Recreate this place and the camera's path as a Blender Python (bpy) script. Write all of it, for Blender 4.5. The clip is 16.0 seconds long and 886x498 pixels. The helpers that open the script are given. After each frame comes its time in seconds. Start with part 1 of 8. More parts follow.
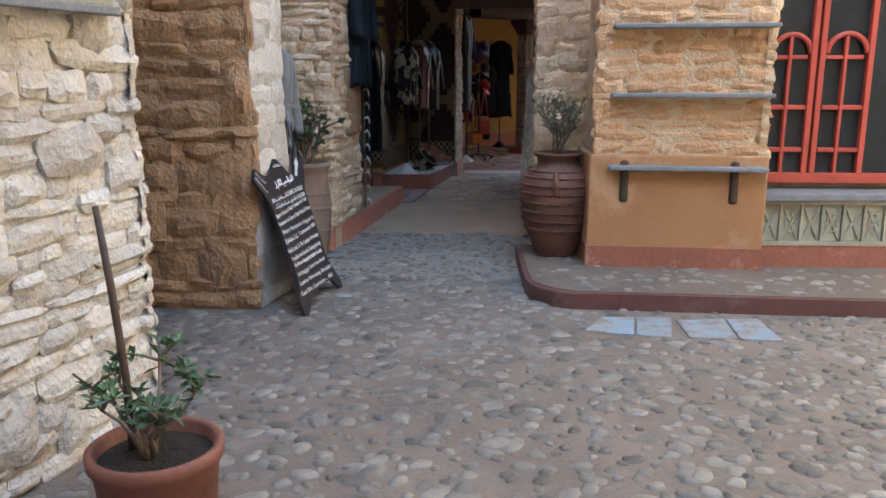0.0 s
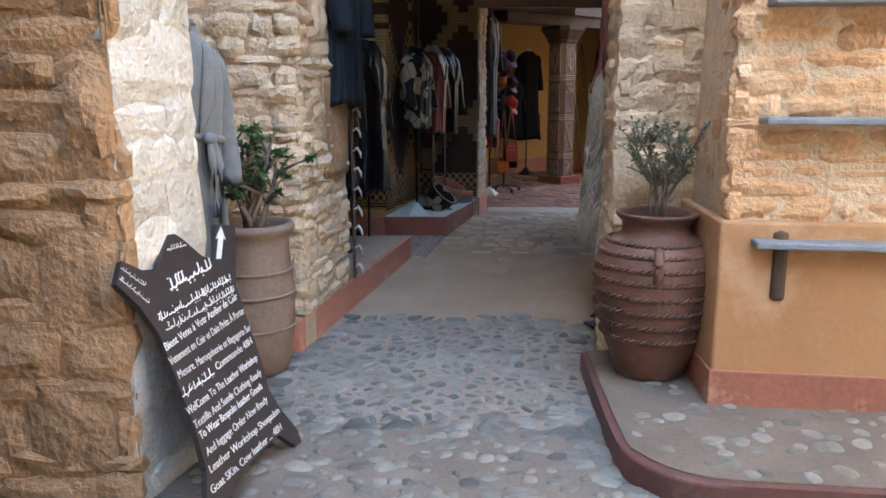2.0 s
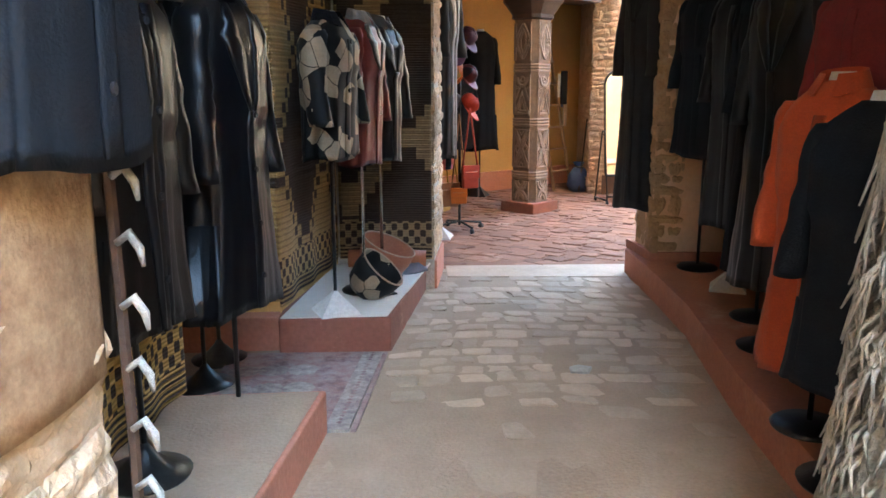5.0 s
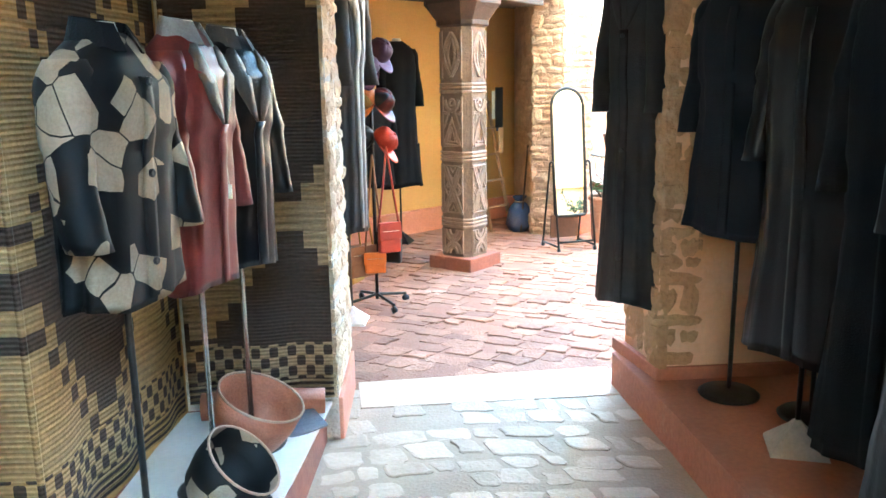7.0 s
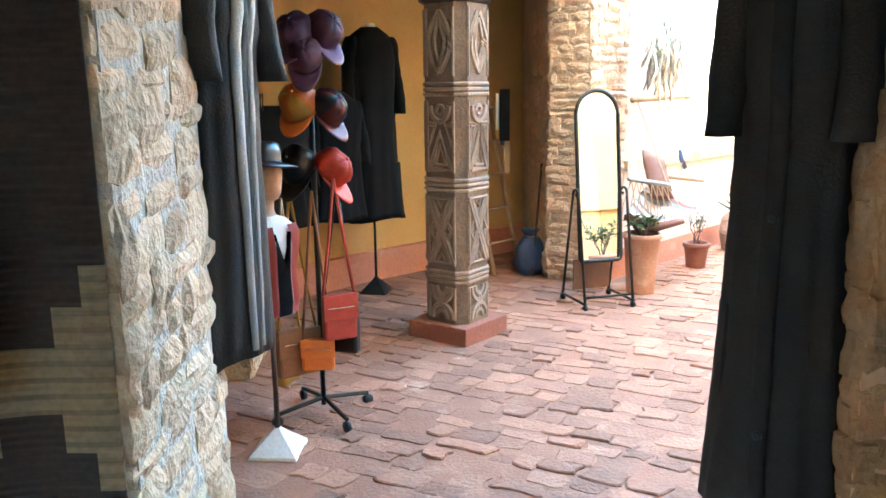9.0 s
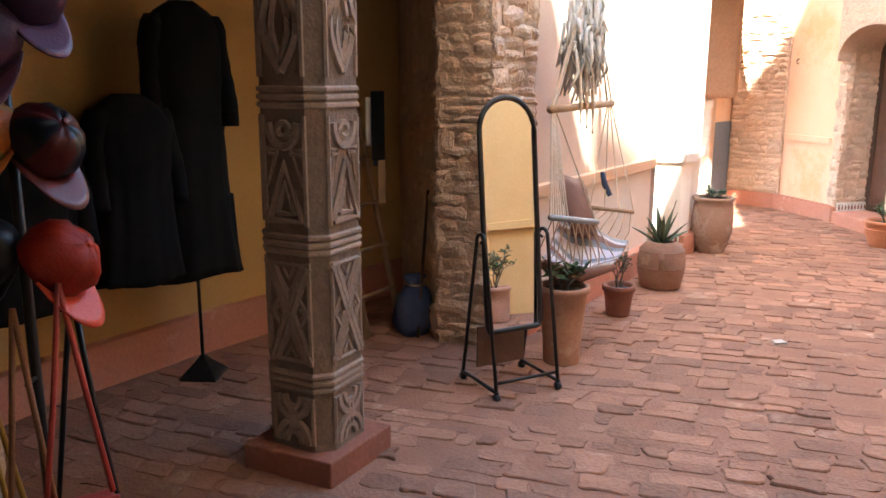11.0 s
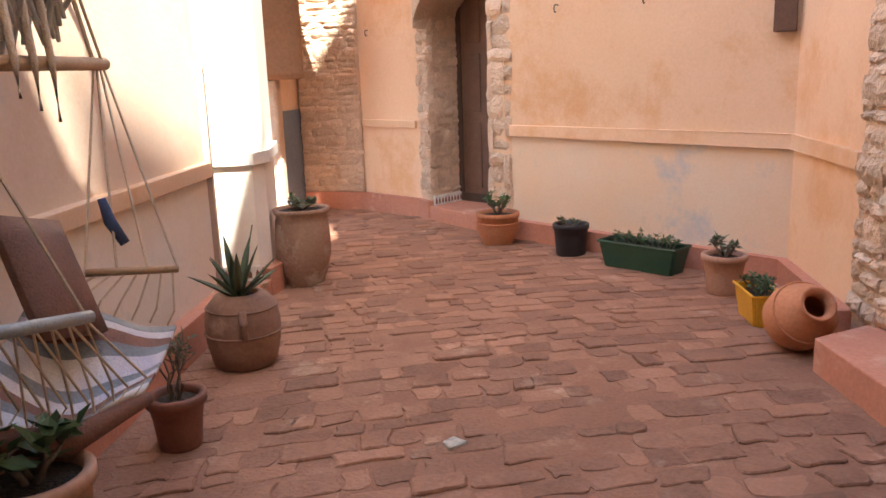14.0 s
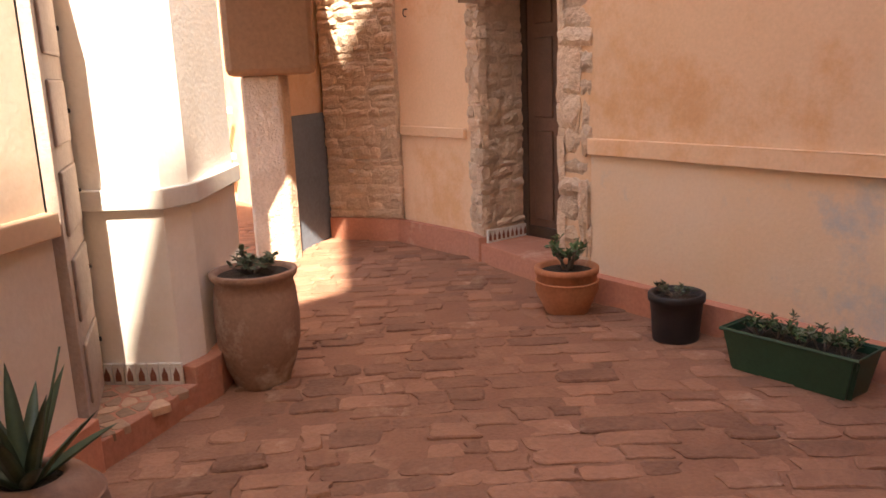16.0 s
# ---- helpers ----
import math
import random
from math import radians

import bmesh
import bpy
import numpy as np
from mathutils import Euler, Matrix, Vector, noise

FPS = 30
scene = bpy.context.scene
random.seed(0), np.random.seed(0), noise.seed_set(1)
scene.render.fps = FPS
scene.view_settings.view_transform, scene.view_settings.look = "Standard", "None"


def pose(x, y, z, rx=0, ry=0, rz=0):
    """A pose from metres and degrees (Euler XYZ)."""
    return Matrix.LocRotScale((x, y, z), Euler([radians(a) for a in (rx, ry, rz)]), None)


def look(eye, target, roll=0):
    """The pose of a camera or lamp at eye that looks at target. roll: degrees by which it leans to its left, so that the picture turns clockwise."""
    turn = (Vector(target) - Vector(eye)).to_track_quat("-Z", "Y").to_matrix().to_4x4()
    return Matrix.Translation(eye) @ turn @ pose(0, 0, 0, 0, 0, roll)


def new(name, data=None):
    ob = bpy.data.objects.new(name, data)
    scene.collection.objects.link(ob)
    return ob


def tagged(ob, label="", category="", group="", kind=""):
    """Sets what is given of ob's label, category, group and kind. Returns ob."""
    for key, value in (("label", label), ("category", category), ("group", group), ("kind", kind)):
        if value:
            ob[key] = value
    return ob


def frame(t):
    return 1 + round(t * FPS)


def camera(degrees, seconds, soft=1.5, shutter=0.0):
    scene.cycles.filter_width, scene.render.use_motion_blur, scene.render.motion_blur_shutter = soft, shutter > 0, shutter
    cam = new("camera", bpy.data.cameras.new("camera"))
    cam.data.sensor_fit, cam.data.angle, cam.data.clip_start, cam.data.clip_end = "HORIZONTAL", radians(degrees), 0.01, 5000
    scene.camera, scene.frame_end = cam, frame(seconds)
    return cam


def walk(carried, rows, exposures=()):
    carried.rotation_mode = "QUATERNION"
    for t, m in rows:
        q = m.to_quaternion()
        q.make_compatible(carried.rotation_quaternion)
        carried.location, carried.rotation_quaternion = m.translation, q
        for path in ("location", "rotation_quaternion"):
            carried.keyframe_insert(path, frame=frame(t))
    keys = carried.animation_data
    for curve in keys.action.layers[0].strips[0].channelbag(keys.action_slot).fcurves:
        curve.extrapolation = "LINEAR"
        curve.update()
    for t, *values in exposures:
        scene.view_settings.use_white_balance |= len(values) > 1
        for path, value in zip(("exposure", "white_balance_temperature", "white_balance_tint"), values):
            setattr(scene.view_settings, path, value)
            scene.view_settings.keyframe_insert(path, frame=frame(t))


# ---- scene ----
cam = camera(58.4, 16.0, soft=1.6)
METRES, EYE, TILT = 17.0, 1.5, -12.5
ROWS = [
    (0.0, 0.0, 0.0, 0.0, 0.0, -0.0, 0.0),
    (0.5, 0.0021, 0.0334, 0.0058, 0.2, 0.62, -0.12),
    (1.0, 0.002, 0.0671, 0.0129, 0.41, 0.9, -0.17),
    (1.5, -0.0015, 0.1021, 0.0206, 0.4, 1.04, 0.01),
    (2.0, -0.0036, 0.1366, 0.0284, 1.0, 1.22, -0.23),
    (2.5, -0.0081, 0.1717, 0.0347, 0.84, 1.07, -0.02),
    (3.0, -0.0098, 0.2079, 0.0412, 0.73, 1.26, -0.22),
    (3.2, -0.0103, 0.2223, 0.0440, 0.68, 1.25, -0.15),
    (5.3, -0.0144, 0.3655, 0.0835, -5.9, 0.45, 1.5),
    (5.5, -0.0138, 0.3774, 0.087, -6.5, 0.46, 1.75),
    (6.0, -0.0106, 0.4064, 0.0961, -7.92, 0.38, 2.44),
    (6.5, -0.0065, 0.4346, 0.1056, -9.87, 0.15, 3.31),
    (7.0, 0.0016, 0.4624, 0.115, -10.41, 0.52, 3.2),
    (7.5, 0.0091, 0.4915, 0.1199, -10.22, 0.59, 3.18),
    (8.0, 0.0177, 0.5213, 0.1264, -10.07, 0.75, 3.03),
    (8.2, 0.0208, 0.5330, 0.1290, -10.1, 0.75, 3.0),
    (10.3, 0.0462, 0.6518, 0.1572, -13.2, 0.35, 3.15),
    (10.5, 0.0486, 0.6607, 0.1597, -14.54, 0.2, 3.28),
    (11.0, 0.0554, 0.6812, 0.166, -20.01, -0.47, 4.14),
    (11.5, 0.0624, 0.6986, 0.1698, -31.94, -2.04, 6.92),
    (12.0, 0.0715, 0.7161, 0.1668, -38.72, -3.05, 8.19),
    (12.5, 0.0865, 0.7388, 0.1681, -41.7, -3.53, 10.03),
    (13.0, 0.1032, 0.7623, 0.1724, -46.72, -4.3, 11.95),
    (13.5, 0.1256, 0.7829, 0.1752, -48.58, -4.34, 11.82),
    (14.0, 0.1469, 0.8048, 0.1782, -50.42, -4.48, 11.61),
    (14.5, 0.1711, 0.8223, 0.1806, -51.07, -4.74, 11.57),
    (15.0, 0.1996, 0.8378, 0.1847, -50.66, -4.65, 11.41),
    (15.5, 0.2294, 0.8539, 0.1876, -50.08, -4.6, 11.28),
    (16.0, 0.2604, 0.87, 0.1901, -43.18, -3.33, 10.9),
]
walk(cam, [(t, pose(0, 0, EYE, TILT) @ pose(METRES * x, METRES * y, METRES * z, 90 + pitch, roll, yaw))
           for t, x, y, z, yaw, pitch, roll in ROWS],
     exposures=[(0.0, 3.25, 5450, -6), (1.5, 3.6, 5550, -4), (2.5, 4.1, 5550, -8), (3.2, 4.15, 5700, -6), (5.3, 5.75, 6050, -6), (6.5, 6.65, 5600, -14), (8.2, 6.4, 5050, -25),
                (10.3, 4.6, 5850, -6), (11.5, 3.65, 6300, 2), (13.0, 3.05, 6600, 8), (14.5, 2.8, 6600, 5), (16.0, 2.3, 7650, 14)])

# world, sun
SUN = Vector((-0.352, -0.481, 0.80)).normalized()
world = bpy.data.worlds.new("world")
scene.world = world
world.use_nodes = True
wn = world.node_tree
sky = wn.nodes.new("ShaderNodeTexSky")
sky.sky_type = "NISHITA"
sky.sun_disc = False
sky.sun_elevation = math.asin(SUN.z)
sky.sun_rotation = math.atan2(SUN.x, SUN.y)
wn.links.new(sky.outputs["Color"], wn.nodes["Background"].inputs["Color"])
wn.nodes["Background"].inputs["Strength"].default_value = 0.15
sun_data = bpy.data.lights.new("sun", "SUN")
sun_data.energy = 5.0
sun_data.angle = radians(0.6)
sun_data.color = (1.0, 0.95, 0.87)
sun = new("sun", sun_data)
sun.matrix_world = look((20, -20, 30), Vector((20, -20, 30)) - SUN)


# helpers for meshes and materials
def mat(name, c1, c2=None, rough=0.85, scale=3.0, fine=40.0, bump=0.3, dist=0.01, spread=0.12, metal=0.0, stain=None,
        stain_scale=0.7, stain_at=0.58, spec=0.4, sheen=0.0, coat=0.0, g=0.5, relief=0.0):
    """A procedural surface: two colours mixed by coarse noise, grain, random shift per object, stains, bump."""
    m = bpy.data.materials.new(name)
    m.use_nodes = True
    n, l = m.node_tree.nodes, m.node_tree.links
    b = n["Principled BSDF"]
    c2 = c2 or tuple(v * 0.75 for v in c1)
    pos = n.new("ShaderNodeNewGeometry")
    info = n.new("ShaderNodeObjectInfo")
    coarse = n.new("ShaderNodeTexNoise")
    coarse.inputs["Scale"].default_value = scale
    coarse.inputs["Detail"].default_value = 6
    coarse.inputs["Roughness"].default_value = 0.65
    l.new(pos.outputs["Position"], coarse.inputs["Vector"])
    grain = n.new("ShaderNodeTexNoise")
    grain.inputs["Scale"].default_value = fine
    grain.inputs["Detail"].default_value = 4
    l.new(pos.outputs["Position"], grain.inputs["Vector"])
    ramp = n.new("ShaderNodeMapRange")
    ramp.inputs["From Min"].default_value, ramp.inputs["From Max"].default_value = 0.32, 0.68
    l.new(coarse.outputs["Fac"], ramp.inputs["Value"])
    mix = n.new("ShaderNodeMix")
    mix.data_type = "RGBA"
    mix.inputs["A"].default_value, mix.inputs["B"].default_value = (*c1, 1), (*c2, 1)
    l.new(ramp.outputs["Result"], mix.inputs["Factor"])
    out = mix.outputs["Result"]
    if stain:
        sn = n.new("ShaderNodeTexNoise")
        sn.inputs["Scale"].default_value = stain_scale
        sn.inputs["Detail"].default_value = 8
        sn.inputs["Roughness"].default_value = 0.7
        l.new(pos.outputs["Position"], sn.inputs["Vector"])
        sr = n.new("ShaderNodeMapRange")
        sr.inputs["From Min"].default_value, sr.inputs["From Max"].default_value = stain_at, stain_at + 0.12
        l.new(sn.outputs["Fac"], sr.inputs["Value"])
        sm = n.new("ShaderNodeMix")
        sm.data_type = "RGBA"
        sm.inputs["B"].default_value = (*stain, 1)
        l.new(sr.outputs["Result"], sm.inputs["Factor"])
        l.new(out, sm.inputs["A"])
        out = sm.outputs["Result"]
    hsv = n.new("ShaderNodeHueSaturation")
    val = n.new("ShaderNodeMath")
    val.operation = "MULTIPLY_ADD"
    val.inputs[1].default_value, val.inputs[2].default_value = 2 * spread, 1 - spread
    l.new(info.outputs["Random"], val.inputs[0])
    g2 = n.new("ShaderNodeMath")
    g2.operation = "MULTIPLY_ADD"
    g2.inputs[1].default_value, g2.inputs[2].default_value = g, -g / 2
    l.new(grain.outputs["Fac"], g2.inputs[0])
    g3 = n.new("ShaderNodeMath")
    l.new(val.outputs[0], g3.inputs[0])
    l.new(g2.outputs[0], g3.inputs[1])
    l.new(g3.outputs[0], hsv.inputs["Value"])
    l.new(out, hsv.inputs["Color"])
    l.new(hsv.outputs["Color"], b.inputs["Base Color"])
    b.inputs["Roughness"].default_value = rough
    b.inputs["Metallic"].default_value = metal
    b.inputs["Specular IOR Level"].default_value = spec
    b.inputs["Sheen Weight"].default_value = sheen
    b.inputs["Coat Weight"].default_value = coat
    if bump:
        h = n.new("ShaderNodeMath")
        l.new(coarse.outputs["Fac"], h.inputs[0])
        l.new(grain.outputs["Fac"], h.inputs[1])
        if relief:
            chip = n.new("ShaderNodeTexNoise")
            chip.noise_type = "RIDGED_MULTIFRACTAL"
            chip.inputs["Scale"].default_value = 9.0
            chip.inputs["Detail"].default_value = 5
            l.new(pos.outputs["Position"], chip.inputs["Vector"])
            h2 = n.new("ShaderNodeMath")
            h2.operation = "MULTIPLY_ADD"
            h2.inputs[1].default_value = relief
            l.new(chip.outputs["Fac"], h2.inputs[0])
            l.new(h.outputs[0], h2.inputs[2])
            h = h2
        bp = n.new("ShaderNodeBump")
        bp.inputs["Strength"].default_value, bp.inputs["Distance"].default_value = bump, dist
        l.new(h.outputs[0], bp.inputs["Height"])
        l.new(bp.outputs["Normal"], b.inputs["Normal"])
    return m


def done(name, bm, material, smooth=False):
    me = bpy.data.meshes.new(name)
    bmesh.ops.recalc_face_normals(bm, faces=bm.faces)
    if smooth:
        for f in bm.faces:
            f.smooth = True
    bm.to_mesh(me)
    bm.free()
    me.materials.append(material)
    return me


def part(name, bm, material, parent, label="", smooth=False, m=None):
    ob = new(name, done(name, bm, material, smooth))
    ob.parent = parent
    if m is not None:
        ob.matrix_local = m
    return tagged(ob, label)


def thing(name, label, category, m=None, group="", kind=""):
    ob = new(name)
    ob.empty_display_size = 0.1
    if m is not None:
        ob.matrix_world = m
    return tagged(ob, label, category, group, kind)


def solid(name, bm, material, label, category, m=None, group="", kind="", smooth=False):
    ob = new(name, done(name, bm, material, smooth))
    if m is not None:
        ob.matrix_world = m
    return tagged(ob, label, category, group, kind)


def structure(name, bm, material, label, category="wall", smooth=False):
    return solid(name, bm, material, label, category, kind="structure", smooth=smooth)


def bm_prism(pts, z0, z1, bm=None, bevel=0.0):
    bm = bm or bmesh.new()
    lo = [bm.verts.new((x, y, z0)) for x, y in pts]
    hi = [bm.verts.new((x, y, z1)) for x, y in pts]
    fs = [bm.faces.new(lo[::-1]), bm.faces.new(hi)]
    for i in range(len(pts)):
        j = (i + 1) % len(pts)
        fs.append(bm.faces.new((lo[i], lo[j], hi[j], hi[i])))
    if bevel:
        es = {e for f in fs for e in f.edges}
        bmesh.ops.bevel(bm, geom=list(es), offset=bevel, segments=2, affect="EDGES", profile=0.5)
    return bm


def bm_box(x0, y0, z0, x1, y1, z1, bm=None, bevel=0.0):
    return bm_prism([(x0, y0), (x1, y0), (x1, y1), (x0, y1)], z0, z1, bm, bevel)


def bm_lathe(profile, seg=32, bm=None, wobble=0.0, at=(0, 0, 0)):
    """A turned shape; the profile runs from the bottom centre, up outside, and may go down inside again."""
    bm = bm or bmesh.new()
    rings = []
    for k, (r, z) in enumerate(profile):
        if r < 1e-5:
            rings.append([bm.verts.new((at[0], at[1], at[2] + z))])
            continue
        ring = []
        for i in range(seg):
            a = 2 * math.pi * i / seg
            rr = r * (1 + wobble * math.sin(2 * a + k * 0.4) + wobble * 0.6 * math.sin(5 * a + z * 9))
            ring.append(bm.verts.new((at[0] + rr * math.cos(a), at[1] + rr * math.sin(a), at[2] + z)))
        rings.append(ring)
    for a, b in zip(rings, rings[1:]):
        for i in range(seg):
            j = (i + 1) % seg
            if len(a) == 1 and len(b) == 1:
                break
            if len(a) == 1:
                bm.faces.new((a[0], b[j], b[i]))
            elif len(b) == 1:
                bm.faces.new((a[i], a[j], b[0]))
            else:
                bm.faces.new((a[i], a[j], b[j], b[i]))
    return bm


def bm_tube(points, radius, seg=6, bm=None, closed=False):
    """A round bar along points; radius is a number or one per point."""
    bm = bm or bmesh.new()
    pts = [Vector(p) for p in points]
    n = len(pts)
    rings = []
    for i, p in enumerate(pts):
        a = pts[i - 1] if i > 0 or closed else p
        b = pts[(i + 1) % n] if i < n - 1 or closed else p
        d = (b - a).normalized()
        u = d.cross(Vector((0, 0, 1)))
        if u.length < 0.05:
            u = d.cross(Vector((0, 1, 0)))
        u.normalize()
        v = d.cross(u)
        r = radius[i] if isinstance(radius, (list, tuple)) else radius
        rings.append([bm.verts.new(p + r * (math.cos(2 * math.pi * k / seg) * u + math.sin(2 * math.pi * k / seg) * v)) for k in range(seg)])
    pairs = list(zip(rings, rings[1:])) + ([(rings[-1], rings[0])] if closed else [])
    for a, b in pairs:
        for k in range(seg):
            j = (k + 1) % seg
            bm.faces.new((a[k], a[j], b[j], b[k]))
    if not closed:
        bm.faces.new(rings[0][::-1])
        bm.faces.new(rings[-1])
    return bm


def stone_meshes(tag, material, count, seed, power=3.0):
    """Rough stones of unit size, front towards -y."""
    rng = random.Random(seed)
    out = []
    for k in range(count):
        bm = bmesh.new()
        nx, nz = 4, 3
        grid = []
        for j in range(nz + 1):
            row = []
            for i in range(nx + 1):
                u, w = i / nx * 2 - 1, j / nz * 2 - 1
                edge = max(abs(u), abs(w)) > 0.99
                fall = 0.18 * (abs(u) ** power + abs(w) ** power) / 2 + (0.14 if edge else 0)
                y = -0.5 + fall + rng.uniform(-0.09, 0.09)
                cu = u * (0.5 - 0.03 * abs(w) ** 4) + rng.uniform(-0.045, 0.045)
                cw = w * (0.5 - 0.04 * abs(u) ** 4) + rng.uniform(-0.085, 0.085)
                row.append(bm.verts.new((cu, y, cw)))
            grid.append(row)
        for j in range(nz):
            for i in range(nx):
                bm.faces.new((grid[j][i], grid[j][i + 1], grid[j + 1][i + 1], grid[j + 1][i]))
        rim = [grid[0][i] for i in range(nx + 1)] + [grid[j][nx] for j in range(1, nz + 1)]
        rim += [grid[nz][i] for i in range(nx - 1, -1, -1)] + [grid[j][0] for j in range(nz - 1, 0, -1)]
        back = [bm.verts.new((v.co.x, 0.5, v.co.z)) for v in rim]
        for i in range(len(rim)):
            j = (i + 1) % len(rim)
            bm.faces.new((rim[j], rim[i], back[i], back[j]))
        out.append(done(tag, bm, material))
    return out


def masonry(wall, p0, p1, z0, z1, meshes, seed, course=(0.06, 0.14), lens=(0.12, 0.36), proud=0.03, deep=0.05, gap=0.005, keep=None):
    """Courses of rough stones on the face of a wall that runs from p0 to p1 with its outside to the right of that way."""
    rng = random.Random(seed)
    a, b = Vector((*p0, 0)), Vector((*p1, 0))
    length = (b - a).length
    d = (b - a) / length
    turn = math.atan2(d.y, d.x)
    nrm = Vector((d.y, -d.x, 0))
    z = z0
    while z < z1 - 0.02:
        h = min(rng.uniform(*course), z1 - z)
        s = -rng.uniform(0, 0.08)
        while s < length:
            w = rng.uniform(*lens)
            e = min(s + w, length + rng.uniform(0.0, 0.03))
            if length - e < 0.07:
                e = length + rng.uniform(-0.005, 0.03)
            mid = (max(s, -0.02) + e) / 2
            ww = e - max(s, -0.02)
            hh = h * rng.uniform(0.78, 1.3)
            if keep is None or keep(mid, z + h / 2):
                out = proud * rng.uniform(0.4, 1.5)
                if rng.random() < 0.14 and z > z0 + 0.05:
                    hh, out = hh * rng.uniform(1.5, 2.0), out * 1.3
                t = out + deep
                c = a + d * mid + nrm * (out - t / 2)
                ob = new("stone", rng.choice(meshes))
                ob.parent = wall
                ob.matrix_local = (Matrix.Translation((c.x, c.y, z + h / 2 + rng.uniform(-0.12, 0.12) * h)) @ Matrix.Rotation(turn, 4, "Z")
                                   @ Matrix.Rotation(rng.uniform(-0.11, 0.11), 4, "Y") @ Matrix.Diagonal((max(0.03, ww - gap), t, max(0.025, hh - gap), 1)))
            s = e
        z += h

# materials
M_GROUND = mat("cement ground", (0.185, 0.148, 0.118), (0.13, 0.103, 0.083), scale=2.0, fine=60, bump=0.6, dist=0.012, stain=(0.20, 0.165, 0.13), stain_scale=1.3)
M_PAVEMENT = mat("brown pavement cement", (0.15, 0.115, 0.088), (0.105, 0.08, 0.062), scale=2.5, fine=60, bump=0.6, dist=0.012, stain=(0.20, 0.15, 0.115), stain_scale=2)
M_COBBLE = mat("river cobble", (0.21, 0.185, 0.155), (0.12, 0.108, 0.092), rough=0.6, scale=9, fine=70, bump=0.4, spread=0.42)
M_FLAG = mat("red dusted flagstone", (0.32, 0.162, 0.103), (0.225, 0.11, 0.069), scale=3.2, fine=45, bump=0.7, dist=0.014, spread=0.27, stain=(0.42, 0.265, 0.185), stain_scale=2.2, g=0.45)
M_FLAGJOINT = mat("red earth joint", (0.27, 0.13, 0.08), (0.21, 0.10, 0.062), scale=3, fine=60, bump=0.6, dist=0.012, stain=(0.35, 0.20, 0.135), stain_scale=2)
M_HALLFLAG = mat("worn hall paving", (0.52, 0.385, 0.27), (0.41, 0.295, 0.20), rough=0.6, scale=5, fine=50, bump=0.5, spread=0.2, g=0.35)
M_HALLJOINT = mat("pale hall joint", (0.43, 0.315, 0.222), (0.345, 0.245, 0.17), scale=3, fine=60, bump=0.5, g=0.35)
M_PALECEMENT = mat("pale trodden cement", (0.265, 0.21, 0.165), (0.20, 0.155, 0.12), scale=3, fine=60, bump=0.6, dist=0.012, stain=(0.27, 0.20, 0.15), stain_scale=2)
M_COBBLEBLUE = mat("blue grey cobble", (0.205, 0.19, 0.165), (0.115, 0.11, 0.10), rough=0.6, scale=9, fine=70, bump=0.3, spread=0.45)
M_DUST = mat("dusty brown cement", (0.385, 0.278, 0.195), (0.305, 0.212, 0.145), scale=1.6, fine=55, bump=0.5, dist=0.012, stain=(0.42, 0.31, 0.22), stain_scale=1.5)
M_MOSAIC = mat("broken tile mosaic", (0.42, 0.27, 0.18), (0.30, 0.18, 0.12), scale=6, fine=60, bump=0.3, spread=0.45)
M_WHITESTONE = mat("pale limestone", (0.58, 0.545, 0.485), (0.49, 0.445, 0.38), scale=6, fine=45, bump=0.8, dist=0.02, spread=0.18, stain=(0.52, 0.45, 0.36), stain_scale=3, relief=1.3)
M_WHITEMORTAR = mat("pale mortar", (0.54, 0.50, 0.43), (0.45, 0.39, 0.32), scale=5, fine=50, bump=0.8, dist=0.02, relief=1.3)
M_OCHRESTONE = mat("ochre stained stone", (0.40, 0.245, 0.13), (0.295, 0.175, 0.088), scale=4, fine=40, bump=0.9, dist=0.02, spread=0.14, stain=(0.36, 0.235, 0.13), stain_scale=1.5, relief=1.3)
M_OCHREMORTAR = mat("ochre mortar", (0.37, 0.228, 0.12), (0.28, 0.168, 0.087), scale=5, fine=50, bump=0.8, dist=0.02, relief=1.3)
M_YELLOWSTONE = mat("warm sandstone", (0.62, 0.48, 0.33), (0.49, 0.355, 0.225), scale=5, fine=45, bump=0.8, dist=0.02, spread=0.17, stain=(0.35, 0.235, 0.14), stain_scale=2.5, relief=1.3)
M_YELLOWMORTAR = mat("sand mortar", (0.54, 0.41, 0.275), (0.43, 0.315, 0.205), scale=5, fine=50, bump=0.8, dist=0.02, relief=1.3)
M_PINKSTONE = mat("rosy sandstone", (0.62, 0.47, 0.35), (0.52, 0.37, 0.265), scale=5, fine=45, bump=0.8, dist=0.02, spread=0.16, relief=1.3)
M_ORANGE = mat("orange plaster", (0.37, 0.205, 0.098), (0.315, 0.16, 0.07), scale=1.2, fine=35, bump=0.2, dist=0.01, stain=(0.43, 0.27, 0.155), stain_scale=1.3, stain_at=0.52, g=0.16)
M_RED = mat("brick red limewash", (0.27, 0.105, 0.068), (0.21, 0.082, 0.056), scale=3, fine=40, bump=0.3, stain=(0.42, 0.22, 0.15), stain_scale=2.5)
M_KERB = mat("dark red kerb paint", (0.115, 0.05, 0.042), (0.085, 0.04, 0.036), rough=0.6, scale=4, fine=40, bump=0.3, stain=(0.15, 0.095, 0.078), stain_scale=3)
M_TERRA = mat("salmon plinth wash", (0.50, 0.22, 0.145), (0.43, 0.18, 0.115), scale=2.5, fine=40, bump=0.3, stain=(0.56, 0.33, 0.24), stain_scale=2.2)
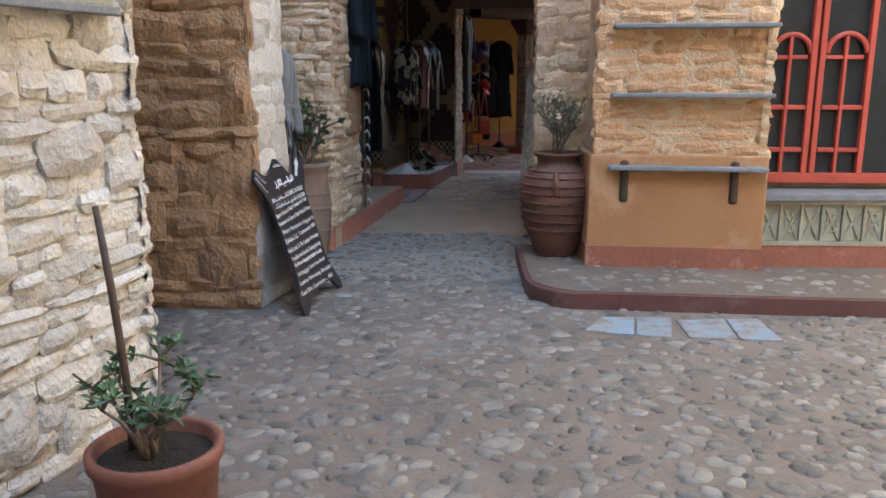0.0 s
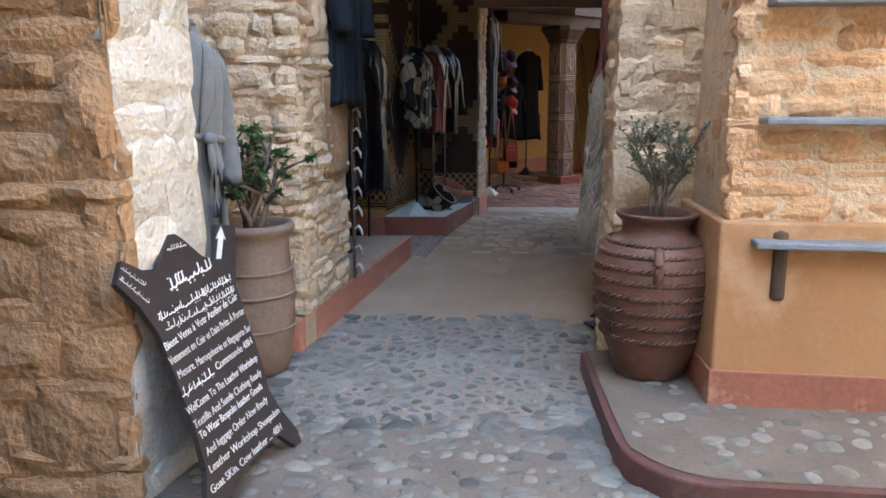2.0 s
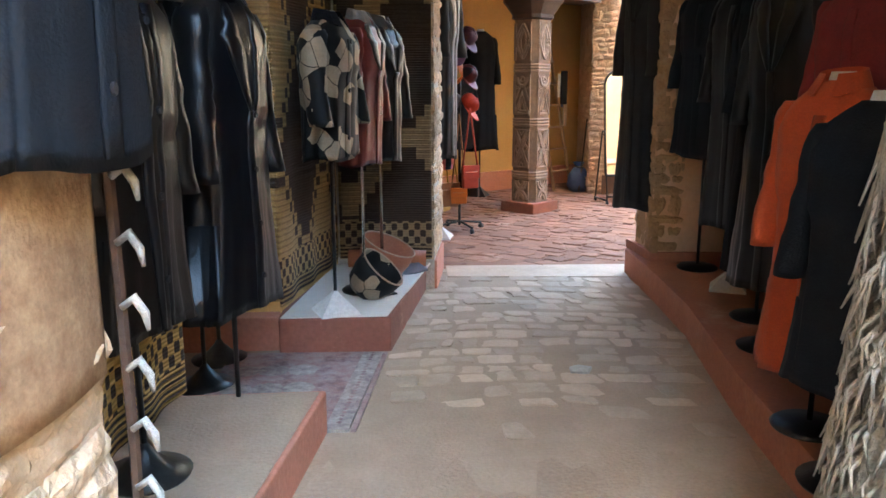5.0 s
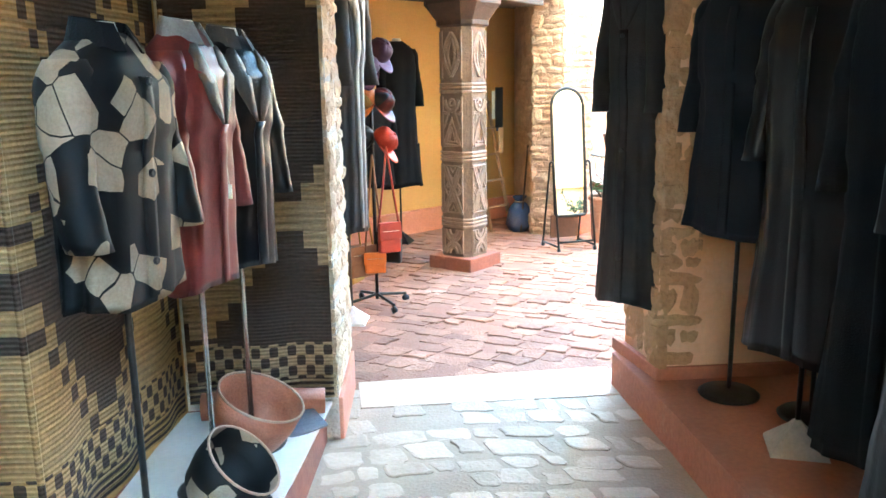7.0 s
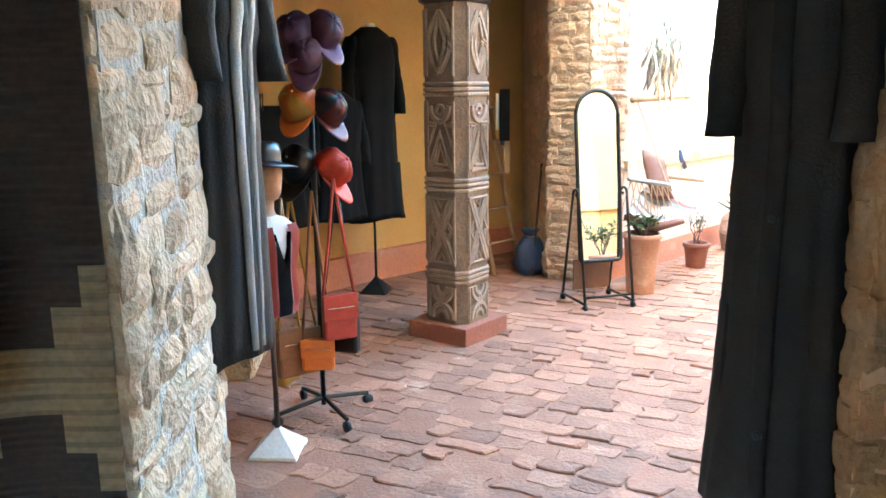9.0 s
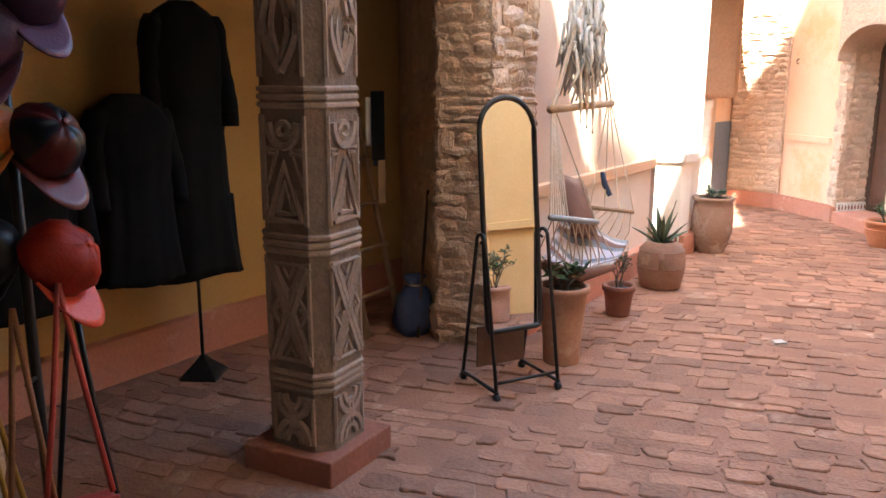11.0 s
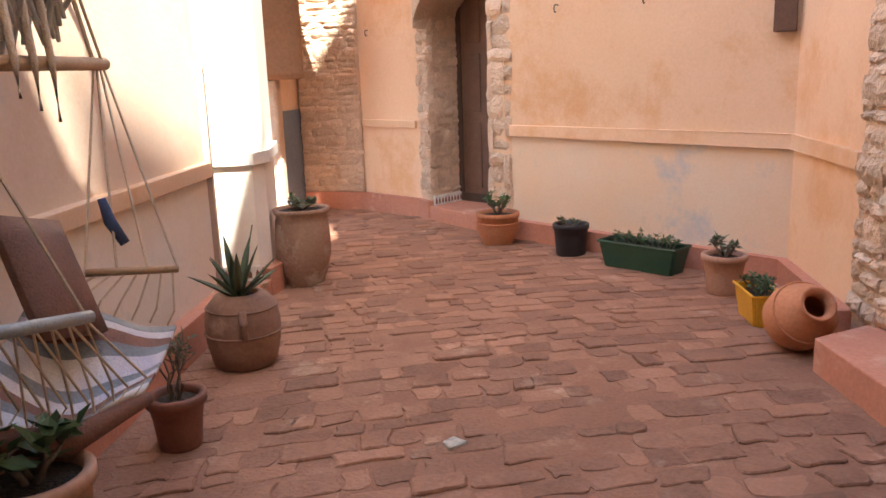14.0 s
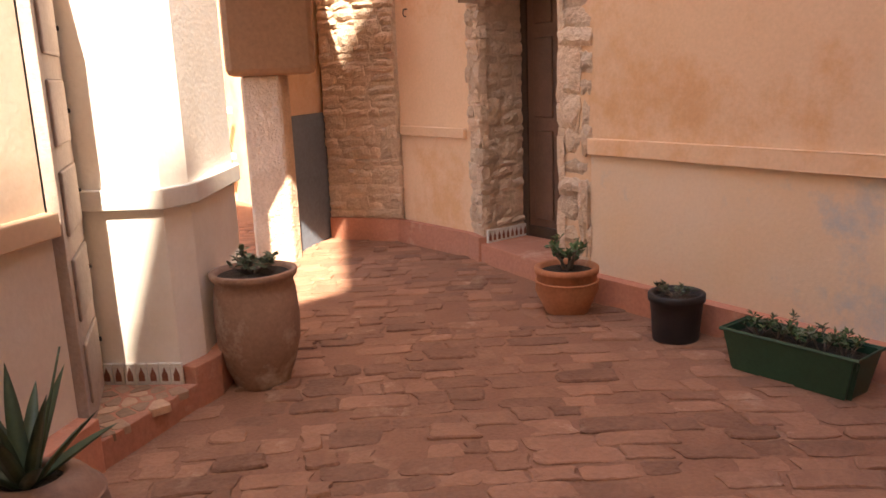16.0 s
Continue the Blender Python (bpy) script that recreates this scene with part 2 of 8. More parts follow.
M_PEACH = mat("peach plaster", (0.75, 0.52, 0.355), (0.70, 0.455, 0.285), scale=0.9, fine=45, bump=0.16, dist=0.008, stain=(0.66, 0.385, 0.21), stain_scale=1.1, stain_at=0.50, g=0.2)
M_PALEPEACH = mat("pale pink plaster", (0.68, 0.53, 0.42), (0.62, 0.455, 0.34), scale=0.9, fine=45, bump=0.16, dist=0.008, stain=(0.60, 0.43, 0.31), stain_scale=1.0, stain_at=0.53, g=0.16)
M_YELLOW = mat("yellow plaster", (0.66, 0.41, 0.15), (0.58, 0.34, 0.115), scale=1.3, fine=40, bump=0.18, g=0.16)
M_GREYWASH = mat("bleached grey plaster", (0.68, 0.48, 0.32), (0.66, 0.53, 0.41), scale=1.3, fine=45, bump=0.18, stain=(0.45, 0.44, 0.43), stain_scale=1.6, stain_at=0.545, g=0.14)
M_WHITE = mat("white plaster", (0.78, 0.74, 0.68), (0.70, 0.63, 0.55), scale=2, fine=40, bump=0.18, g=0.14)
M_DARKPLASTER = mat("brown plaster", (0.36, 0.20, 0.11), (0.30, 0.16, 0.09), scale=1.5, fine=30, bump=0.2)
M_BLUEGREY = mat("blue grey panel", (0.16, 0.19, 0.23), (0.13, 0.15, 0.18), scale=2, fine=30, bump=0.1)
M_DARKWOOD = mat("dark wood", (0.075, 0.045, 0.03), (0.05, 0.03, 0.02), rough=0.6, scale=8, fine=60, bump=0.3)
M_DOORWOOD = mat("weathered brown door", (0.16, 0.085, 0.055), (0.11, 0.06, 0.04), rough=0.6, scale=5, fine=60, bump=0.2)
# darker than the relief: the shade of the carved recesses is in this colour
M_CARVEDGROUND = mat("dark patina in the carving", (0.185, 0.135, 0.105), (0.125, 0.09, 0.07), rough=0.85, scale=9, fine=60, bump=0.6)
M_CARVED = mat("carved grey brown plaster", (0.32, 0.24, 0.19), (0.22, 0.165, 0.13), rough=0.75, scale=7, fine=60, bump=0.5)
M_ORANGESTONE = mat("orange stained stone", (0.56, 0.36, 0.20), (0.45, 0.26, 0.135), scale=3, fine=45, bump=0.8, dist=0.02, spread=0.12, stain=(0.62, 0.47, 0.32), stain_scale=1.8, relief=1.3)
M_DOORPALE = mat("pale weathered door paint", (0.40, 0.31, 0.26), (0.32, 0.24, 0.20), scale=4, fine=50, bump=0.3)
M_PALEWASH = mat("bleached white plaster", (0.72, 0.64, 0.56), (0.66, 0.55, 0.45), scale=1.6, fine=45, bump=0.2, stain=(0.50, 0.47, 0.44), stain_scale=1.8, g=0.16)
M_SANDYELLOW = mat("sandy yellow plaster", (0.68, 0.465, 0.215), (0.62, 0.40, 0.165), scale=1.2, fine=40, bump=0.18, g=0.16)

# the ground
structure("ground", bm_box(-60, -60, -0.6, 60, 60, -0.004), M_GROUND, "grey-brown cement ground between the stones", "ground")
structure("floor_hall", bm_prism([(-2.2, 7.0), (2.9, 7.0), (2.9, 12.4), (-2.2, 12.4)], -0.3, -0.001), M_HALLJOINT, "pale worn cement floor of the covered passage", "floor")
structure("floor_dust", bm_prism([(-1.1, 7.02), (1.4, 7.02)] + [(1.5 - 0.065 * k, 8.85 + 0.16 * math.sin(k * 0.9) + 0.09 * math.sin(k * 2.3 + 1)) for k in range(41)], -0.2, 0.0005), M_DUST, "dusty brown cement floor inside the entrance", "floor")
structure("floor_court", bm_prism([(-2.5, 12.4), (9.9, 12.4), (11, 24), (-2.5, 24)], -0.3, -0.002), M_FLAGJOINT, "red earth floor under courtyard flagstones", "floor")

# the small square at the start
# TALL is added wall height out of view, keeping the sun off the square
HIGH, TALL = 5.6, 15.0
w_near = structure("wall_near", bm_prism([(-4.6, -5), (-2.35, -5), (-2.35, 0.4), (-1.66, 2.3), (-1.29, 3.35), (-4.6, 3.35)], -0.2, TALL), M_WHITEMORTAR, "wall of pale whitewashed rough limestone")
w_pillar = structure("wall_pillar", bm_prism([(-4.2, 5.05), (-1.19, 4.98), (-1.09, 5.44), (-4.2, 5.44)], -0.2, TALL), M_OCHREMORTAR, "ochre-stained rough stone pier of the archway")
structure("wall_lane_end", bm_prism([(-4.6, 3.0), (-4.2, 3.0), (-4.2, 5.5), (-4.6, 5.5)], -0.2, TALL), M_OCHREMORTAR, "shaded ochre plaster wall of the side lane")


def arch_wall(x0, x1, y0, y1, spring, rise, top, n=14):
    """A wall over an arched opening between y0 and y1."""
    bm = bmesh.new()
    lo = []
    for i in range(n + 1):
        a = math.pi * i / n
        lo.append(((y0 + y1) / 2 - math.cos(a) * (y1 - y0) / 2, spring + rise * math.sin(a)))
    for (ya, za), (yb, zb) in zip(lo, lo[1:]):
        v = [bm.verts.new((x, y, z)) for x in (x0, x1) for y, z in ((ya, za), (yb, zb), (yb, top), (ya, top))]
        for f in ((0, 1, 2, 3), (7, 6, 5, 4), (0, 4, 5, 1), (1, 5, 6, 2), (2, 6, 7, 3), (3, 7, 4, 0)):
            bm.faces.new([v[k] for k in f])
    bmesh.ops.remove_doubles(bm, verts=bm.verts, dist=1e-4)
    return bm


structure("arch_lane", arch_wall(-2.3, -1.87, 3.35, 5.03, 1.45, 0.85, TALL), M_YELLOWMORTAR, "plastered arch over the side lane", "arch")
# unseen slab behind the arch, added to stop sun falling into the lane
structure("vault_lane", bm_prism([(-4.2, 3.3), (-2.28, 3.3), (-2.28, 5.1), (-4.2, 5.1)], 2.5, 3.0), M_OCHREMORTAR, "unseen added cover that keeps the sun out of the lane", "ceiling")
w_pside = structure("wall_pillar_side", bm_prism([(-1.20, 4.985), (-1.185, 4.985), (-1.085, 5.44), (-1.10, 5.44)], 0.0, TALL), M_WHITEMORTAR, "whitewashed side of the archway pier")
structure("wall_recess", bm_prism([(-3.0, 5.44), (-2.2, 5.44), (-2.2, 6.74), (-3.0, 6.74)], -0.2, HIGH), M_YELLOWMORTAR, "plain stone wall closing the recess")
w_left = structure("wall_shop_left", bm_prism([(-2.6, 6.76), (-0.93, 6.76), (-0.80, 7.6), (-2.6, 7.6)], -0.2, HIGH), M_YELLOWMORTAR, "warm sandstone pier beside the shop entrance")
w_front = structure("wall_front", bm_prism([(1.09, 5.74), (2.27, 5.60), (2.31, 6.02), (4.3, 5.9), (4.3, 6.7), (1.17, 6.7)], -0.1, HIGH), M_YELLOWMORTAR, "rough stone shop pier above orange plaster")
w_right = structure("wall_shop_right", bm_prism([(0.75, 6.44), (1.3, 6.44), (1.3, 7.05), (0.80, 7.05)], -0.2, HIGH), M_YELLOWMORTAR, "warm sandstone pier behind the big jar")
structure("wall_square_east", bm_prism([(6.0, -5), (6.5, -5), (6.5, 6.0), (6.0, 6.0)], -0.2, 8.5), M_YELLOWMORTAR, "plain stone wall closing the square")
structure("wall_square_south", bm_prism([(-2.9, -5.6), (6.5, -5.6), (6.5, -5), (-2.9, -5)], -0.2, 9), M_YELLOWMORTAR, "plain stone wall behind the walker")
structure("wall_right_far", bm_prism([(4.3, 5.6), (6.0, 5.5), (6.0, 6.2), (4.3, 6.2)], -0.1, HIGH), M_ORANGE, "orange plastered wall beyond the red window")
# orange plaster, red base
structure("plaster_front", bm_prism([(1.055, 5.70), (2.285, 5.555), (2.31, 5.62), (2.27, 5.63), (1.09, 5.78), (1.12, 6.43), (1.085, 6.43)], 0.03, 0.93, bevel=0.012), M_ORANGE, "smooth orange plaster on the lower shop pier", "plaster")
structure("baseboard_front", bm_prism([(1.045, 5.69), (2.29, 5.543), (2.32, 5.66), (4.3, 5.56), (4.3, 5.7), (2.27, 5.75), (1.09, 5.79), (1.12, 6.42), (1.075, 6.42)], 0.0, 0.27, bevel=0.006), M_RED, "brick-red painted base of the shop front", "baseboard")


def sloped(pts, bm=None):
    """A slab with a height of its own at each corner."""
    bm = bm or bmesh.new()
    lo = [bm.verts.new((x, y, -0.1)) for x, y, z in pts]
    hi = [bm.verts.new(p) for p in pts]
    bm.faces.new(lo[::-1])
    c = bm.verts.new((sum(p[0] for p in pts) / len(pts), sum(p[1] for p in pts) / len(pts), sum(p[2] for p in pts) / len(pts)))
    for i in range(len(pts)):
        j = (i + 1) % len(pts)
        bm.faces.new((lo[i], lo[j], hi[j], hi[i]))
        bm.faces.new((hi[i], hi[j], c))
    return bm


KERB = [(0.60, 6.43), (0.575, 5.55)] + [(0.575 + 0.36 * (1 - math.cos(a)), 5.32 - 0.36 * math.sin(a)) for a in [i * math.pi / 16 for i in range(9)]] + [(2.46, 4.80), (6.0, 4.55)]
INNER = [(6.0, 5.7), (1.1, 5.8), (1.1, 6.43)]
structure("kerb", bm_prism(KERB + INNER[:1] + [(0.95, 5.8), (0.95, 6.43)], -0.1, 0.105, bevel=0.012), M_KERB, "dark red painted kerb with a rounded corner", "kerb")
structure("pavement", bm_prism([(x + (0.035 if x < 0.9 else 0.0), y + (0.035 if y < 5.2 else 0.0)) for x, y in KERB] + [(6.0, 5.72), (1.15, 5.82), (1.15, 6.44)], -0.05, 0.112), M_PAVEMENT, "pebbled brown cement top of the raised pavement", "pavement")

# covered passage
structure("wall_hall_west", bm_prism([(-2.6, 7.6), (-2.1, 7.6), (-2.1, 10.5), (-2.6, 10.5)], -0.2, 4.3), M_YELLOW, "shaded yellow plaster wall behind the coats")
structure("wall_rug", bm_prism([(-2.6, 10.62), (-0.80, 10.58), (-0.52, 11.78), (-0.52, 12.45), (-2.6, 12.45)], -0.2, 4.3), M_YELLOW, "yellow plaster wall hung with woven rugs")
w_endl = structure("wall_end_left", bm_prism([(-0.52, 11.80), (0.19, 11.76), (0.30, 12.45), (-0.52, 12.45)], -0.2, 4.3), M_WHITEMORTAR, "pale stone jamb between passage and courtyard")
structure("wall_hall_east", bm_prism([(2.6, 6.7), (3.1, 6.7), (3.1, 12.3), (2.6, 12.3)], -0.2, 4.3), M_PEACH, "shaded peach plaster wall behind the coats")
w_endr = structure("wall_end_right", bm_prism([(1.80, 11.68), (2.6, 11.60), (2.6, 12.2), (1.86, 12.2)], -0.2, 4.3), M_PEACH, "peach plastered jamb with rough stone edge")
# unseen ceiling, set high and white as a reflector to brighten the passage
structure("ceiling_hall", bm_prism([(-2.6, 6.78), (3.1, 6.78), (3.1, 12.45), (-2.6, 12.45)], 4.25, 4.6), M_WHITE, "unseen ceiling of the covered passage, white to bounce light", "ceiling")
structure("wall_over_entrance", bm_prism([(-0.93, 6.80), (0.75, 6.50), (0.80, 7.05), (-0.82, 7.3)], 4.1, HIGH), M_YELLOWMORTAR, "stone wall over the shop entrance")
structure("wall_over_hall", bm_prism([(-2.6, 11.80), (3.1, 11.80), (3.1, 12.3), (-2.6, 12.3)], 2.64, 5.2), M_PEACH, "peach plaster wall over the courtyard opening")
# three unseen blocks, added to cut the sun into the courtyard's light patches
structure("upper_storey", bm_prism([(-0.4, 11.09), (1.86, 12.3), (9.5, 12.3), (9.5, 7), (-0.4, 7)], 5.21, 12.0), M_PEACH, "unseen added block over the passage that cuts the sun", "building")
structure("upper_tower", bm_prism([(2.35, 12.3), (9.5, 12.3), (9.5, 7), (2.35, 7)], 12.0, 16.0), M_PEACH, "unseen added block on the south side that cuts the sun", "building")
structure("upper_storey_gallery", bm_prism([(-2.6, 12.5), (1.1, 12.5), (1.1, 18), (-2.6, 18.6)], 2.92, 8.0), M_PEACH, "unseen added block over the gallery that cuts the sun", "building")
# ledges
structure("ledge_left", bm_prism([(-2.1, 6.72), (-0.945, 6.70), (-0.47, 9.35), (-2.1, 9.35)], -0.1, 0.194, bevel=0.01), M_TERRA, "salmon painted raised ledge", "ledge")
structure("ledge_left_top", bm_prism([(-2.1, 7.5), (-0.815, 7.5), (-0.50, 9.32), (-2.1, 9.32)], 0.19, 0.2), M_HALLJOINT, "grey cement top of the ledge", "ledge")
structure("ledge_platform", bm_prism([(-0.80, 10.41), (-0.165, 10.40), (0.24, 12.3), (-0.80, 12.3)], -0.1, 0.2, bevel=0.008), M_RED, "red-fronted display platform", "ledge")
structure("ledge_platform_west", bm_prism([(-2.1, 10.47), (-0.805, 10.47), (-0.805, 10.62), (-2.1, 10.62)], -0.1, 0.2, bevel=0.008), M_TERRA, "salmon step under the rug wall", "ledge")
structure("platform_top", bm_prism([(-0.79, 10.43), (-0.185, 10.42), (0.16, 11.77), (-0.54, 11.77)], 0.19, 0.206), M_WHITE, "white painted platform top", "ledge")
structure("ledge_right", bm_prism([(1.10, 7.05), (2.6, 7.05), (2.6, 11.7), (1.86, 12.2), (1.76, 12.15), (1.70, 11.3), (1.62, 10.5), (1.40, 9.35)], -0.1, 0.2, bevel=0.01), M_TERRA, "salmon painted raised ledge under the coats", "ledge")

def strip(name, pts, depth, z0, z1, material, label, category, side=1, bevel=0.006):
    """A band of plaster or skirting along a line of wall points, standing proud to the right of the way."""
    d = [Vector(b) - Vector(a) for a, b in zip(pts, pts[1:])]
    nrm = [Vector((v.y, -v.x)).normalized() * side for v in d]
    outer = []
    for i, p in enumerate(pts):
        n = nrm[0] if i == 0 else nrm[-1] if i == len(d) else (nrm[i - 1] + nrm[i]).normalized()
        outer.append(tuple(Vector(p) + n * depth))
    inner = [tuple(Vector(p) - (nrm[min(i, len(nrm) - 1)]) * 0.02) for i, p in enumerate(pts)]
    return structure(name, bm_prism(outer + inner[::-1], z0, z1, bevel=bevel), material, label, category)


# gallery and courtyard
w_gal = structure("wall_gallery_west", bm_prism([(-2.6, 14.7), (0.22, 14.75), (0.30, 15.3), (-0.2, 15.9), (-2.6, 16)], -0.2, 2.95), M_YELLOWMORTAR, "rough sandstone pier of the gallery")
structure("wall_gallery_south", bm_prism([(-2.6, 12.45), (-0.52, 12.45), (-0.52, 14.75), (-2.6, 14.75)], -0.2, 2.95), M_YELLOW, "yellow plaster wall of the gallery")
structure("wall_gallery_north", bm_prism([(-2.6, 15.6), (-0.35, 15.75), (0.28, 16.45), (1.12, 17.05), (2.95, 18.2), (2.95, 18.6), (-2.6, 18.6)], -0.2, 2.95), M_YELLOW, "yellow plaster back wall of the gallery")
structure("baseboard_gallery", bm_prism([(-0.35, 15.65), (0.30, 16.37), (1.13, 16.97), (2.97, 18.12), (2.97, 18.25), (1.12, 17.08), (0.28, 16.48), (-0.36, 15.77)], -0.1, 0.26, bevel=0.006), M_TERRA, "salmon painted base along the gallery wall", "baseboard")
structure("roof_gallery", bm_prism([(-2.6, 12.3), (1.35, 12.3), (1.75, 15.1), (3.0, 16.6), (3.0, 18.6), (-2.6, 18.6)], 2.62, 2.9), M_DARKWOOD, "dark timber roof of the gallery", "ceiling")
w_hpier = structure("wall_hammock_pier", bm_prism([(2.70, 16.72), (2.98, 16.50), (3.42, 16.80), (3.42, 18.6), (2.95, 18.6)], -0.2, 5.0), M_PINKSTONE, "rosy rough stone pier behind the mirror")
structure("wall_hammock", bm_prism([(3.42, 16.82), (5.36, 18.20), (5.40, 18.60), (3.42, 18.6)], -0.2, 5.0), M_PALEPEACH, "pale pink plaster courtyard wall behind the hammock chair")
structure("wall_door_left", bm_prism([(5.0, 18.5), (5.42, 18.56), (5.62, 19.1), (5.62, 19.6), (5.0, 19.6)], -0.2, 5.0), M_PEACH, "plaster reveal beside the panelled door")
structure("wall_white_pier", bm_prism([(5.62, 18.80), (5.92, 18.46), (6.08, 18.52), (6.62, 19.08), (6.62, 20.2), (5.62, 20.2)], -0.2, 5.0), M_WHITE, "sunlit white plastered pier")
w_rear = structure("wall_rear", bm_prism([(8.74, 21.12), (9.03, 20.48), (10, 20.4), (10, 21.6), (8.95, 21.6)], -0.2, 5.0), M_PINKSTONE, "rosy rough stone pier at the rear passage")
structure("wall_hook", bm_prism([(8.95, 19.5), (9.08, 20.5), (10, 20.5), (10, 19.5)], -0.2, 5.0), M_PEACH, "peach plaster wall with a hook")
w_jamb = structure("wall_door_jamb", bm_prism([(8.86, 19.30), (9.36, 19.26), (10, 19.2), (10, 19.52), (8.96, 19.52)], -0.2, 5.0), M_PINKSTONE, "rough stone jamb of the arched doorway")
w_plant = structure("wall_planters", bm_prism([(8.17, 15.52), (10, 15.5), (10, 18.3), (8.615, 18.36), (8.40, 17.0)], -0.2, 5.0), M_PEACH, "long peach plaster courtyard wall")
structure("wall_corner", bm_prism([(7.07, 14.87), (7.05, 14.2), (10, 14.2), (10, 15.5), (8.18, 15.54)], -0.2, 5.0), M_PEACH, "peach plaster wall at the courtyard corner")
w_bench = structure("wall_bench", bm_prism([(6.86, 14.74), (6.30, 14.0), (8, 13.9), (8, 14.7), (7.10, 14.90)], -0.2, 5.0), M_PINKSTONE, "rough stone pier beside the bench")
structure("wall_bench_side", bm_prism([(6.32, 13.98), (5.35, 12.3), (8, 12.3), (8, 13.98)], -0.2, 5.0), M_SANDYELLOW, "sandy yellow plaster wall behind the bench")
strip("trim_bench", [(6.30, 13.95), (5.36, 12.36)], 0.04, 0.93, 1.02, M_SANDYELLOW, "raised plaster band behind the bench", "trim")
structure("wall_court_south", bm_prism([(3.1, 11.8), (8, 11.8), (8, 12.35), (3.1, 12.3)], -0.2, 5.2), M_SANDYELLOW, "sandy yellow plaster courtyard wall")
structure("wall_rear_closing", bm_prism([(5.6, 25), (11, 25), (11, 25.5), (5.6, 25.5)], -0.2, 6.0), M_PEACH, "peach plaster wall at the end of the rear passage")
structure("wall_rear_east", bm_prism([(9.0, 21.6), (10, 21.6), (10, 25), (9.6, 25)], -0.2, 5.0), M_PEACH, "peach plaster wall of the rear passage")
structure("bench", bm_prism([(6.52, 14.94), (5.25, 13.9), (5.7, 13.2), (6.95, 14.74)], -0.1, 0.17, bevel=0.008), M_TERRA, "low salmon plastered bench", "bench")
structure("arch_rear", arch_wall(6.62, 7.05, 20.2, 25, 2.3, 1.3, 5.0), M_PEACH, "plaster arch of the rear passage", "arch")


# bands, plinths and the bleached lower walls
strip("plinth_left", [(2.98, 16.50), (3.42, 16.80), (5.36, 18.20)], 0.10, -0.05, 0.22, M_TERRA, "salmon painted plinth along the courtyard wall", "plinth")
strip("trim_left", [(3.42, 16.80), (5.37, 18.20)], 0.045, 0.93, 1.02, M_PEACH, "raised plaster band on the courtyard wall", "trim")
strip("wash_left", [(3.42, 16.80), (5.365, 18.20)], 0.006, 0.2, 0.94, M_PALEWASH, "bleached grey lower wall", "wall", bevel=0)
strip("trim_pier", [(5.62, 18.80), (5.92, 18.46), (6.08, 18.52), (6.62, 19.08), (6.63, 20.1)], 0.04, 0.93, 1.02, M_WHITE, "raised white plaster band on the pier", "trim")
strip("plinth_pier", [(5.93, 18.46), (6.08, 18.52), (6.62, 19.08), (6.63, 20.1)], 0.07, -0.05, 0.2, M_TERRA, "salmon painted plinth of the pier", "plinth")
strip("plinth_rear", [(8.74, 21.12), (9.03, 20.48), (8.95, 19.5), (8.86, 19.30)], 0.05, -0.05, 0.2, M_TERRA, "salmon painted plinth at the rear", "plinth")
strip("trim_rear", [(9.08, 20.45), (8.955, 19.55)], 0.035, 0.95, 1.03, M_PEACH, "raised plaster band beside the doorway", "trim")
strip("plinth_right", [(8.615, 18.36), (8.40, 17.0), (8.17, 15.52), (7.10, 14.88)], 0.09, -0.05, 0.17, M_TERRA, "salmon painted plinth behind the planters", "plinth")
strip("trim_right", [(8.57, 18.08), (8.40, 17.0), (8.17, 15.52), (7.12, 14.89)], 0.045, 0.93, 1.03, M_PEACH, "raised plaster band on the long wall", "trim")
strip("wash_right", [(8.57, 18.08), (8.40, 17.0), (8.17, 15.52), (7.12, 14.89)], 0.006, 0.1, 0.94, M_GREYWASH, "bleached grey lower wall", "wall", bevel=0)
strip("trim_south", [(3.1, 12.3), (8.0, 12.35)], 0.04, 0.93, 1.02, M_PEACH, "raised plaster band on the south wall", "trim", side=-1)
strip("plinth_end_right", [(1.80, 12.2), (1.80, 11.68), (2.6, 11.60)], 0.02, 0.2, 0.27, M_TERRA, "salmon painted foot of the jamb", "plinth", side=-1)
strip("plinth_end_left", [(0.19, 11.76), (0.30, 12.45)], 0.02, -0.05, 0.22, M_TERRA, "salmon painted foot of the jamb", "plinth")
# door steps
structure("door_step_right", bm_prism([(8.57, 18.36), (8.84, 19.34), (9.4, 19.3), (9.4, 18.36)], -0.1, 0.15, bevel=0.008), M_TERRA, "salmon step of the arched doorway", "step")
structure("door_step_left", bm_prism([(5.40, 18.12), (5.96, 18.40), (5.62, 18.84), (5.55, 19.1), (5.36, 18.6)], -0.1, 0.12, bevel=0.006), M_TERRA, "patterned step before the panelled door", "step")
# column base, lintel
structure("column_base", bm_prism([(1.26, 15.36), (1.59, 15.03), (1.95, 15.32), (1.62, 15.68)], -0.1, 0.12, bevel=0.008), M_RED, "brick-red square column base", "column base")
# rear passage
structure("wall_panel", bm_prism([(7.93, 20.70), (8.80, 21.18), (8.78, 21.26), (7.90, 20.78)], -0.1, 1.16), M_BLUEGREY, "blue-grey painted lower wall panel", "wall")
structure("wall_rear_back", bm_prism([(7.93, 20.73), (8.80, 21.21), (8.78, 21.5), (7.90, 21.1)], -0.1, 5.0), M_PEACH, "peach plaster wall above the blue panel", "wall")
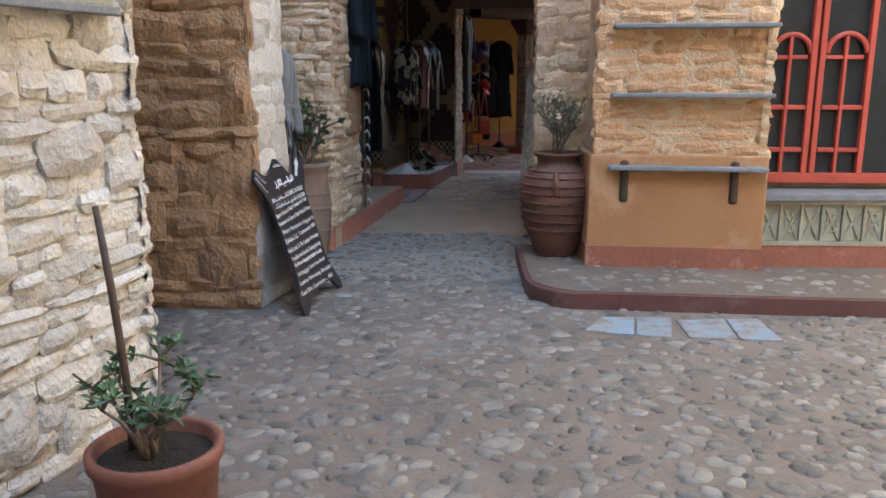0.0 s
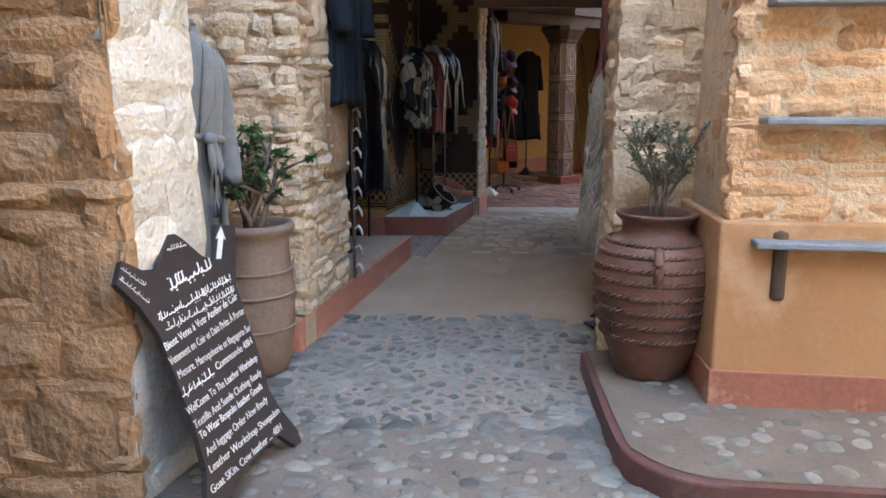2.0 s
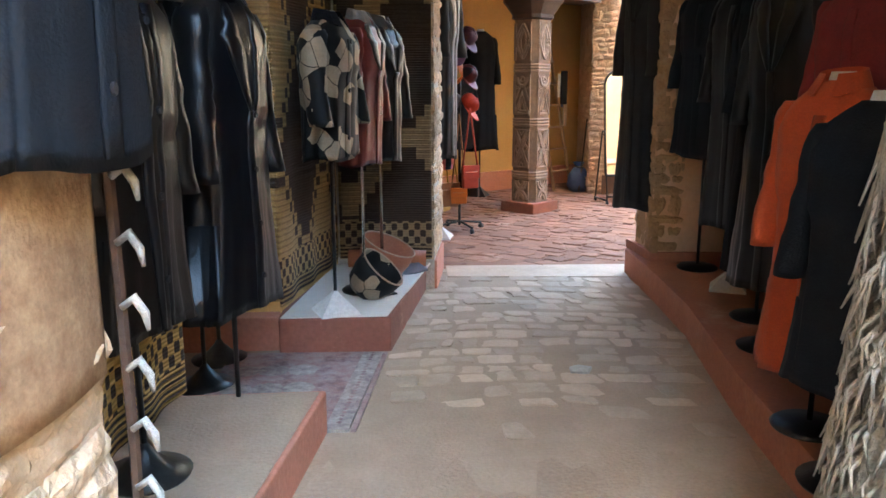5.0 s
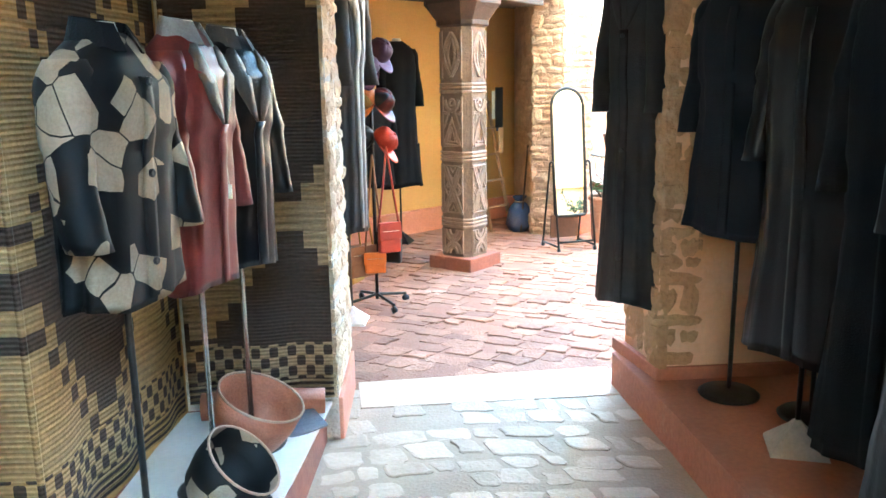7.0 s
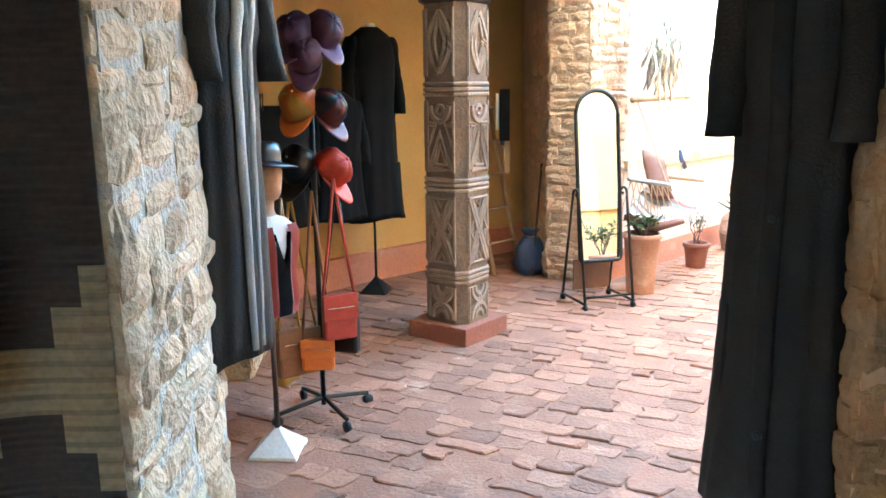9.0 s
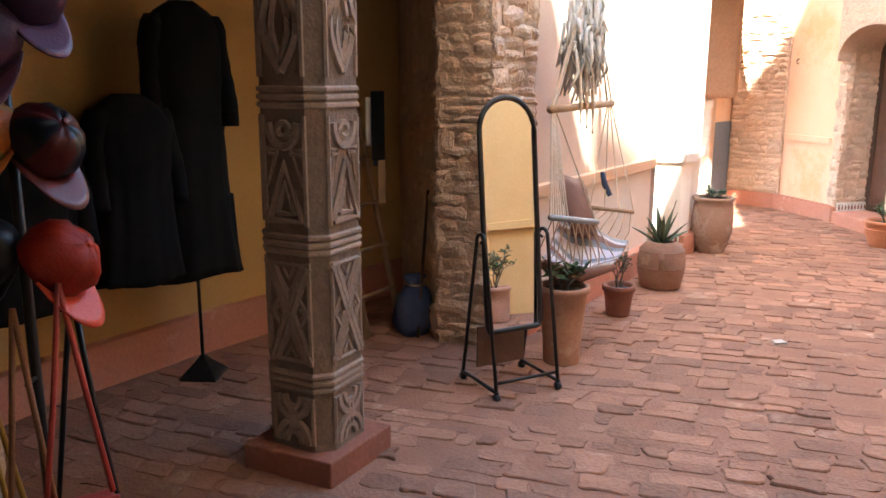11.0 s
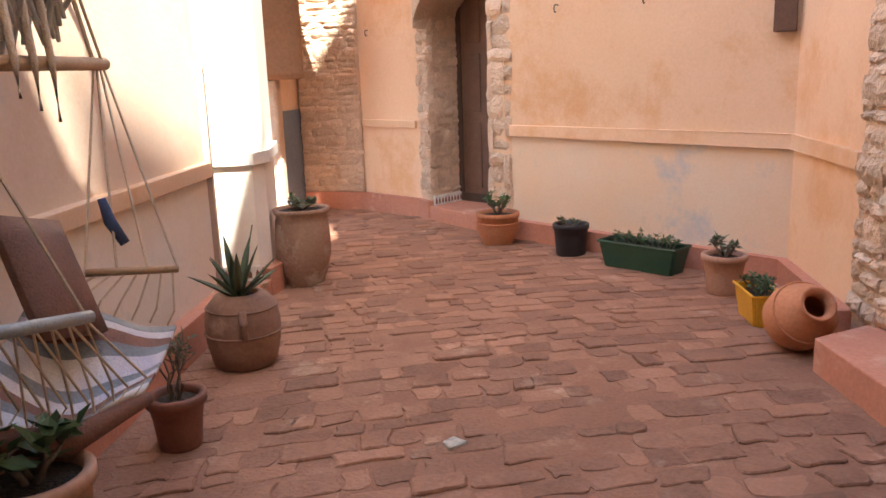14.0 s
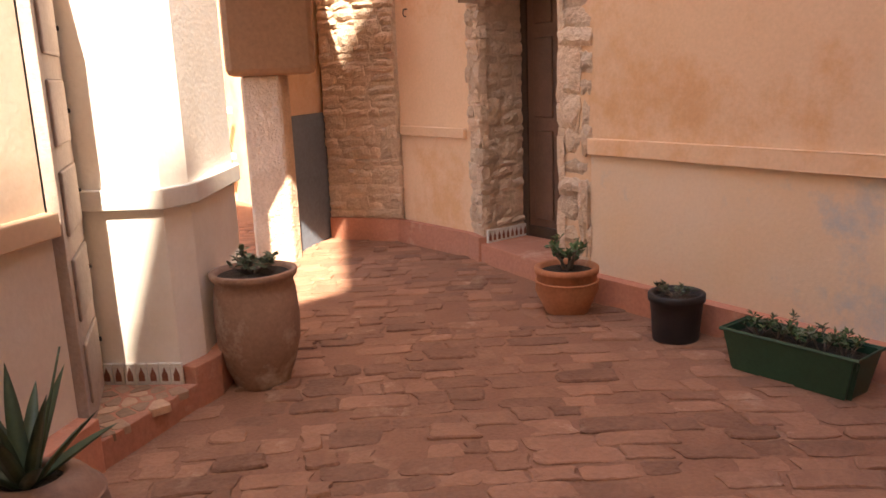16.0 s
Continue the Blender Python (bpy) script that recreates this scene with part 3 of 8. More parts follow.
structure("roof_rear", bm_prism([(6.62, 19.2), (7.9, 19.4), (8.25, 20.3), (8.7, 21.2), (6.62, 21.2)], 2.9, 3.1), M_DARKWOOD, "timber roof over the rear passage", "ceiling")
structure("rear_column", bm_prism([(7.72, 20.82), (7.94, 20.57), (8.09, 20.67), (7.89, 20.97)], -0.1, 1.5, bevel=0.03), M_PINKSTONE, "stone column in the rear passage", "column")
structure("rear_corbel", bm_prism([(7.52, 20.67), (8.09, 20.29), (8.29, 20.62), (7.79, 21.07)], 1.5, 5.0, bevel=0.05), M_DARKPLASTER, "plastered corbel over the rear column", "corbel")

# materials of the things
M_POTRED = mat("red clay pot", (0.20, 0.078, 0.052), (0.15, 0.06, 0.042), rough=0.65, scale=5, fine=50, bump=0.25)
M_POTBROWN = mat("dark fired clay", (0.15, 0.067, 0.043), (0.085, 0.042, 0.03), rough=0.6, scale=4, fine=50, bump=0.5, stain=(0.22, 0.125, 0.085), stain_scale=5)
M_POTGREY = mat("grey buff clay", (0.26, 0.185, 0.14), (0.19, 0.13, 0.096), scale=4, fine=45, bump=0.3, stain=(0.32, 0.25, 0.20), stain_scale=2.5)
M_POTPINK = mat("pale terracotta", (0.43, 0.245, 0.17), (0.36, 0.195, 0.13), scale=4, fine=45, bump=0.25, stain=(0.50, 0.37, 0.285), stain_scale=3)
M_POTDARK = mat("brown stained clay", (0.27, 0.155, 0.11), (0.20, 0.11, 0.078), scale=4, fine=45, bump=0.25, stain=(0.34, 0.225, 0.165), stain_scale=3)
M_POTORANGE = mat("orange terracotta", (0.48, 0.20, 0.10), (0.40, 0.155, 0.08), scale=4, fine=45, bump=0.25, stain=(0.50, 0.33, 0.22), stain_scale=4)
M_POTBUFF = mat("buff streaked clay", (0.34, 0.205, 0.145), (0.255, 0.15, 0.105), scale=3, fine=45, bump=0.3, stain=(0.50, 0.40, 0.325), stain_scale=2.2, stain_at=0.56)
M_BAGRED = mat("deep red leather", (0.42, 0.058, 0.042), (0.33, 0.042, 0.032), rough=0.45, scale=12, fine=120, bump=0.2)
M_SOIL = mat("dark soil", (0.06, 0.045, 0.035), (0.03, 0.025, 0.02), scale=30, fine=90, bump=1.0, dist=0.03)
M_LEAF = mat("green leaf", (0.085, 0.14, 0.055), (0.055, 0.095, 0.036), rough=0.5, scale=20, fine=90, bump=0.1, spread=0.25)
M_LEAFPALE = mat("grey green leaf", (0.13, 0.16, 0.10), (0.085, 0.115, 0.065), rough=0.5, scale=20, fine=90, bump=0.1, spread=0.25)
M_AGAVE = mat("agave leaf", (0.07, 0.10, 0.055), (0.045, 0.07, 0.04), rough=0.5, scale=15, fine=70, bump=0.1)
M_BARK = mat("grey bark", (0.21, 0.165, 0.13), (0.13, 0.10, 0.08), scale=15, fine=80, bump=0.6)
M_BLACKPLASTIC = mat("black plastic", (0.022, 0.02, 0.024), (0.016, 0.015, 0.018), rough=0.5, scale=5, fine=60, bump=0.1)
M_GREENPLASTIC = mat("dark green plastic", (0.022, 0.065, 0.038), (0.016, 0.05, 0.03), rough=0.45, scale=5, fine=60, bump=0.1)
M_YELLOWPLASTIC = mat("yellow plastic", (0.60, 0.33, 0.03), (0.52, 0.27, 0.025), rough=0.45, scale=5, fine=60, bump=0.1)
M_BLACKLEATHER = mat("black leather", (0.006, 0.006, 0.007), (0.004, 0.004, 0.005), rough=0.34, scale=14, fine=120, bump=0.2, dist=0.005, spec=0.35)
M_BLACKCLOTH = mat("black wool", (0.008, 0.008, 0.009), (0.005, 0.005, 0.006), rough=0.9, scale=10, fine=160, bump=0.3, spec=0.2)
M_NAVY = mat("navy suede", (0.010, 0.013, 0.018), (0.007, 0.009, 0.013), rough=0.8, scale=8, fine=120, bump=0.3, spec=0.25)
M_GREYWOOL = mat("grey wool", (0.19, 0.187, 0.18), (0.14, 0.138, 0.134), rough=0.95, scale=12, fine=150, bump=0.5, sheen=0.2)
M_TAUPE = mat("taupe suede", (0.032, 0.028, 0.026), (0.022, 0.019, 0.018), rough=0.7, scale=9, fine=130, bump=0.3, spec=0.3)
M_HATLEATHER = mat("blue black hat leather", (0.012, 0.014, 0.024), (0.008, 0.009, 0.016), rough=0.32, scale=14, fine=120, bump=0.12, dist=0.004, spec=0.6)
M_BROWNLEATHER = mat("dark brown leather", (0.014, 0.010, 0.008), (0.009, 0.007, 0.005), rough=0.36, scale=12, fine=120, bump=0.2, dist=0.005, spec=0.22)
M_GREYLEATHER = mat("pale grey leather", (0.30, 0.31, 0.31), (0.22, 0.23, 0.235), rough=0.4, scale=12, fine=120, bump=0.3)
M_LAPEL = mat("dull taupe leather", (0.085, 0.074, 0.064), (0.06, 0.052, 0.046), rough=0.5, scale=12, fine=120, bump=0.25)
M_BURGUNDY = mat("burgundy leather", (0.15, 0.026, 0.022), (0.10, 0.018, 0.016), rough=0.42, scale=12, fine=120, bump=0.15, dist=0.004)
M_ORANGESUEDE = mat("orange suede", (0.52, 0.085, 0.02), (0.42, 0.065, 0.018), rough=0.8, scale=9, fine=130, bump=0.3, sheen=0.1)
M_PINKLEATHER = mat("dusty rose leather", (0.22, 0.10, 0.09), (0.16, 0.07, 0.065), rough=0.5, scale=9, fine=120, bump=0.18, dist=0.005)
M_FUR = mat("shaggy cream fleece", (0.50, 0.47, 0.41), (0.36, 0.33, 0.28), rough=0.95, scale=20, fine=120, bump=0.8)
M_REDSUEDE = mat("red suede", (0.24, 0.03, 0.03), (0.18, 0.025, 0.025), rough=0.8, scale=9, fine=130, bump=0.3)
M_CAPRED = mat("bright red leather", (0.58, 0.06, 0.025), (0.48, 0.045, 0.02), rough=0.5, scale=12, fine=120, bump=0.2)
M_CAPORANGE = mat("bright orange leather", (0.60, 0.17, 0.025), (0.50, 0.13, 0.02), rough=0.5, scale=12, fine=120, bump=0.2)
M_CAPPURPLE = mat("purple leather", (0.13, 0.055, 0.11), (0.09, 0.04, 0.08), rough=0.45, scale=12, fine=120, bump=0.2)
M_BAGTAN = mat("tan leather", (0.26, 0.12, 0.055), (0.20, 0.09, 0.042), rough=0.5, scale=12, fine=120, bump=0.3)
M_BAGYELLOW = mat("mustard leather", (0.44, 0.25, 0.04), (0.36, 0.20, 0.035), rough=0.5, scale=12, fine=120, bump=0.3)
M_STEEL = mat("dark steel", (0.05, 0.048, 0.047), (0.035, 0.033, 0.032), rough=0.4, metal=0.7, scale=12, fine=80, bump=0.1)
M_CHROME = mat("bright steel", (0.55, 0.55, 0.55), (0.45, 0.45, 0.45), rough=0.25, metal=0.95, scale=12, fine=80, bump=0.05)
M_WOOD = mat("bleached wood", (0.42, 0.28, 0.17), (0.33, 0.21, 0.12), rough=0.7, scale=9, fine=90, bump=0.3)
M_ROPE = mat("cotton rope", (0.62, 0.50, 0.38), (0.52, 0.40, 0.29), rough=0.9, scale=30, fine=150, bump=0.6)
M_RIM = mat("buff stitched leather", (0.42, 0.29, 0.20), (0.33, 0.22, 0.15), rough=0.7, scale=30, fine=150, bump=0.6)
M_SKIN = mat("mannequin paint", (0.52, 0.33, 0.22), (0.48, 0.29, 0.19), rough=0.5, scale=8, fine=60, bump=0.05)
M_LINEN = mat("white linen", (0.74, 0.72, 0.68), (0.66, 0.63, 0.58), rough=0.9, scale=12, fine=130, bump=0.08, dist=0.004)
M_BASEWHITE = mat("white painted metal", (0.72, 0.70, 0.66), (0.62, 0.60, 0.56), rough=0.5, scale=6, fine=60, bump=0.1)
M_BOARD = mat("black slate paint", (0.035, 0.028, 0.027), (0.026, 0.021, 0.02), rough=0.6, scale=5, fine=60, bump=0.1)
M_CHALK = mat("white chalk paint", (0.72, 0.70, 0.68), (0.60, 0.58, 0.56), rough=0.9, scale=30, fine=150, bump=0.1)
M_REDPAINT = mat("red gloss paint", (0.40, 0.065, 0.042), (0.32, 0.05, 0.034), rough=0.45, scale=6, fine=60, bump=0.1)
M_SLATE = mat("grey slate", (0.20, 0.205, 0.22), (0.14, 0.145, 0.155), rough=0.6, scale=9, fine=80, bump=0.4)
M_SAGE = mat("sage carved plaster", (0.34, 0.33, 0.25), (0.27, 0.25, 0.18), scale=9, fine=70, bump=0.4)
M_BLUESLAB = mat("worn blue paint", (0.19, 0.25, 0.31), (0.27, 0.265, 0.25), rough=0.75, scale=5, fine=50, bump=0.6, stain=(0.19, 0.16, 0.135), stain_scale=5, stain_at=0.47)
M_DARKGLASS = mat("dark window glass", (0.03, 0.035, 0.035), (0.02, 0.024, 0.024), rough=0.08, scale=4, fine=30, bump=0.0, spec=0.6)
M_MIRROR = mat("mirror glass", (0.92, 0.92, 0.92), (0.92, 0.92, 0.92), rough=0.01, metal=1.0, bump=0.0, spread=0.0)
for link in list(M_MIRROR.node_tree.links):
    if link.to_socket.name == "Base Color":
        M_MIRROR.node_tree.links.remove(link)
M_MIRROR.node_tree.nodes["Principled BSDF"].inputs["Base Color"].default_value = (0.92, 0.92, 0.91, 1)
M_BLUECLOTH = mat("blue cloth", (0.05, 0.07, 0.14), (0.035, 0.05, 0.10), rough=0.9, scale=10, fine=120, bump=0.4)
M_HAMMOCKCLOTH = mat("lilac and cream cloth", (0.42, 0.38, 0.46), (0.62, 0.56, 0.50), rough=0.9, scale=4, fine=120, bump=0.4)
M_BROWNCUSHION = mat("brown cushion", (0.20, 0.09, 0.06), (0.14, 0.065, 0.045), rough=0.7, scale=8, fine=110, bump=0.4)
M_RUGRED = mat("faded red rug", (0.27, 0.15, 0.135), (0.33, 0.27, 0.25), rough=0.95, scale=14, fine=90, bump=0.4, stain=(0.17, 0.10, 0.11), stain_scale=6, stain_at=0.52)
M_RUGEDGE = mat("cream rug border", (0.42, 0.37, 0.32), (0.20, 0.15, 0.15), rough=0.95, scale=22, fine=90, bump=0.4)
M_PLAID = mat("tan checked weave", (0.42, 0.29, 0.17), (0.25, 0.14, 0.075), rough=0.95, scale=14, fine=90, bump=0.4)
M_TERRALEATHER = mat("terracotta leather", (0.36, 0.135, 0.07), (0.29, 0.105, 0.055), rough=0.55, scale=8, fine=90, bump=0.3)


def rug_material(name, ux, uy, light, dark, swap=False):
    """Ribbed weave with stepped dark shapes and a diamond border, along the wall's own direction."""
    m = bpy.data.materials.new(name)
    m.use_nodes = True
    n, l = m.node_tree.nodes, m.node_tree.links
    b = n["Principled BSDF"]

    def op(kind, a, c=None, d=None):
        k = n.new("ShaderNodeMath")
        k.operation = kind
        for i, v in enumerate((a, c, d)):
            if v is None:
                continue
            if isinstance(v, (int, float)):
                k.inputs[i].default_value = v
            else:
                l.new(v, k.inputs[i])
        return k.outputs[0]

    geo = n.new("ShaderNodeNewGeometry")
    sep = n.new("ShaderNodeSeparateXYZ")
    l.new(geo.outputs["Position"], sep.inputs[0])
    u = op("ADD", op("MULTIPLY", sep.outputs["X"], ux), op("MULTIPLY", sep.outputs["Y"], uy))
    z = sep.outputs["Z"]
    step = op("DIVIDE", op("FLOOR", op("DIVIDE", op("PINGPONG", u, 0.42), 0.06)), 7.0)
    q = op("FRACT", op("DIVIDE", op("SUBTRACT", z, 0.55), 1.15))
    arm = op("SUBTRACT", op("MULTIPLY", op("ABSOLUTE", op("SUBTRACT", q, 0.5)), 2.0), step)
    shape = op("LESS_THAN", arm, 0.10)
    edge = op("MULTIPLY", op("GREATER_THAN", arm, 0.24), op("LESS_THAN", arm, 0.34))
    body = op("MAXIMUM", shape, edge)
    if swap:
        body = op("SUBTRACT", 1.0, op("MULTIPLY", op("GREATER_THAN", arm, -0.30), op("LESS_THAN", arm, 0.12)))
    rib = op("LESS_THAN", op("FRACT", op("DIVIDE", z, 0.034)), 0.34)
    body = op("MAXIMUM", body, op("MULTIPLY", rib, 0.32))
    diamond = op("GREATER_THAN", op("MULTIPLY", op("SINE", op("MULTIPLY", u, 75)), op("SINE", op("MULTIPLY", z, 62))), 0.05)
    inband = op("MULTIPLY", op("GREATER_THAN", z, 0.34), op("LESS_THAN", z, 0.52))
    lines = op("LESS_THAN", op("FRACT", op("DIVIDE", z, 0.028)), 0.5)
    below = op("LESS_THAN", z, 0.34)
    fac = op("MULTIPLY", body, op("SUBTRACT", 1.0, inband))
    fac = op("MULTIPLY", fac, op("SUBTRACT", 1.0, below))
    fac = op("ADD", fac, op("MULTIPLY", diamond, inband))
    fac = op("ADD", fac, op("MULTIPLY", lines, below))
    noise_t = n.new("ShaderNodeTexNoise")
    noise_t.inputs["Scale"].default_value = 60
    l.new(geo.outputs["Position"], noise_t.inputs["Vector"])
    mix = n.new("ShaderNodeMix")
    mix.data_type = "RGBA"
    mix.inputs["A"].default_value, mix.inputs["B"].default_value = (*light, 1), (*dark, 1)
    l.new(op("MINIMUM", fac, 1.0), mix.inputs["Factor"])
    hsv = n.new("ShaderNodeHueSaturation")
    l.new(op("MULTIPLY_ADD", noise_t.outputs["Fac"], 0.7, 0.65), hsv.inputs["Value"])
    l.new(mix.outputs["Result"], hsv.inputs["Color"])
    l.new(hsv.outputs["Color"], b.inputs["Base Color"])
    b.inputs["Roughness"].default_value = 0.95
    bp = n.new("ShaderNodeBump")
    bp.inputs["Strength"].default_value, bp.inputs["Distance"].default_value = 0.5, 0.008
    l.new(op("ADD", op("SINE", op("MULTIPLY", z, 370)), noise_t.outputs["Fac"]), bp.inputs["Height"])
    l.new(bp.outputs["Normal"], b.inputs["Normal"])
    return m


def patch_material():
    """Cowhide-like patches of cream on black."""
    m = mat("patchwork hide", (0.33, 0.265, 0.185), (0.25, 0.195, 0.13), rough=0.6, scale=12, fine=120, bump=0.1, dist=0.004, spec=0.2)
    n, l = m.node_tree.nodes, m.node_tree.links
    b = n["Principled BSDF"]
    src = next(k for k in l if k.to_socket == b.inputs["Base Color"]).from_socket
    v = n.new("ShaderNodeTexVoronoi")
    v.inputs["Scale"].default_value = 10.0
    geo = next(k for k in n if k.type == "NEW_GEOMETRY")
    l.new(geo.outputs["Position"], v.inputs["Vector"])
    sep = n.new("ShaderNodeSeparateColor")
    l.new(v.outputs["Color"], sep.inputs[0])
    gt = n.new("ShaderNodeMath")
    gt.operation = "GREATER_THAN"
    gt.inputs[1].default_value = 0.40
    l.new(sep.outputs[0], gt.inputs[0])
    seam = n.new("ShaderNodeTexVoronoi")
    seam.feature = "DISTANCE_TO_EDGE"
    seam.inputs["Scale"].default_value = 10.0
    l.new(geo.outputs["Position"], seam.inputs["Vector"])
    near = n.new("ShaderNodeMath")
    near.operation = "LESS_THAN"
    near.inputs[1].default_value = 0.02
    l.new(seam.outputs["Distance"], near.inputs[0])
    gt2 = n.new("ShaderNodeMath")
    gt2.operation = "MAXIMUM"
    l.new(gt.outputs[0], gt2.inputs[0])
    l.new(near.outputs[0], gt2.inputs[1])
    gt = gt2
    mix = n.new("ShaderNodeMix")
    mix.data_type = "RGBA"
    mix.inputs["B"].default_value = (0.006, 0.006, 0.006, 1)
    l.new(gt.outputs[0], mix.inputs["Factor"])
    l.new(src, mix.inputs["A"])
    l.new(mix.outputs["Result"], b.inputs["Base Color"])
    return m


M_PATCH = patch_material()


def label_text(name, body, size, material, parent, m, label=""):
    """A line of writing as a thin mesh."""
    cu = bpy.data.curves.new(name, "FONT")
    cu.body, cu.size, cu.extrude, cu.align_x = body, size, 0.0008, "LEFT"
    tmp = bpy.data.objects.new(name, cu)
    scene.collection.objects.link(tmp)
    me = bpy.data.meshes.new_from_object(tmp.evaluated_get(bpy.context.evaluated_depsgraph_get()))
    bpy.data.objects.remove(tmp)
    me.materials.clear()
    me.materials.append(material)
    ob = new(name, me)
    ob.parent = parent
    ob.matrix_local = m
    return tagged(ob, label)


def pot(name, label, m, profile, material, soil_z, soil_r, group="", rope=(), bands=(), handles=(), category="plant pot", wob=0.006):
    """A turned pot with wall thickness, soil, and rope mouldings or bands."""
    t = thing(name, label, category, m, group)
    body = part("body", bm_lathe(profile, 36, wobble=wob), material, t, smooth=True)
    if soil_z:
        part("soil", bm_lathe([(0, soil_z + 0.01), (soil_r * 0.5, soil_z + 0.012), (soil_r, soil_z)], 20), M_SOIL, t, "dark potting soil")
    for r, z, thick in rope:
        bm = bmesh.new()
        k = 56
        for i in range(k):
            a, b2 = 2 * math.pi * i / k, 2 * math.pi * (i + 1.25) / k
            bm_tube([((r - 0.004) * math.cos(a), (r - 0.004) * math.sin(a), z - thick * 0.9), ((r + 0.004) * math.cos((a + b2) / 2), (r + 0.004) * math.sin((a + b2) / 2), z), ((r - 0.004) * math.cos(b2), (r - 0.004) * math.sin(b2), z + thick * 0.9)], [thick * 0.4, thick * 0.75, thick * 0.4], 5, bm)
        part("rope_moulding", bm, material, body, "raised twisted clay rope", smooth=True)
    for r, z, thick in bands:
        part("band", bm_tube([(r * math.cos(i * math.pi / 16), r * math.sin(i * math.pi / 16), z) for i in range(32)], thick, 6, closed=True), material, body, smooth=True)
    for a, r, z0, z1 in handles:
        c, s = math.cos(a), math.sin(a)
        pts = [((r + 0.045 * math.sin(math.pi * i / 8)) * c, (r + 0.045 * math.sin(math.pi * i / 8)) * s, z0 + (z1 - z0) * i / 8) for i in range(9)]
        part("handle", bm_tube(pts, 0.022, 8), material, body, smooth=True)
    return t


def leaf(bm, p, d, up, length, width, thick=0.0):
    d = d.normalized()
    s = d.cross(up)
    if s.length < 0.01:
        s = d.cross(Vector((1, 0, 0)))
    s.normalize()
    nn = s.cross(d)
    a = bm.verts.new(p)
    b = bm.verts.new(p + d * length * 0.55 + s * width / 2 + nn * length * 0.06)
    c = bm.verts.new(p + d * length - nn * length * 0.08)
    e = bm.verts.new(p + d * length * 0.55 - s * width / 2 + nn * length * 0.06)
    f = bm.verts.new(p + d * length * 0.5 - nn * (thick + 0.04 * length))
    for q in ((a, b, f), (b, c, f), (c, e, f), (e, a, f)):
        bm.faces.new(q)


def shrub(name, label, m, height, spread, stems, leaves, size, material, seed, twigs=3, bark=None, wide=0.5, trunk=0.012, group="", bare=0.2):
    """A small plant: stems that fork, with leaves along the outer parts."""
    rng2 = random.Random(seed)
    t = thing(name, label, "plant", m, group)
    for k in range(stems):
        a = 2 * math.pi * (k + rng2.random() * 0.7) / stems
        lean = spread * rng2.uniform(0.35, 1.0)
        h = height * rng2.uniform(0.65, 1.0)
        pts = []
        bend = rng2.uniform(-0.5, 0.5)
        for i in range(6):
            s = i / 5
            rr = lean * s ** 1.4
            wig = 0.05 * height * (0.3 if i in (0, 5) else 1)
            pts.append(Vector((0.02 * math.cos(a) + rr * math.cos(a + bend * s) + rng2.uniform(-wig, wig), 0.02 * math.sin(a) + rr * math.sin(a + bend * s) + rng2.uniform(-wig, wig), h * s)))
        bm = bm_tube(pts, [trunk * (1 - 0.13 * i) for i in range(6)], 6)
        runs = [pts[2:]]
        for j in range(twigs):
            q = pts[rng2.choice((2, 3, 4))]
            d = Vector((rng2.uniform(-1, 1), rng2.uniform(-1, 1), rng2.uniform(0.2, 1.1))).normalized() * height * rng2.uniform(0.16, 0.36)
            tw = [q, q + d * 0.5 + Vector((rng2.uniform(-0.012, 0.012), rng2.uniform(-0.012, 0.012), 0.01)), q + d]
            bm_tube(tw, [trunk * 0.6, trunk * 0.45, trunk * 0.25], 5, bm)
            runs.append(tw)
        stem = part("stem", bm, bark or M_BARK, t, smooth=True)
        fol = bmesh.new()
        for _ in range(max(3, leaves // stems)):
            run = rng2.choice(runs)
            s = rng2.uniform(bare, 1.0) ** 0.7 * (len(run) - 1)
            i = min(int(s), len(run) - 2)
            p = run[i].lerp(run[i + 1], s - i)
            d = Vector((rng2.uniform(-1, 1), rng2.uniform(-1, 1), rng2.uniform(-0.2, 1.0)))
            leaf(fol, p, d, Vector((rng2.uniform(-0.4, 0.4), rng2.uniform(-0.4, 0.4), 1)), size * rng2.uniform(0.7, 1.3), size * wide * rng2.uniform(0.8, 1.2), 0.002)
        part("leaves", fol, material, stem, "small green leaves")
    return t


def agave(name, label, m, count, length, width, seed, material):
    rng2 = random.Random(seed)
    t = thing(name, label, "plant", m)
    for k in range(count):
        a = k * 2.4 + rng2.uniform(-0.2, 0.2)
        up = 0.35 + 0.6 * (k / count)
        ln = length * rng2.uniform(0.75, 1.05)
        bm = bmesh.new()
        rows = []
        for i in range(8):
            s = i / 7
            w = width * (0.75 + 0.6 * s - 1.35 * s ** 2.2) * 0.5
            r = 0.015 + ln * s * math.cos(up * 1.5) + 0.05 * ln * s * s
            z = ln * s * math.sin(up * 1.5) - 0.12 * ln * s * s * (1 - up)
            c = Vector((r * math.cos(a), r * math.sin(a), z))
            sd = Vector((-math.sin(a), math.cos(a), 0)) * max(w, 0.001)
            rows.append([bm.verts.new(c + sd + Vector((0, 0, w * 0.5))), bm.verts.new(c), bm.verts.new(c - sd + Vector((0, 0, w * 0.5))), bm.verts.new(c - Vector((0, 0, w * 0.45)))])
        for p, q in zip(rows, rows[1:]):
            for i in range(4):
                j = (i + 1) % 4
                bm.faces.new((p[i], p[j], q[j], q[i]))
        part("blade", bm, material, t, smooth=True)
    return t


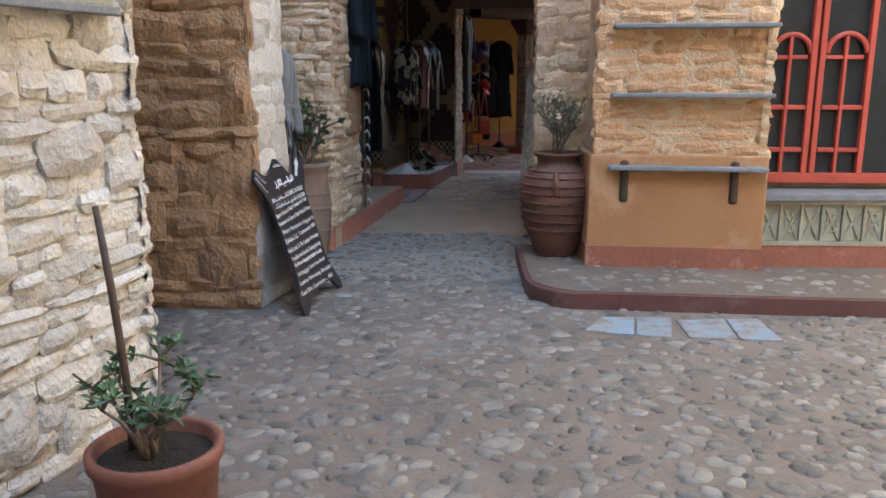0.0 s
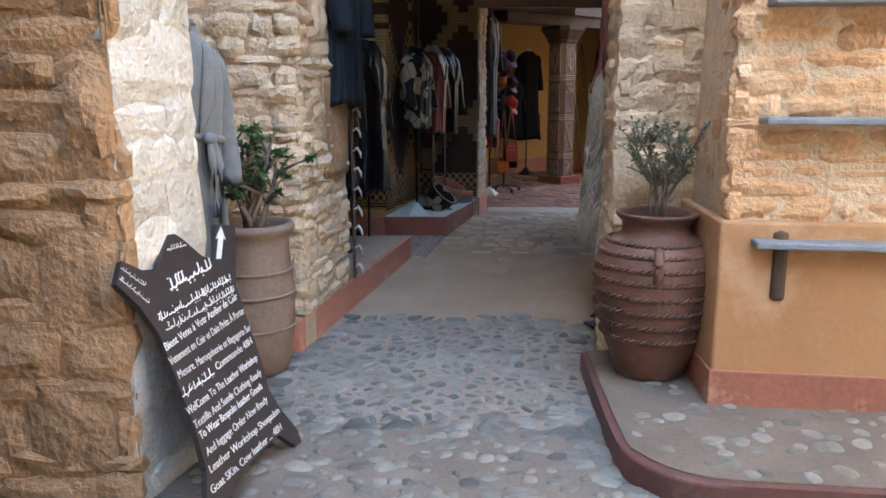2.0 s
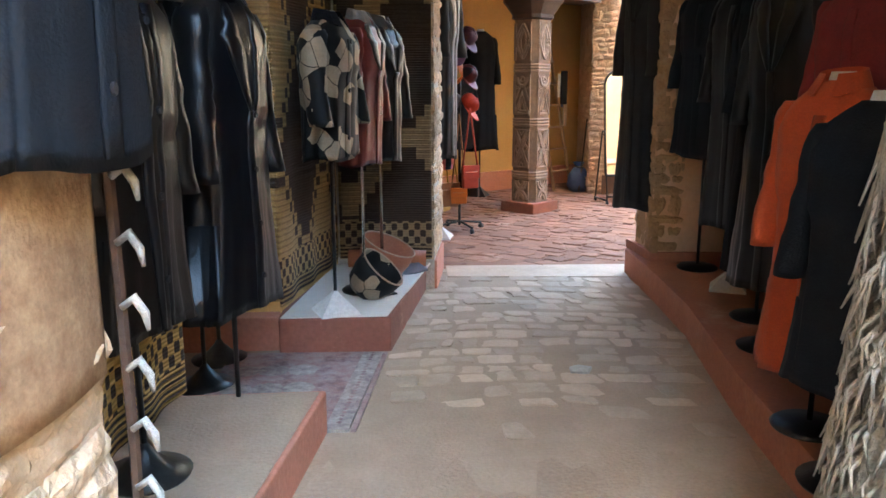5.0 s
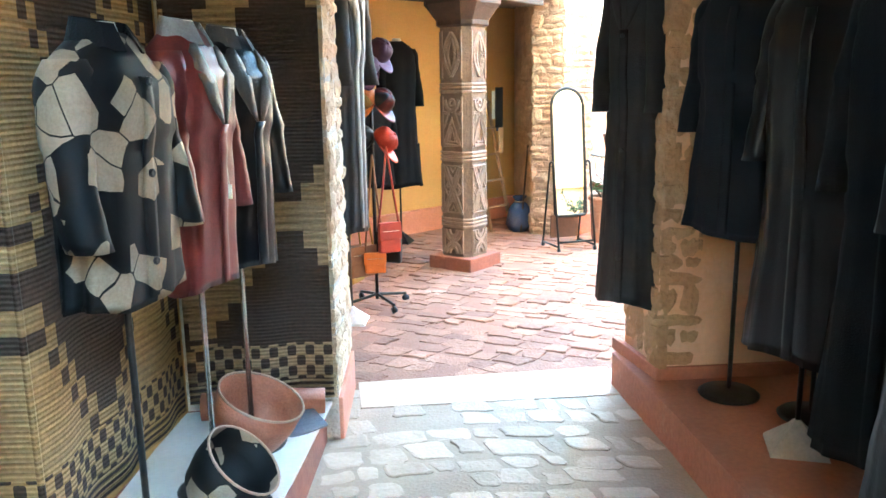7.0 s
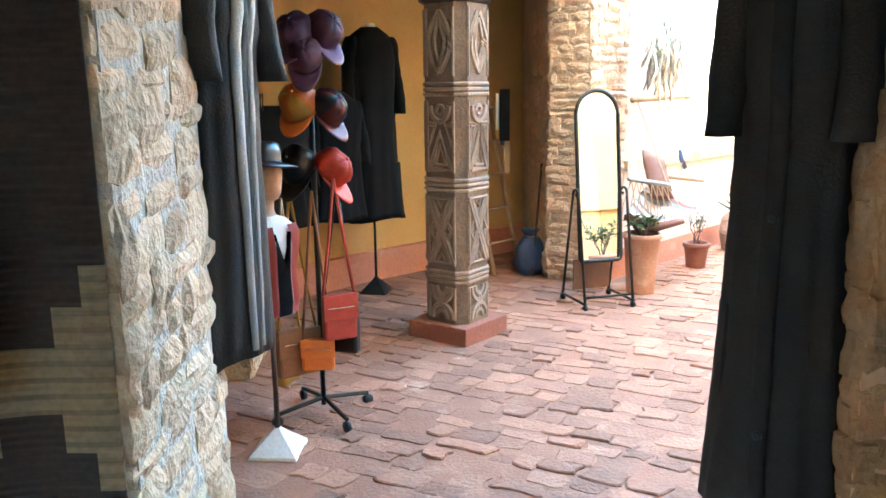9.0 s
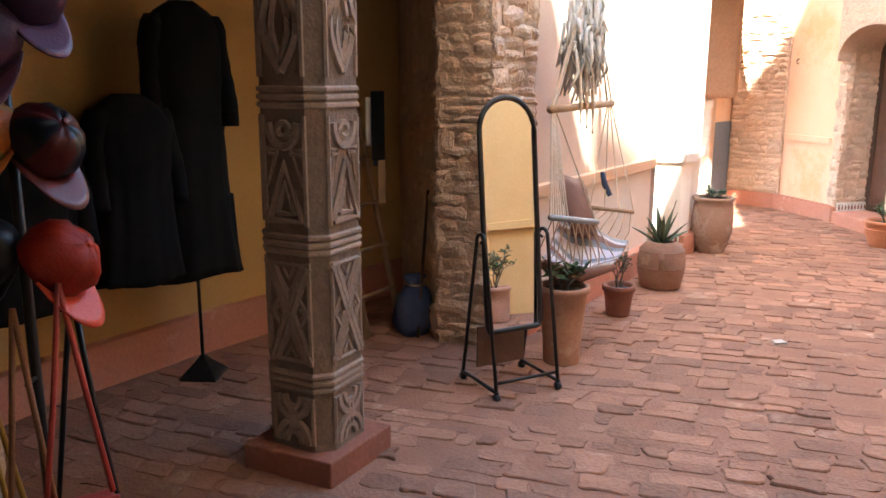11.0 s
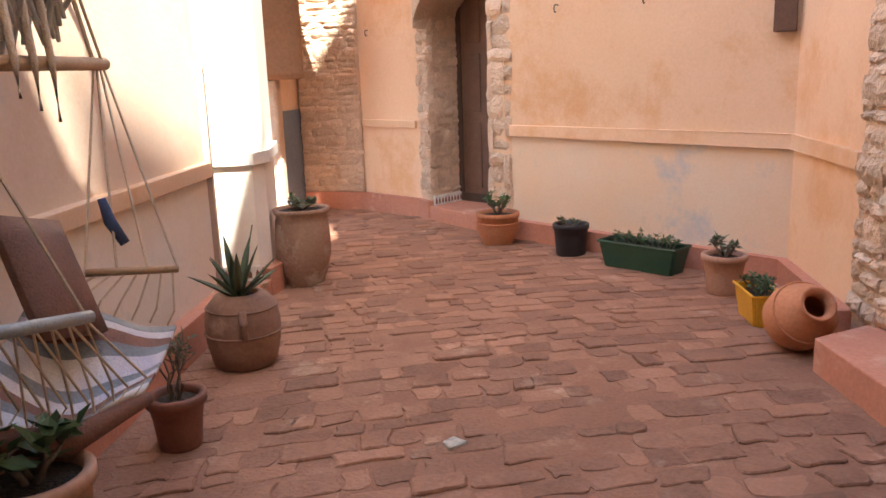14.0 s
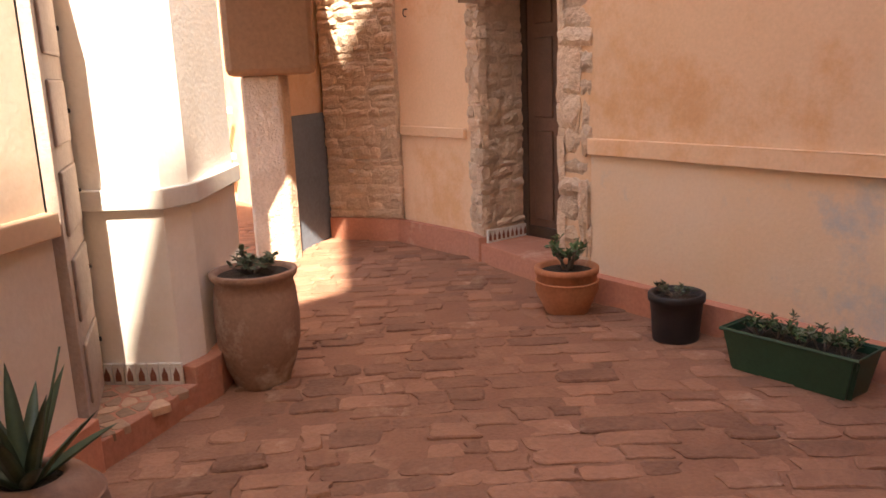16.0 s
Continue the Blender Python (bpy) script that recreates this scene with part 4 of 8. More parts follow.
def coat(name, label, m, length, width, material, flare=1.15, depth=0.24, sleeve=0.6, collar=None, lapel=None, buttons=0, seed=0, group="", category="coat", waist=0.9, folds=7, cuff=None, lining=None, button_mat=None, bend=0.0):
    """A garment as it hangs on a form: the hem at z 0, the front towards -y."""
    rng2 = random.Random(seed)
    t = thing(name, label, category, m, group)
    ph = [rng2.uniform(0, 6.28) for _ in range(4)]
    slope = 0.15

    def surf(a, z):
        s = z / length
        over = slope - (length - z)
        mid = 1 - slope / length
        if over > 0:
            w = 1.0 - 0.70 * (over / slope) ** 1.7
        elif s < 0.55 * mid:
            w = flare + (waist - flare) * math.sin(math.pi / 2 * s / (0.55 * mid))
        else:
            k = (s - 0.55 * mid) / (0.45 * mid)
            w = waist + (1.0 - waist) * k * k * (3 - 2 * k)
        w *= width / 2
        d = depth / 2 * (flare * 0.9 + (1.0 - flare * 0.9) * min(1, s / 0.6))
        if over > 0:
            d *= 1 - 0.5 * (over / slope) ** 1.4
        amp = 0.10 * max(0.0, 1 - s) ** 1.1 + 0.012
        c, q = math.cos(a), math.sin(a)
        f = 1 + amp * (0.6 * math.sin(folds * a + ph[0] + 1.1 * s) + 0.4 * math.sin((folds * 2 + 1) * a + ph[1] - 1.8 * s))
        f += 0.055 * noise.noise(Vector((2.4 * c, 2.4 * q, z * 3.2 + seed * 7.3))) + 0.03 * noise.noise(Vector((5 * c + seed, 5 * q, z * 8.5)))
        f += 0.022 * math.sin(z * 42 + 3.5 * math.sin(2 * a + ph[2])) * math.exp(-((s - 0.56) / 0.11) ** 2)
        x, y = abs(c) ** 0.8 * math.copysign(1, c), abs(q) ** 0.8 * math.copysign(1, q)
        return Vector((w * f * x, d * f * y - (0.015 if q < 0 and 0.6 < s < 0.85 else 0) * abs(q), z))

    def front(x, z, out=0.0):
        lo, hi = -math.pi * 0.98, -math.pi * 0.02
        for _ in range(14):
            mid = (lo + hi) / 2
            if surf(mid, z).x < x:
                lo = mid
            else:
                hi = mid
        v = surf(lo, z)
        return Vector((x, v.y - out, z))

    def strip_on(name, rows, mt, parent, thick=0.006, label=""):
        """A panel that lies on the front, from rows of (z, inner x, outer x, lift)."""
        bm = bmesh.new()
        grid = [[bm.verts.new(front(xa + (xb - xa) * i / 4, z, lift * (0.5 + 0.5 * math.sin(math.pi * i / 4)))) for i in range(5)] for z, xa, xb, lift in rows]
        for p, q in zip(grid, grid[1:]):
            for i in range(4):
                bm.faces.new((p[i], p[i + 1], q[i + 1], q[i]))
        bmesh.ops.recalc_face_normals(bm, faces=bm.faces)
        bmesh.ops.solidify(bm, geom=bm.faces[:], thickness=thick)
        return part(name, bm, mt, parent, label, smooth=True)

    bm = bmesh.new()
    seg, rows = 52, 30
    hem = [0.012 * math.sin(3 * 2 * math.pi * i / seg + ph[3]) for i in range(seg)]
    rings = []
    for k in range(rows + 1):
        z = length * k / rows
        ring = []
        for i in range(seg):
            v = surf(2 * math.pi * i / seg, z)
            v.z += hem[i] * (1 - k / rows)
            ring.append(bm.verts.new(v))
        rings.append(ring)
    for p, q in zip(rings, rings[1:]):
        for i in range(seg):
            j = (i + 1) % seg
            bm.faces.new((p[i], p[j], q[j], q[i]))
    bm.faces.new(rings[-1])
    inner = [bm.verts.new(v.co * 1.0 + Vector((-v.co.x * 0.06, -v.co.y * 0.1, 0.02))) for v in rings[0]]
    deep = [bm.verts.new((v.co.x * 0.86, v.co.y * 0.8, length * 0.3)) for v in rings[0]]
    for a, b2 in ((inner, rings[0]), (deep, inner)):
        for i in range(seg):
            j = (i + 1) % seg
            bm.faces.new((a[i], a[j], b2[j], b2[i]))
    bm.faces.new(deep)
    body = part("body", bm, material, t, smooth=True)
    reach = min(0.46, 0.36 * length)
    fold = length - reach if lapel else length - 0.12
    if collar or lapel or buttons:
        strip_on("front_edge", [(0.01 + (fold - 0.01) * k / 12, -0.022, 0.028, 0.007) for k in range(13)], material, body)
    if sleeve:
        for sx in (-1, 1):
            bm = bmesh.new()
            rr, n, sg = [], 16, 16
            for i in range(n + 1):
                s = i / n
                r = 0.078 - 0.020 * s + 0.005 * math.sin(8 * s + seed + sx)
                if s < 0.12:
                    r *= 0.72 + 0.28 * math.sin(math.pi / 2 * s / 0.12)
                c = Vector((sx * (width * 0.5 - 0.060 + 0.050 * math.sin(s * 1.7) + 0.01 * s), -0.01 - 0.06 * s * s - bend * s * s, length - 0.075 - sleeve * s))
                ring = []
                for j in range(sg):
                    a = 2 * math.pi * j / sg
                    w = 1 + 0.13 * noise.noise(Vector((1.6 * math.cos(a) + sx, 1.6 * math.sin(a) + seed, s * sleeve * 13))) + 0.05 * math.sin(s * sleeve * 60 + 2 * math.sin(a)) * math.exp(-((s - 0.5) / 0.14) ** 2)
                    ring.append(bm.verts.new(c + Vector((r * 0.82 * w * math.cos(a), r * 1.08 * w * math.sin(a), 0))))
                rr.append(ring)
            rr.append([bm.verts.new(v.co.lerp(c, 0.15) + Vector((0, 0, 0.004))) for v in rr[-1]])
            rr.append([bm.verts.new(v.co.lerp(c, 0.25) + Vector((0, 0, 0.07))) for v in rr[-2]])
            for p, q in zip(rr, rr[1:]):
                for j in range(sg):
                    k = (j + 1) % sg
                    bm.faces.new((p[j], p[k], q[k], q[j]))
            bm.faces.new(rr[0])
            bm.faces.new(rr[-1])
            sl = part("sleeve", bm, material, t, smooth=True)
            if cuff:
                part("cuff", bm_tube([c + Vector((0, 0, 0.06)), c], [r + 0.012, r + 0.012], 14), cuff, sl, smooth=True)
    if collar:
        bm = bmesh.new()
        r0, r1, r2 = [], [], []
        neck = width * 0.15
        for i in range(23):
            u = i / 22
            a = -math.pi * 0.5 + 0.30 + (2 * math.pi - 0.6) * u
            back = 0.5 + 0.5 * math.sin(a)
            r0.append(bm.verts.new((neck * 0.95 * math.cos(a), neck * 0.80 * math.sin(a), length - 0.012)))
            r1.append(bm.verts.new((neck * 1.22 * math.cos(a), neck * 1.05 * math.sin(a), length + 0.022 + 0.026 * back)))
            r2.append(bm.verts.new((neck * 1.75 * math.cos(a), neck * 1.55 * math.sin(a) - 0.012, length - 0.050 + 0.012 * back + 0.006 * math.sin(7 * a))))
        for a, b2 in ((r0, r1), (r1, r2)):
            for i in range(22):
                bm.faces.new((a[i], a[i + 1], b2[i + 1], b2[i]))
        bmesh.ops.recalc_face_normals(bm, faces=bm.faces)
        bmesh.ops.solidify(bm, geom=bm.faces[:], thickness=0.006)
        part("collar", bm, collar, t, smooth=False)
    if lapel:
        for sx in (-1, 1):
            rows2 = []
            for k in range(11):
                u = k / 10
                z = length - reach + (reach - 0.05) * u
                inner_x = 0.008 + 0.050 * u ** 1.3
                outer_x = 0.020 + 0.125 * min(1, u / 0.72) ** 0.85 if u < 0.75 else (0.112 if u < 0.85 else 0.125 - 0.25 * (u - 0.85))
                rows2.append((z, sx * inner_x, sx * min(outer_x, width * 0.32), 0.010))
            strip_on("lapel", rows2, lapel, t)
    for k in range(buttons):
        z = fold * (0.98 - 0.80 * k / max(1, buttons - 1))
        v = front(0.006, z, 0.012)
        part("button", bm_lathe([(0, -0.004), (0.012, -0.004), (0.013, 0.002), (0.009, 0.005), (0, 0.004)], 12), button_mat or M_BLACKPLASTIC, body, m=pose(v.x, v.y, v.z, 90))
    if lining:
        for sx in (-1, 1):
            strip_on("lining", [(length * (0.02 + 0.90 * k / 14), sx * 0.012, sx * (0.040 + 0.03 * k / 14), 0.014) for k in range(15)], lining, t, label="paler turned-out front edge")
    return t


def form_stand(m, height, base="cone", base_mat=None, label="", pole_mat=None, neck=None, group="garment stands"):
    """A garment stand: a foot, a pole, shoulders that carry the coat and a neck block."""
    t = thing("garment_stand", label or "metal garment stand with a round foot", "garment stand", m, group)
    bmat = base_mat or M_STEEL
    if base == "cone":
        part("foot", bm_lathe([(0, 0), (0.15, 0), (0.155, 0.012), (0.09, 0.03), (0.03, 0.09), (0.012, 0.12), (0, 0.12)], 28), bmat, t, smooth=True)
    elif base == "pyramid":
        part("foot", bm_lathe([(0, 0), (0.16, 0), (0.155, 0.012), (0.045, 0.10), (0.014, 0.13), (0, 0.13)], 4), bmat, t)
    else:
        part("foot", bm_lathe([(0, 0), (0.14, 0), (0.145, 0.01), (0.13, 0.022), (0.02, 0.035), (0, 0.035)], 28), bmat, t, smooth=True)
    part("pole", bm_tube([(0, 0, 0.03), (0, 0, height)], 0.011, 8), pole_mat or M_STEEL, t, smooth=True)
    part("neck_block", bm_lathe([(0, height - 0.06), (0.045, height - 0.06), (0.05, height + 0.02), (0.042, height + 0.05), (0, height + 0.05)], 16), neck or M_BASEWHITE, t, smooth=True)
    return t


def dressed(stand_at, turn, hem, top, width, material, label, stand_label="", base="cone", base_mat=None, floor=0.2, pole_mat=None, neck=None, name="coat", category="coat", **kw):
    """A coat on its own stand."""
    form_stand(pose(*stand_at, floor, 0, 0, turn), top - floor - 0.02, base, base_mat, stand_label, pole_mat, neck)
    return coat(name, label, pose(*stand_at, hem, 0, 0, turn), top - hem, width, material, category=category, **kw)

# ---- things in the square ----
# near plant pot with a jade-like shrub and a stick
pot("plant_pot", "red clay pot with dark soil on the cobbles", pose(-0.97, 2.47, 0), [(0, 0), (0.17, 0), (0.185, 0.03), (0.205, 0.22), (0.222, 0.235), (0.225, 0.275), (0.21, 0.285), (0.195, 0.275), (0.19, 0.22), (0.17, 0.2)], M_POTRED, 0.235, 0.192)
shrub("succulent_shrub", "leafy green succulent with thick grey stems in a clay pot", pose(-0.99, 2.45, 0.235), 0.36, 0.26, 7, 260, 0.050, M_LEAF, 3, twigs=4, trunk=0.011, wide=0.5, bare=0.45)
tagged(solid("stick", bm_tube([(-1.06, 2.5, 0.235), (-1.075, 2.53, 0.5), (-1.11, 2.56, 0.8), (-1.155, 2.60, 1.07)], [0.015, 0.0135, 0.0145, 0.011], 8), M_DARKWOOD, "rough dark stick stuck into the pot", "stick", smooth=True))
# sign plate on the pale wall
sg = thing("wall_sign", "small green-grey framed sign on the stone wall", "sign", pose(-1.46, 2.78, 1.715, 0, 0, 70.5))
part("frame", bm_box(-0.42, -0.10, 0.0, 0.42, -0.03, 0.03, bevel=0.004), M_SLATE, sg)
part("panel", bm_box(-0.40, -0.085, 0.03, 0.40, -0.045, 0.42, bevel=0.004), M_SAGE, sg, "pale green painted panel")
for k, (a, b) in enumerate(((-0.34, -0.10), (-0.04, 0.30))):
    part("letter_bar", bm_box(a, -0.088, 0.08, b, -0.084, 0.13), M_BLACKPLASTIC, sg, "dark painted lettering")

# hide-shaped chalk board
board_m = Matrix(((0.1945, -0.3235, 0.9260, -0.791), (0.9809, 0.0641, -0.1836, 5.161), (0.0000, 0.9441, 0.3298, 0.0), (0, 0, 0, 1)))
board = thing("sign_board", "black hide-shaped board with white hand lettering leaning on a prop", "sign board", board_m)
outline = [(-0.378, 0.015), (-0.337, -0.008), (-0.264, 0.028), (-0.212, 0.071), (-0.071, 0.100), (0.062, 0.108), (0.212, 0.101), (0.306, 0.004), (0.363, -0.000), (0.367, 0.054), (0.293, 0.190), (0.267, 0.280), (0.289, 0.406), (0.299, 0.551), (0.312, 0.729), (0.481, 0.958), (0.330, 0.989),
           (0.230, 0.855), (0.149, 0.892), (0.073, 0.970), (0.030, 1.004), (-0.013, 1.008), (-0.084, 0.951), (-0.149, 0.907), (-0.233, 0.920), (-0.318, 0.973), (-0.388, 0.907), (-0.319, 0.810), (-0.275, 0.700), (-0.276, 0.524), (-0.281, 0.347), (-0.306, 0.203), (-0.374, 0.105)]
bm = bm_prism(outline, -0.022, 0.0)
part("panel", bm, M_BOARD, board)
part("prop", bm_tube([(0.1, 0.76, -0.03), (0.14, 0.09, -0.17)], 0.013, 6), M_DARKWOOD, board, "dark wooden prop")
part("prop", bm_tube([(-0.06, 0.76, -0.03), (-0.02, 0.09, -0.17)], 0.013, 6), M_DARKWOOD, board, "dark wooden prop")
arrow = bm_prism([(0.239, 0.859), (0.275, 0.852), (0.347, 0.926), (0.362, 0.915), (0.362, 0.976), (0.288, 0.935), (0.309, 0.932)], 0.0, 0.002)
part("arrow", arrow, M_CHALK, board, "white painted arrow")


def scribble(parent, x, y, wide, angle, h, seed):
    """A line of writing too flowing to read, as short white strokes."""
    rng2 = random.Random(seed)
    bm = bmesh.new()
    q = 0.0
    while q < wide - 0.01:
        w = rng2.uniform(0.3, 1.0) * h * 0.8
        dz = rng2.uniform(-0.12, 0.12) * h
        bm_tube([(q, dz + 0.1 * h, 0.001), (q + w * 0.5, dz, 0.001), (q + w, dz + rng2.uniform(0.0, 0.45) * h, 0.001)], h * 0.085, 4, bm)
        if rng2.random() < 0.5:
            bm_tube([(q + w, dz + 0.2 * h, 0.001), (q + w + 0.1 * h, h * rng2.uniform(0.7, 1.0), 0.001)], h * 0.075, 4, bm)
        if rng2.random() < 0.5:
            d = rng2.choice((-0.3, 0.75)) * h
            bm_tube([(q + w * 0.4, d, 0.001), (q + w * 0.55, d + 0.05 * h, 0.001)], h * 0.08, 4, bm)
        q += w * rng2.uniform(0.9, 1.2)
    part("lettering", bm, M_CHALK, parent, "flowing white hand lettering", m=Matrix.Translation((x, y, 0)) @ Matrix.Rotation(angle, 4, "Z"))


scribble(board, -0.248, 0.738, 0.528, 0.040, 0.030, 1)
scribble(board, -0.232, 0.694, 0.522, 0.031, 0.030, 2)
scribble(board, -0.280, 0.467, 0.225, 0.031, 0.030, 3)
scribble(board, -0.124, 0.822, 0.299, 0.050, 0.050, 4)
scribble(board, -0.057, 0.954, 0.131, -0.023, 0.018, 5)
scribble(board, -0.338, 0.950, 0.123, -0.774, 0.016, 6)
scribble(board, -0.362, 0.921, 0.155, -0.872, 0.016, 7)
LINES = [
    (-0.276, 0.635, 0.564, 0.073, "Bient Venu à Votr Atelier de Cuir"),
    (-0.280, 0.583, 0.578, 0.047, "Vetement en Cuir et Dain Prêts À Porter"),
    (-0.264, 0.528, 0.563, 0.014, "Mesure. Maroquinerie et Bagagerie Sur"),
    (-0.036, 0.476, 0.306, 0.029, "Commande 48H"),
    (-0.290, 0.402, 0.552, 0.022, "WelCome To The Leather Workshop"),
    (-0.281, 0.347, 0.531, 0.011, "Textille And Suede Clothing Ready"),
    (-0.274, 0.304, 0.494, 0.000, "To Wear Bespoke leather Goods"),
    (-0.272, 0.241, 0.494, 0.008, "And luggage Order Now Ready"),
    (-0.294, 0.185, 0.571, -0.023, "Leather Workshop Sheepskin"),
    (-0.328, 0.123, 0.577, -0.021, "Goat SKin. Cow leather ... 48H"),
]
for x, y, wide, angle, words in LINES:
    ob = label_text("lettering", words, 0.05, M_CHALK, board, Matrix.Identity(4))
    long = max(c[0] for c in ob.bound_box)
    ob.matrix_local = Matrix.Translation((x, y, 0.0012)) @ Matrix.Rotation(angle, 4, "Z") @ Matrix.Diagonal((wide / long, 0.82, 1, 1))

# grey coat on a form in the recess
dressed((-1.255, 5.92), 30, 0.52, 1.72, 0.31, M_GREYWOOL, "long grey wool wrap coat tied at the waist on a stand", floor=0.0, base="disc", flare=1.04, sleeve=0.58, collar=M_GREYWOOL, lapel=M_GREYWOOL, depth=0.26, seed=5, waist=0.84, neck=M_DARKWOOD, folds=5)
belt = thing("belt", "grey wool belt knotted round the coat", "belt", pose(-1.255, 5.92, 1.265, 0, 0, 30))
part("loop", bm_tube([(0.158 * math.cos(a), 0.142 * math.sin(a), 0.008 * math.sin(3 * a)) for a in [i * math.pi / 14 for i in range(28)]], 0.018, 6, closed=True), M_GREYWOOL, belt, smooth=True)
part("knot", bm_lathe([(0, -0.03), (0.026, -0.018), (0.032, 0.0), (0.024, 0.02), (0, 0.03)], 12, wobble=0.1, at=(0.05, -0.155, 0)), M_GREYWOOL, belt, smooth=True)
part("tail", bm_tube([(0.06, -0.155, 0.0), (0.085, -0.175, -0.12), (0.09, -0.175, -0.32), (0.085, -0.17, -0.55)], [0.016, 0.020, 0.020, 0.018], 6), M_GREYWOOL, belt, smooth=True)
part("tail", bm_tube([(0.05, -0.155, 0.0), (0.055, -0.175, -0.1), (0.06, -0.175, -0.34)], [0.016, 0.020, 0.018], 6), M_GREYWOOL, belt, smooth=True)
# tall pot in the recess with a jade tree
pot("plant_pot", "tall grey-brown clay pot beside the stone pier", pose(-1.13, 6.40, 0.0), [(0, 0), (0.15, 0), (0.17, 0.03), (0.205, 0.22), (0.215, 0.40), (0.20, 0.58), (0.19, 0.70), (0.20, 0.745), (0.225, 0.77), (0.225, 0.80), (0.20, 0.805), (0.185, 0.78), (0.175, 0.70)], M_POTGREY, 0.745, 0.18, bands=((0.217, 0.44, 0.008), (0.206, 0.56, 0.008), (0.213, 0.26, 0.006)))
shrub("jade_tree", "small jade tree with a dense green crown on bare stems", pose(-1.12, 6.38, 0.745), 0.56, 0.20, 6, 1500, 0.034, M_LEAF, 8, twigs=9, trunk=0.017, wide=0.7, bare=0.72)
# big jar with rope mouldings
JAR = [(0, 0), (0.15, 0), (0.165, 0.03), (0.225, 0.17), (0.268, 0.33), (0.285, 0.48), (0.275, 0.58), (0.24, 0.65), (0.185, 0.685), (0.160, 0.70), (0.158, 0.75), (0.185, 0.775), (0.195, 0.79), (0.188, 0.80), (0.165, 0.79), (0.145, 0.74), (0.14, 0.7)]
pot("clay_jar", "large dark brown clay jar ringed with rope mouldings on the kerb", pose(0.885, 6.10, 0.112), JAR, M_POTBROWN, 0.755, 0.15,
    rope=((0.243, 0.22, 0.012), (0.262, 0.29, 0.012), (0.276, 0.36, 0.012), (0.284, 0.43, 0.012), (0.286, 0.50, 0.012), (0.28, 0.56, 0.012), (0.258, 0.62, 0.011), (0.225, 0.665, 0.010)), handles=((-1.75, 0.262, 0.50, 0.66), (1.4, 0.262, 0.50, 0.66)), category="jar")
shrub("jade_tree", "sprawling jade shrub with sparse grey-green leaves in the jar", pose(0.885, 6.08, 0.87), 0.47, 0.23, 9, 1000, 0.024, M_LEAFPALE, 12, twigs=9, trunk=0.009, wide=0.6, bare=0.1)
# slate shelves
for z, brackets in ((0.83, True), (1.335, False), (1.80, False)):
    sh = thing("wall_shelf", "grey slate wall shelf" + (" on dark wooden brackets" if brackets else " fixed to the stone"), "shelf", group="slate shelves")
    part("board", bm_prism([(1.17, 5.585), (2.25, 5.445), (2.27, 5.62), (1.19, 5.755)], z, z + 0.03, bevel=0.008), M_SLATE, sh)
    if brackets:
        for x, y in ((1.30, 5.62), (2.06, 5.53)):
            bracket = part("bracket", bm_prism([(x - 0.03, y + 0.03), (x + 0.03, y + 0.022), (x + 0.035, y + 0.10), (x - 0.025, y + 0.11)], z - 0.24, z - 0.001, bevel=0.02), M_DARKWOOD, sh, "dark carved wooden bracket")
            part("knob", bm_lathe([(0, 0), (0.035, 0.0), (0.032, 0.025), (0, 0.04)], 12, at=(x, y + 0.06, z + 0.029)), M_DARKWOOD, bracket)
# red arched window
win = thing("window_red", "red painted arched double window with dark panes", "window", pose(2.33, 5.99, 0.0, 0, 0, -4), kind="structure")
part("glazing", bm_box(0.0, -0.02, 0.72, 1.25, 0.0, 2.6), M_DARKGLASS, win, "dark window glass")
def bar(parent, x0, z0, x1, z1, w=0.045, y0=-0.075, name="glazing_bar"):
    part(name, bm_box(min(x0, x1), y0, min(z0, z1), max(x0, x1) + (w if x0 == x1 else 0), -0.022, max(z0, z1) + (w if z0 == z1 else 0), bevel=0.005), M_REDPAINT, parent)
bar(win, 0.02, 0.70, 1.2, 0.70, 0.075)
for x in (0.02, 0.34, 0.40, 0.74):
    bar(win, x, 0.775, x, 2.55, 0.04)
for x in (0.18, 0.57):
    bar(win, x, 0.775, x, 1.76, 0.024)
for z in (0.93, 1.24):
    bar(win, 0.07, z, 0.34, z, 0.032, -0.065)
    bar(win, 0.45, z, 0.74, z, 0.032, -0.065)
for cx, r in ((0.205, 0.135), (0.595, 0.14)):
    part("arched_bar", bm_tube([(cx - r * math.cos(i * math.pi / 12), -0.05, 1.64 + r * math.sin(i * math.pi / 12)) for i in range(13)], 0.02, 6), M_REDPAINT, win, smooth=True)
    bar(win, cx - r - 0.01, 1.60, cx + r - 0.02, 1.60, 0.028, -0.062)
structure("window_sill", bm_box(2.31, 5.62, 0.60, 4.3, 6.0, 0.655, bevel=0.01), M_SLATE, "pale stone window sill", "window sill")
lat = thing("carved_panel", "sage green carved plaster panels under the window", "panel", pose(2.30, 5.72, 0.27, 0, 0, -2))
part("backing", bm_box(0.0, -0.01, 0.0, 2.0, 0.05, 0.33), M_SAGE, lat)
part("rail", bm_box(0.0, -0.045, 0.0, 2.0, -0.01, 0.03, bevel=0.004), M_SAGE, lat)
part("rail", bm_box(0.0, -0.045, 0.30, 2.0, -0.01, 0.33, bevel=0.004), M_SAGE, lat)
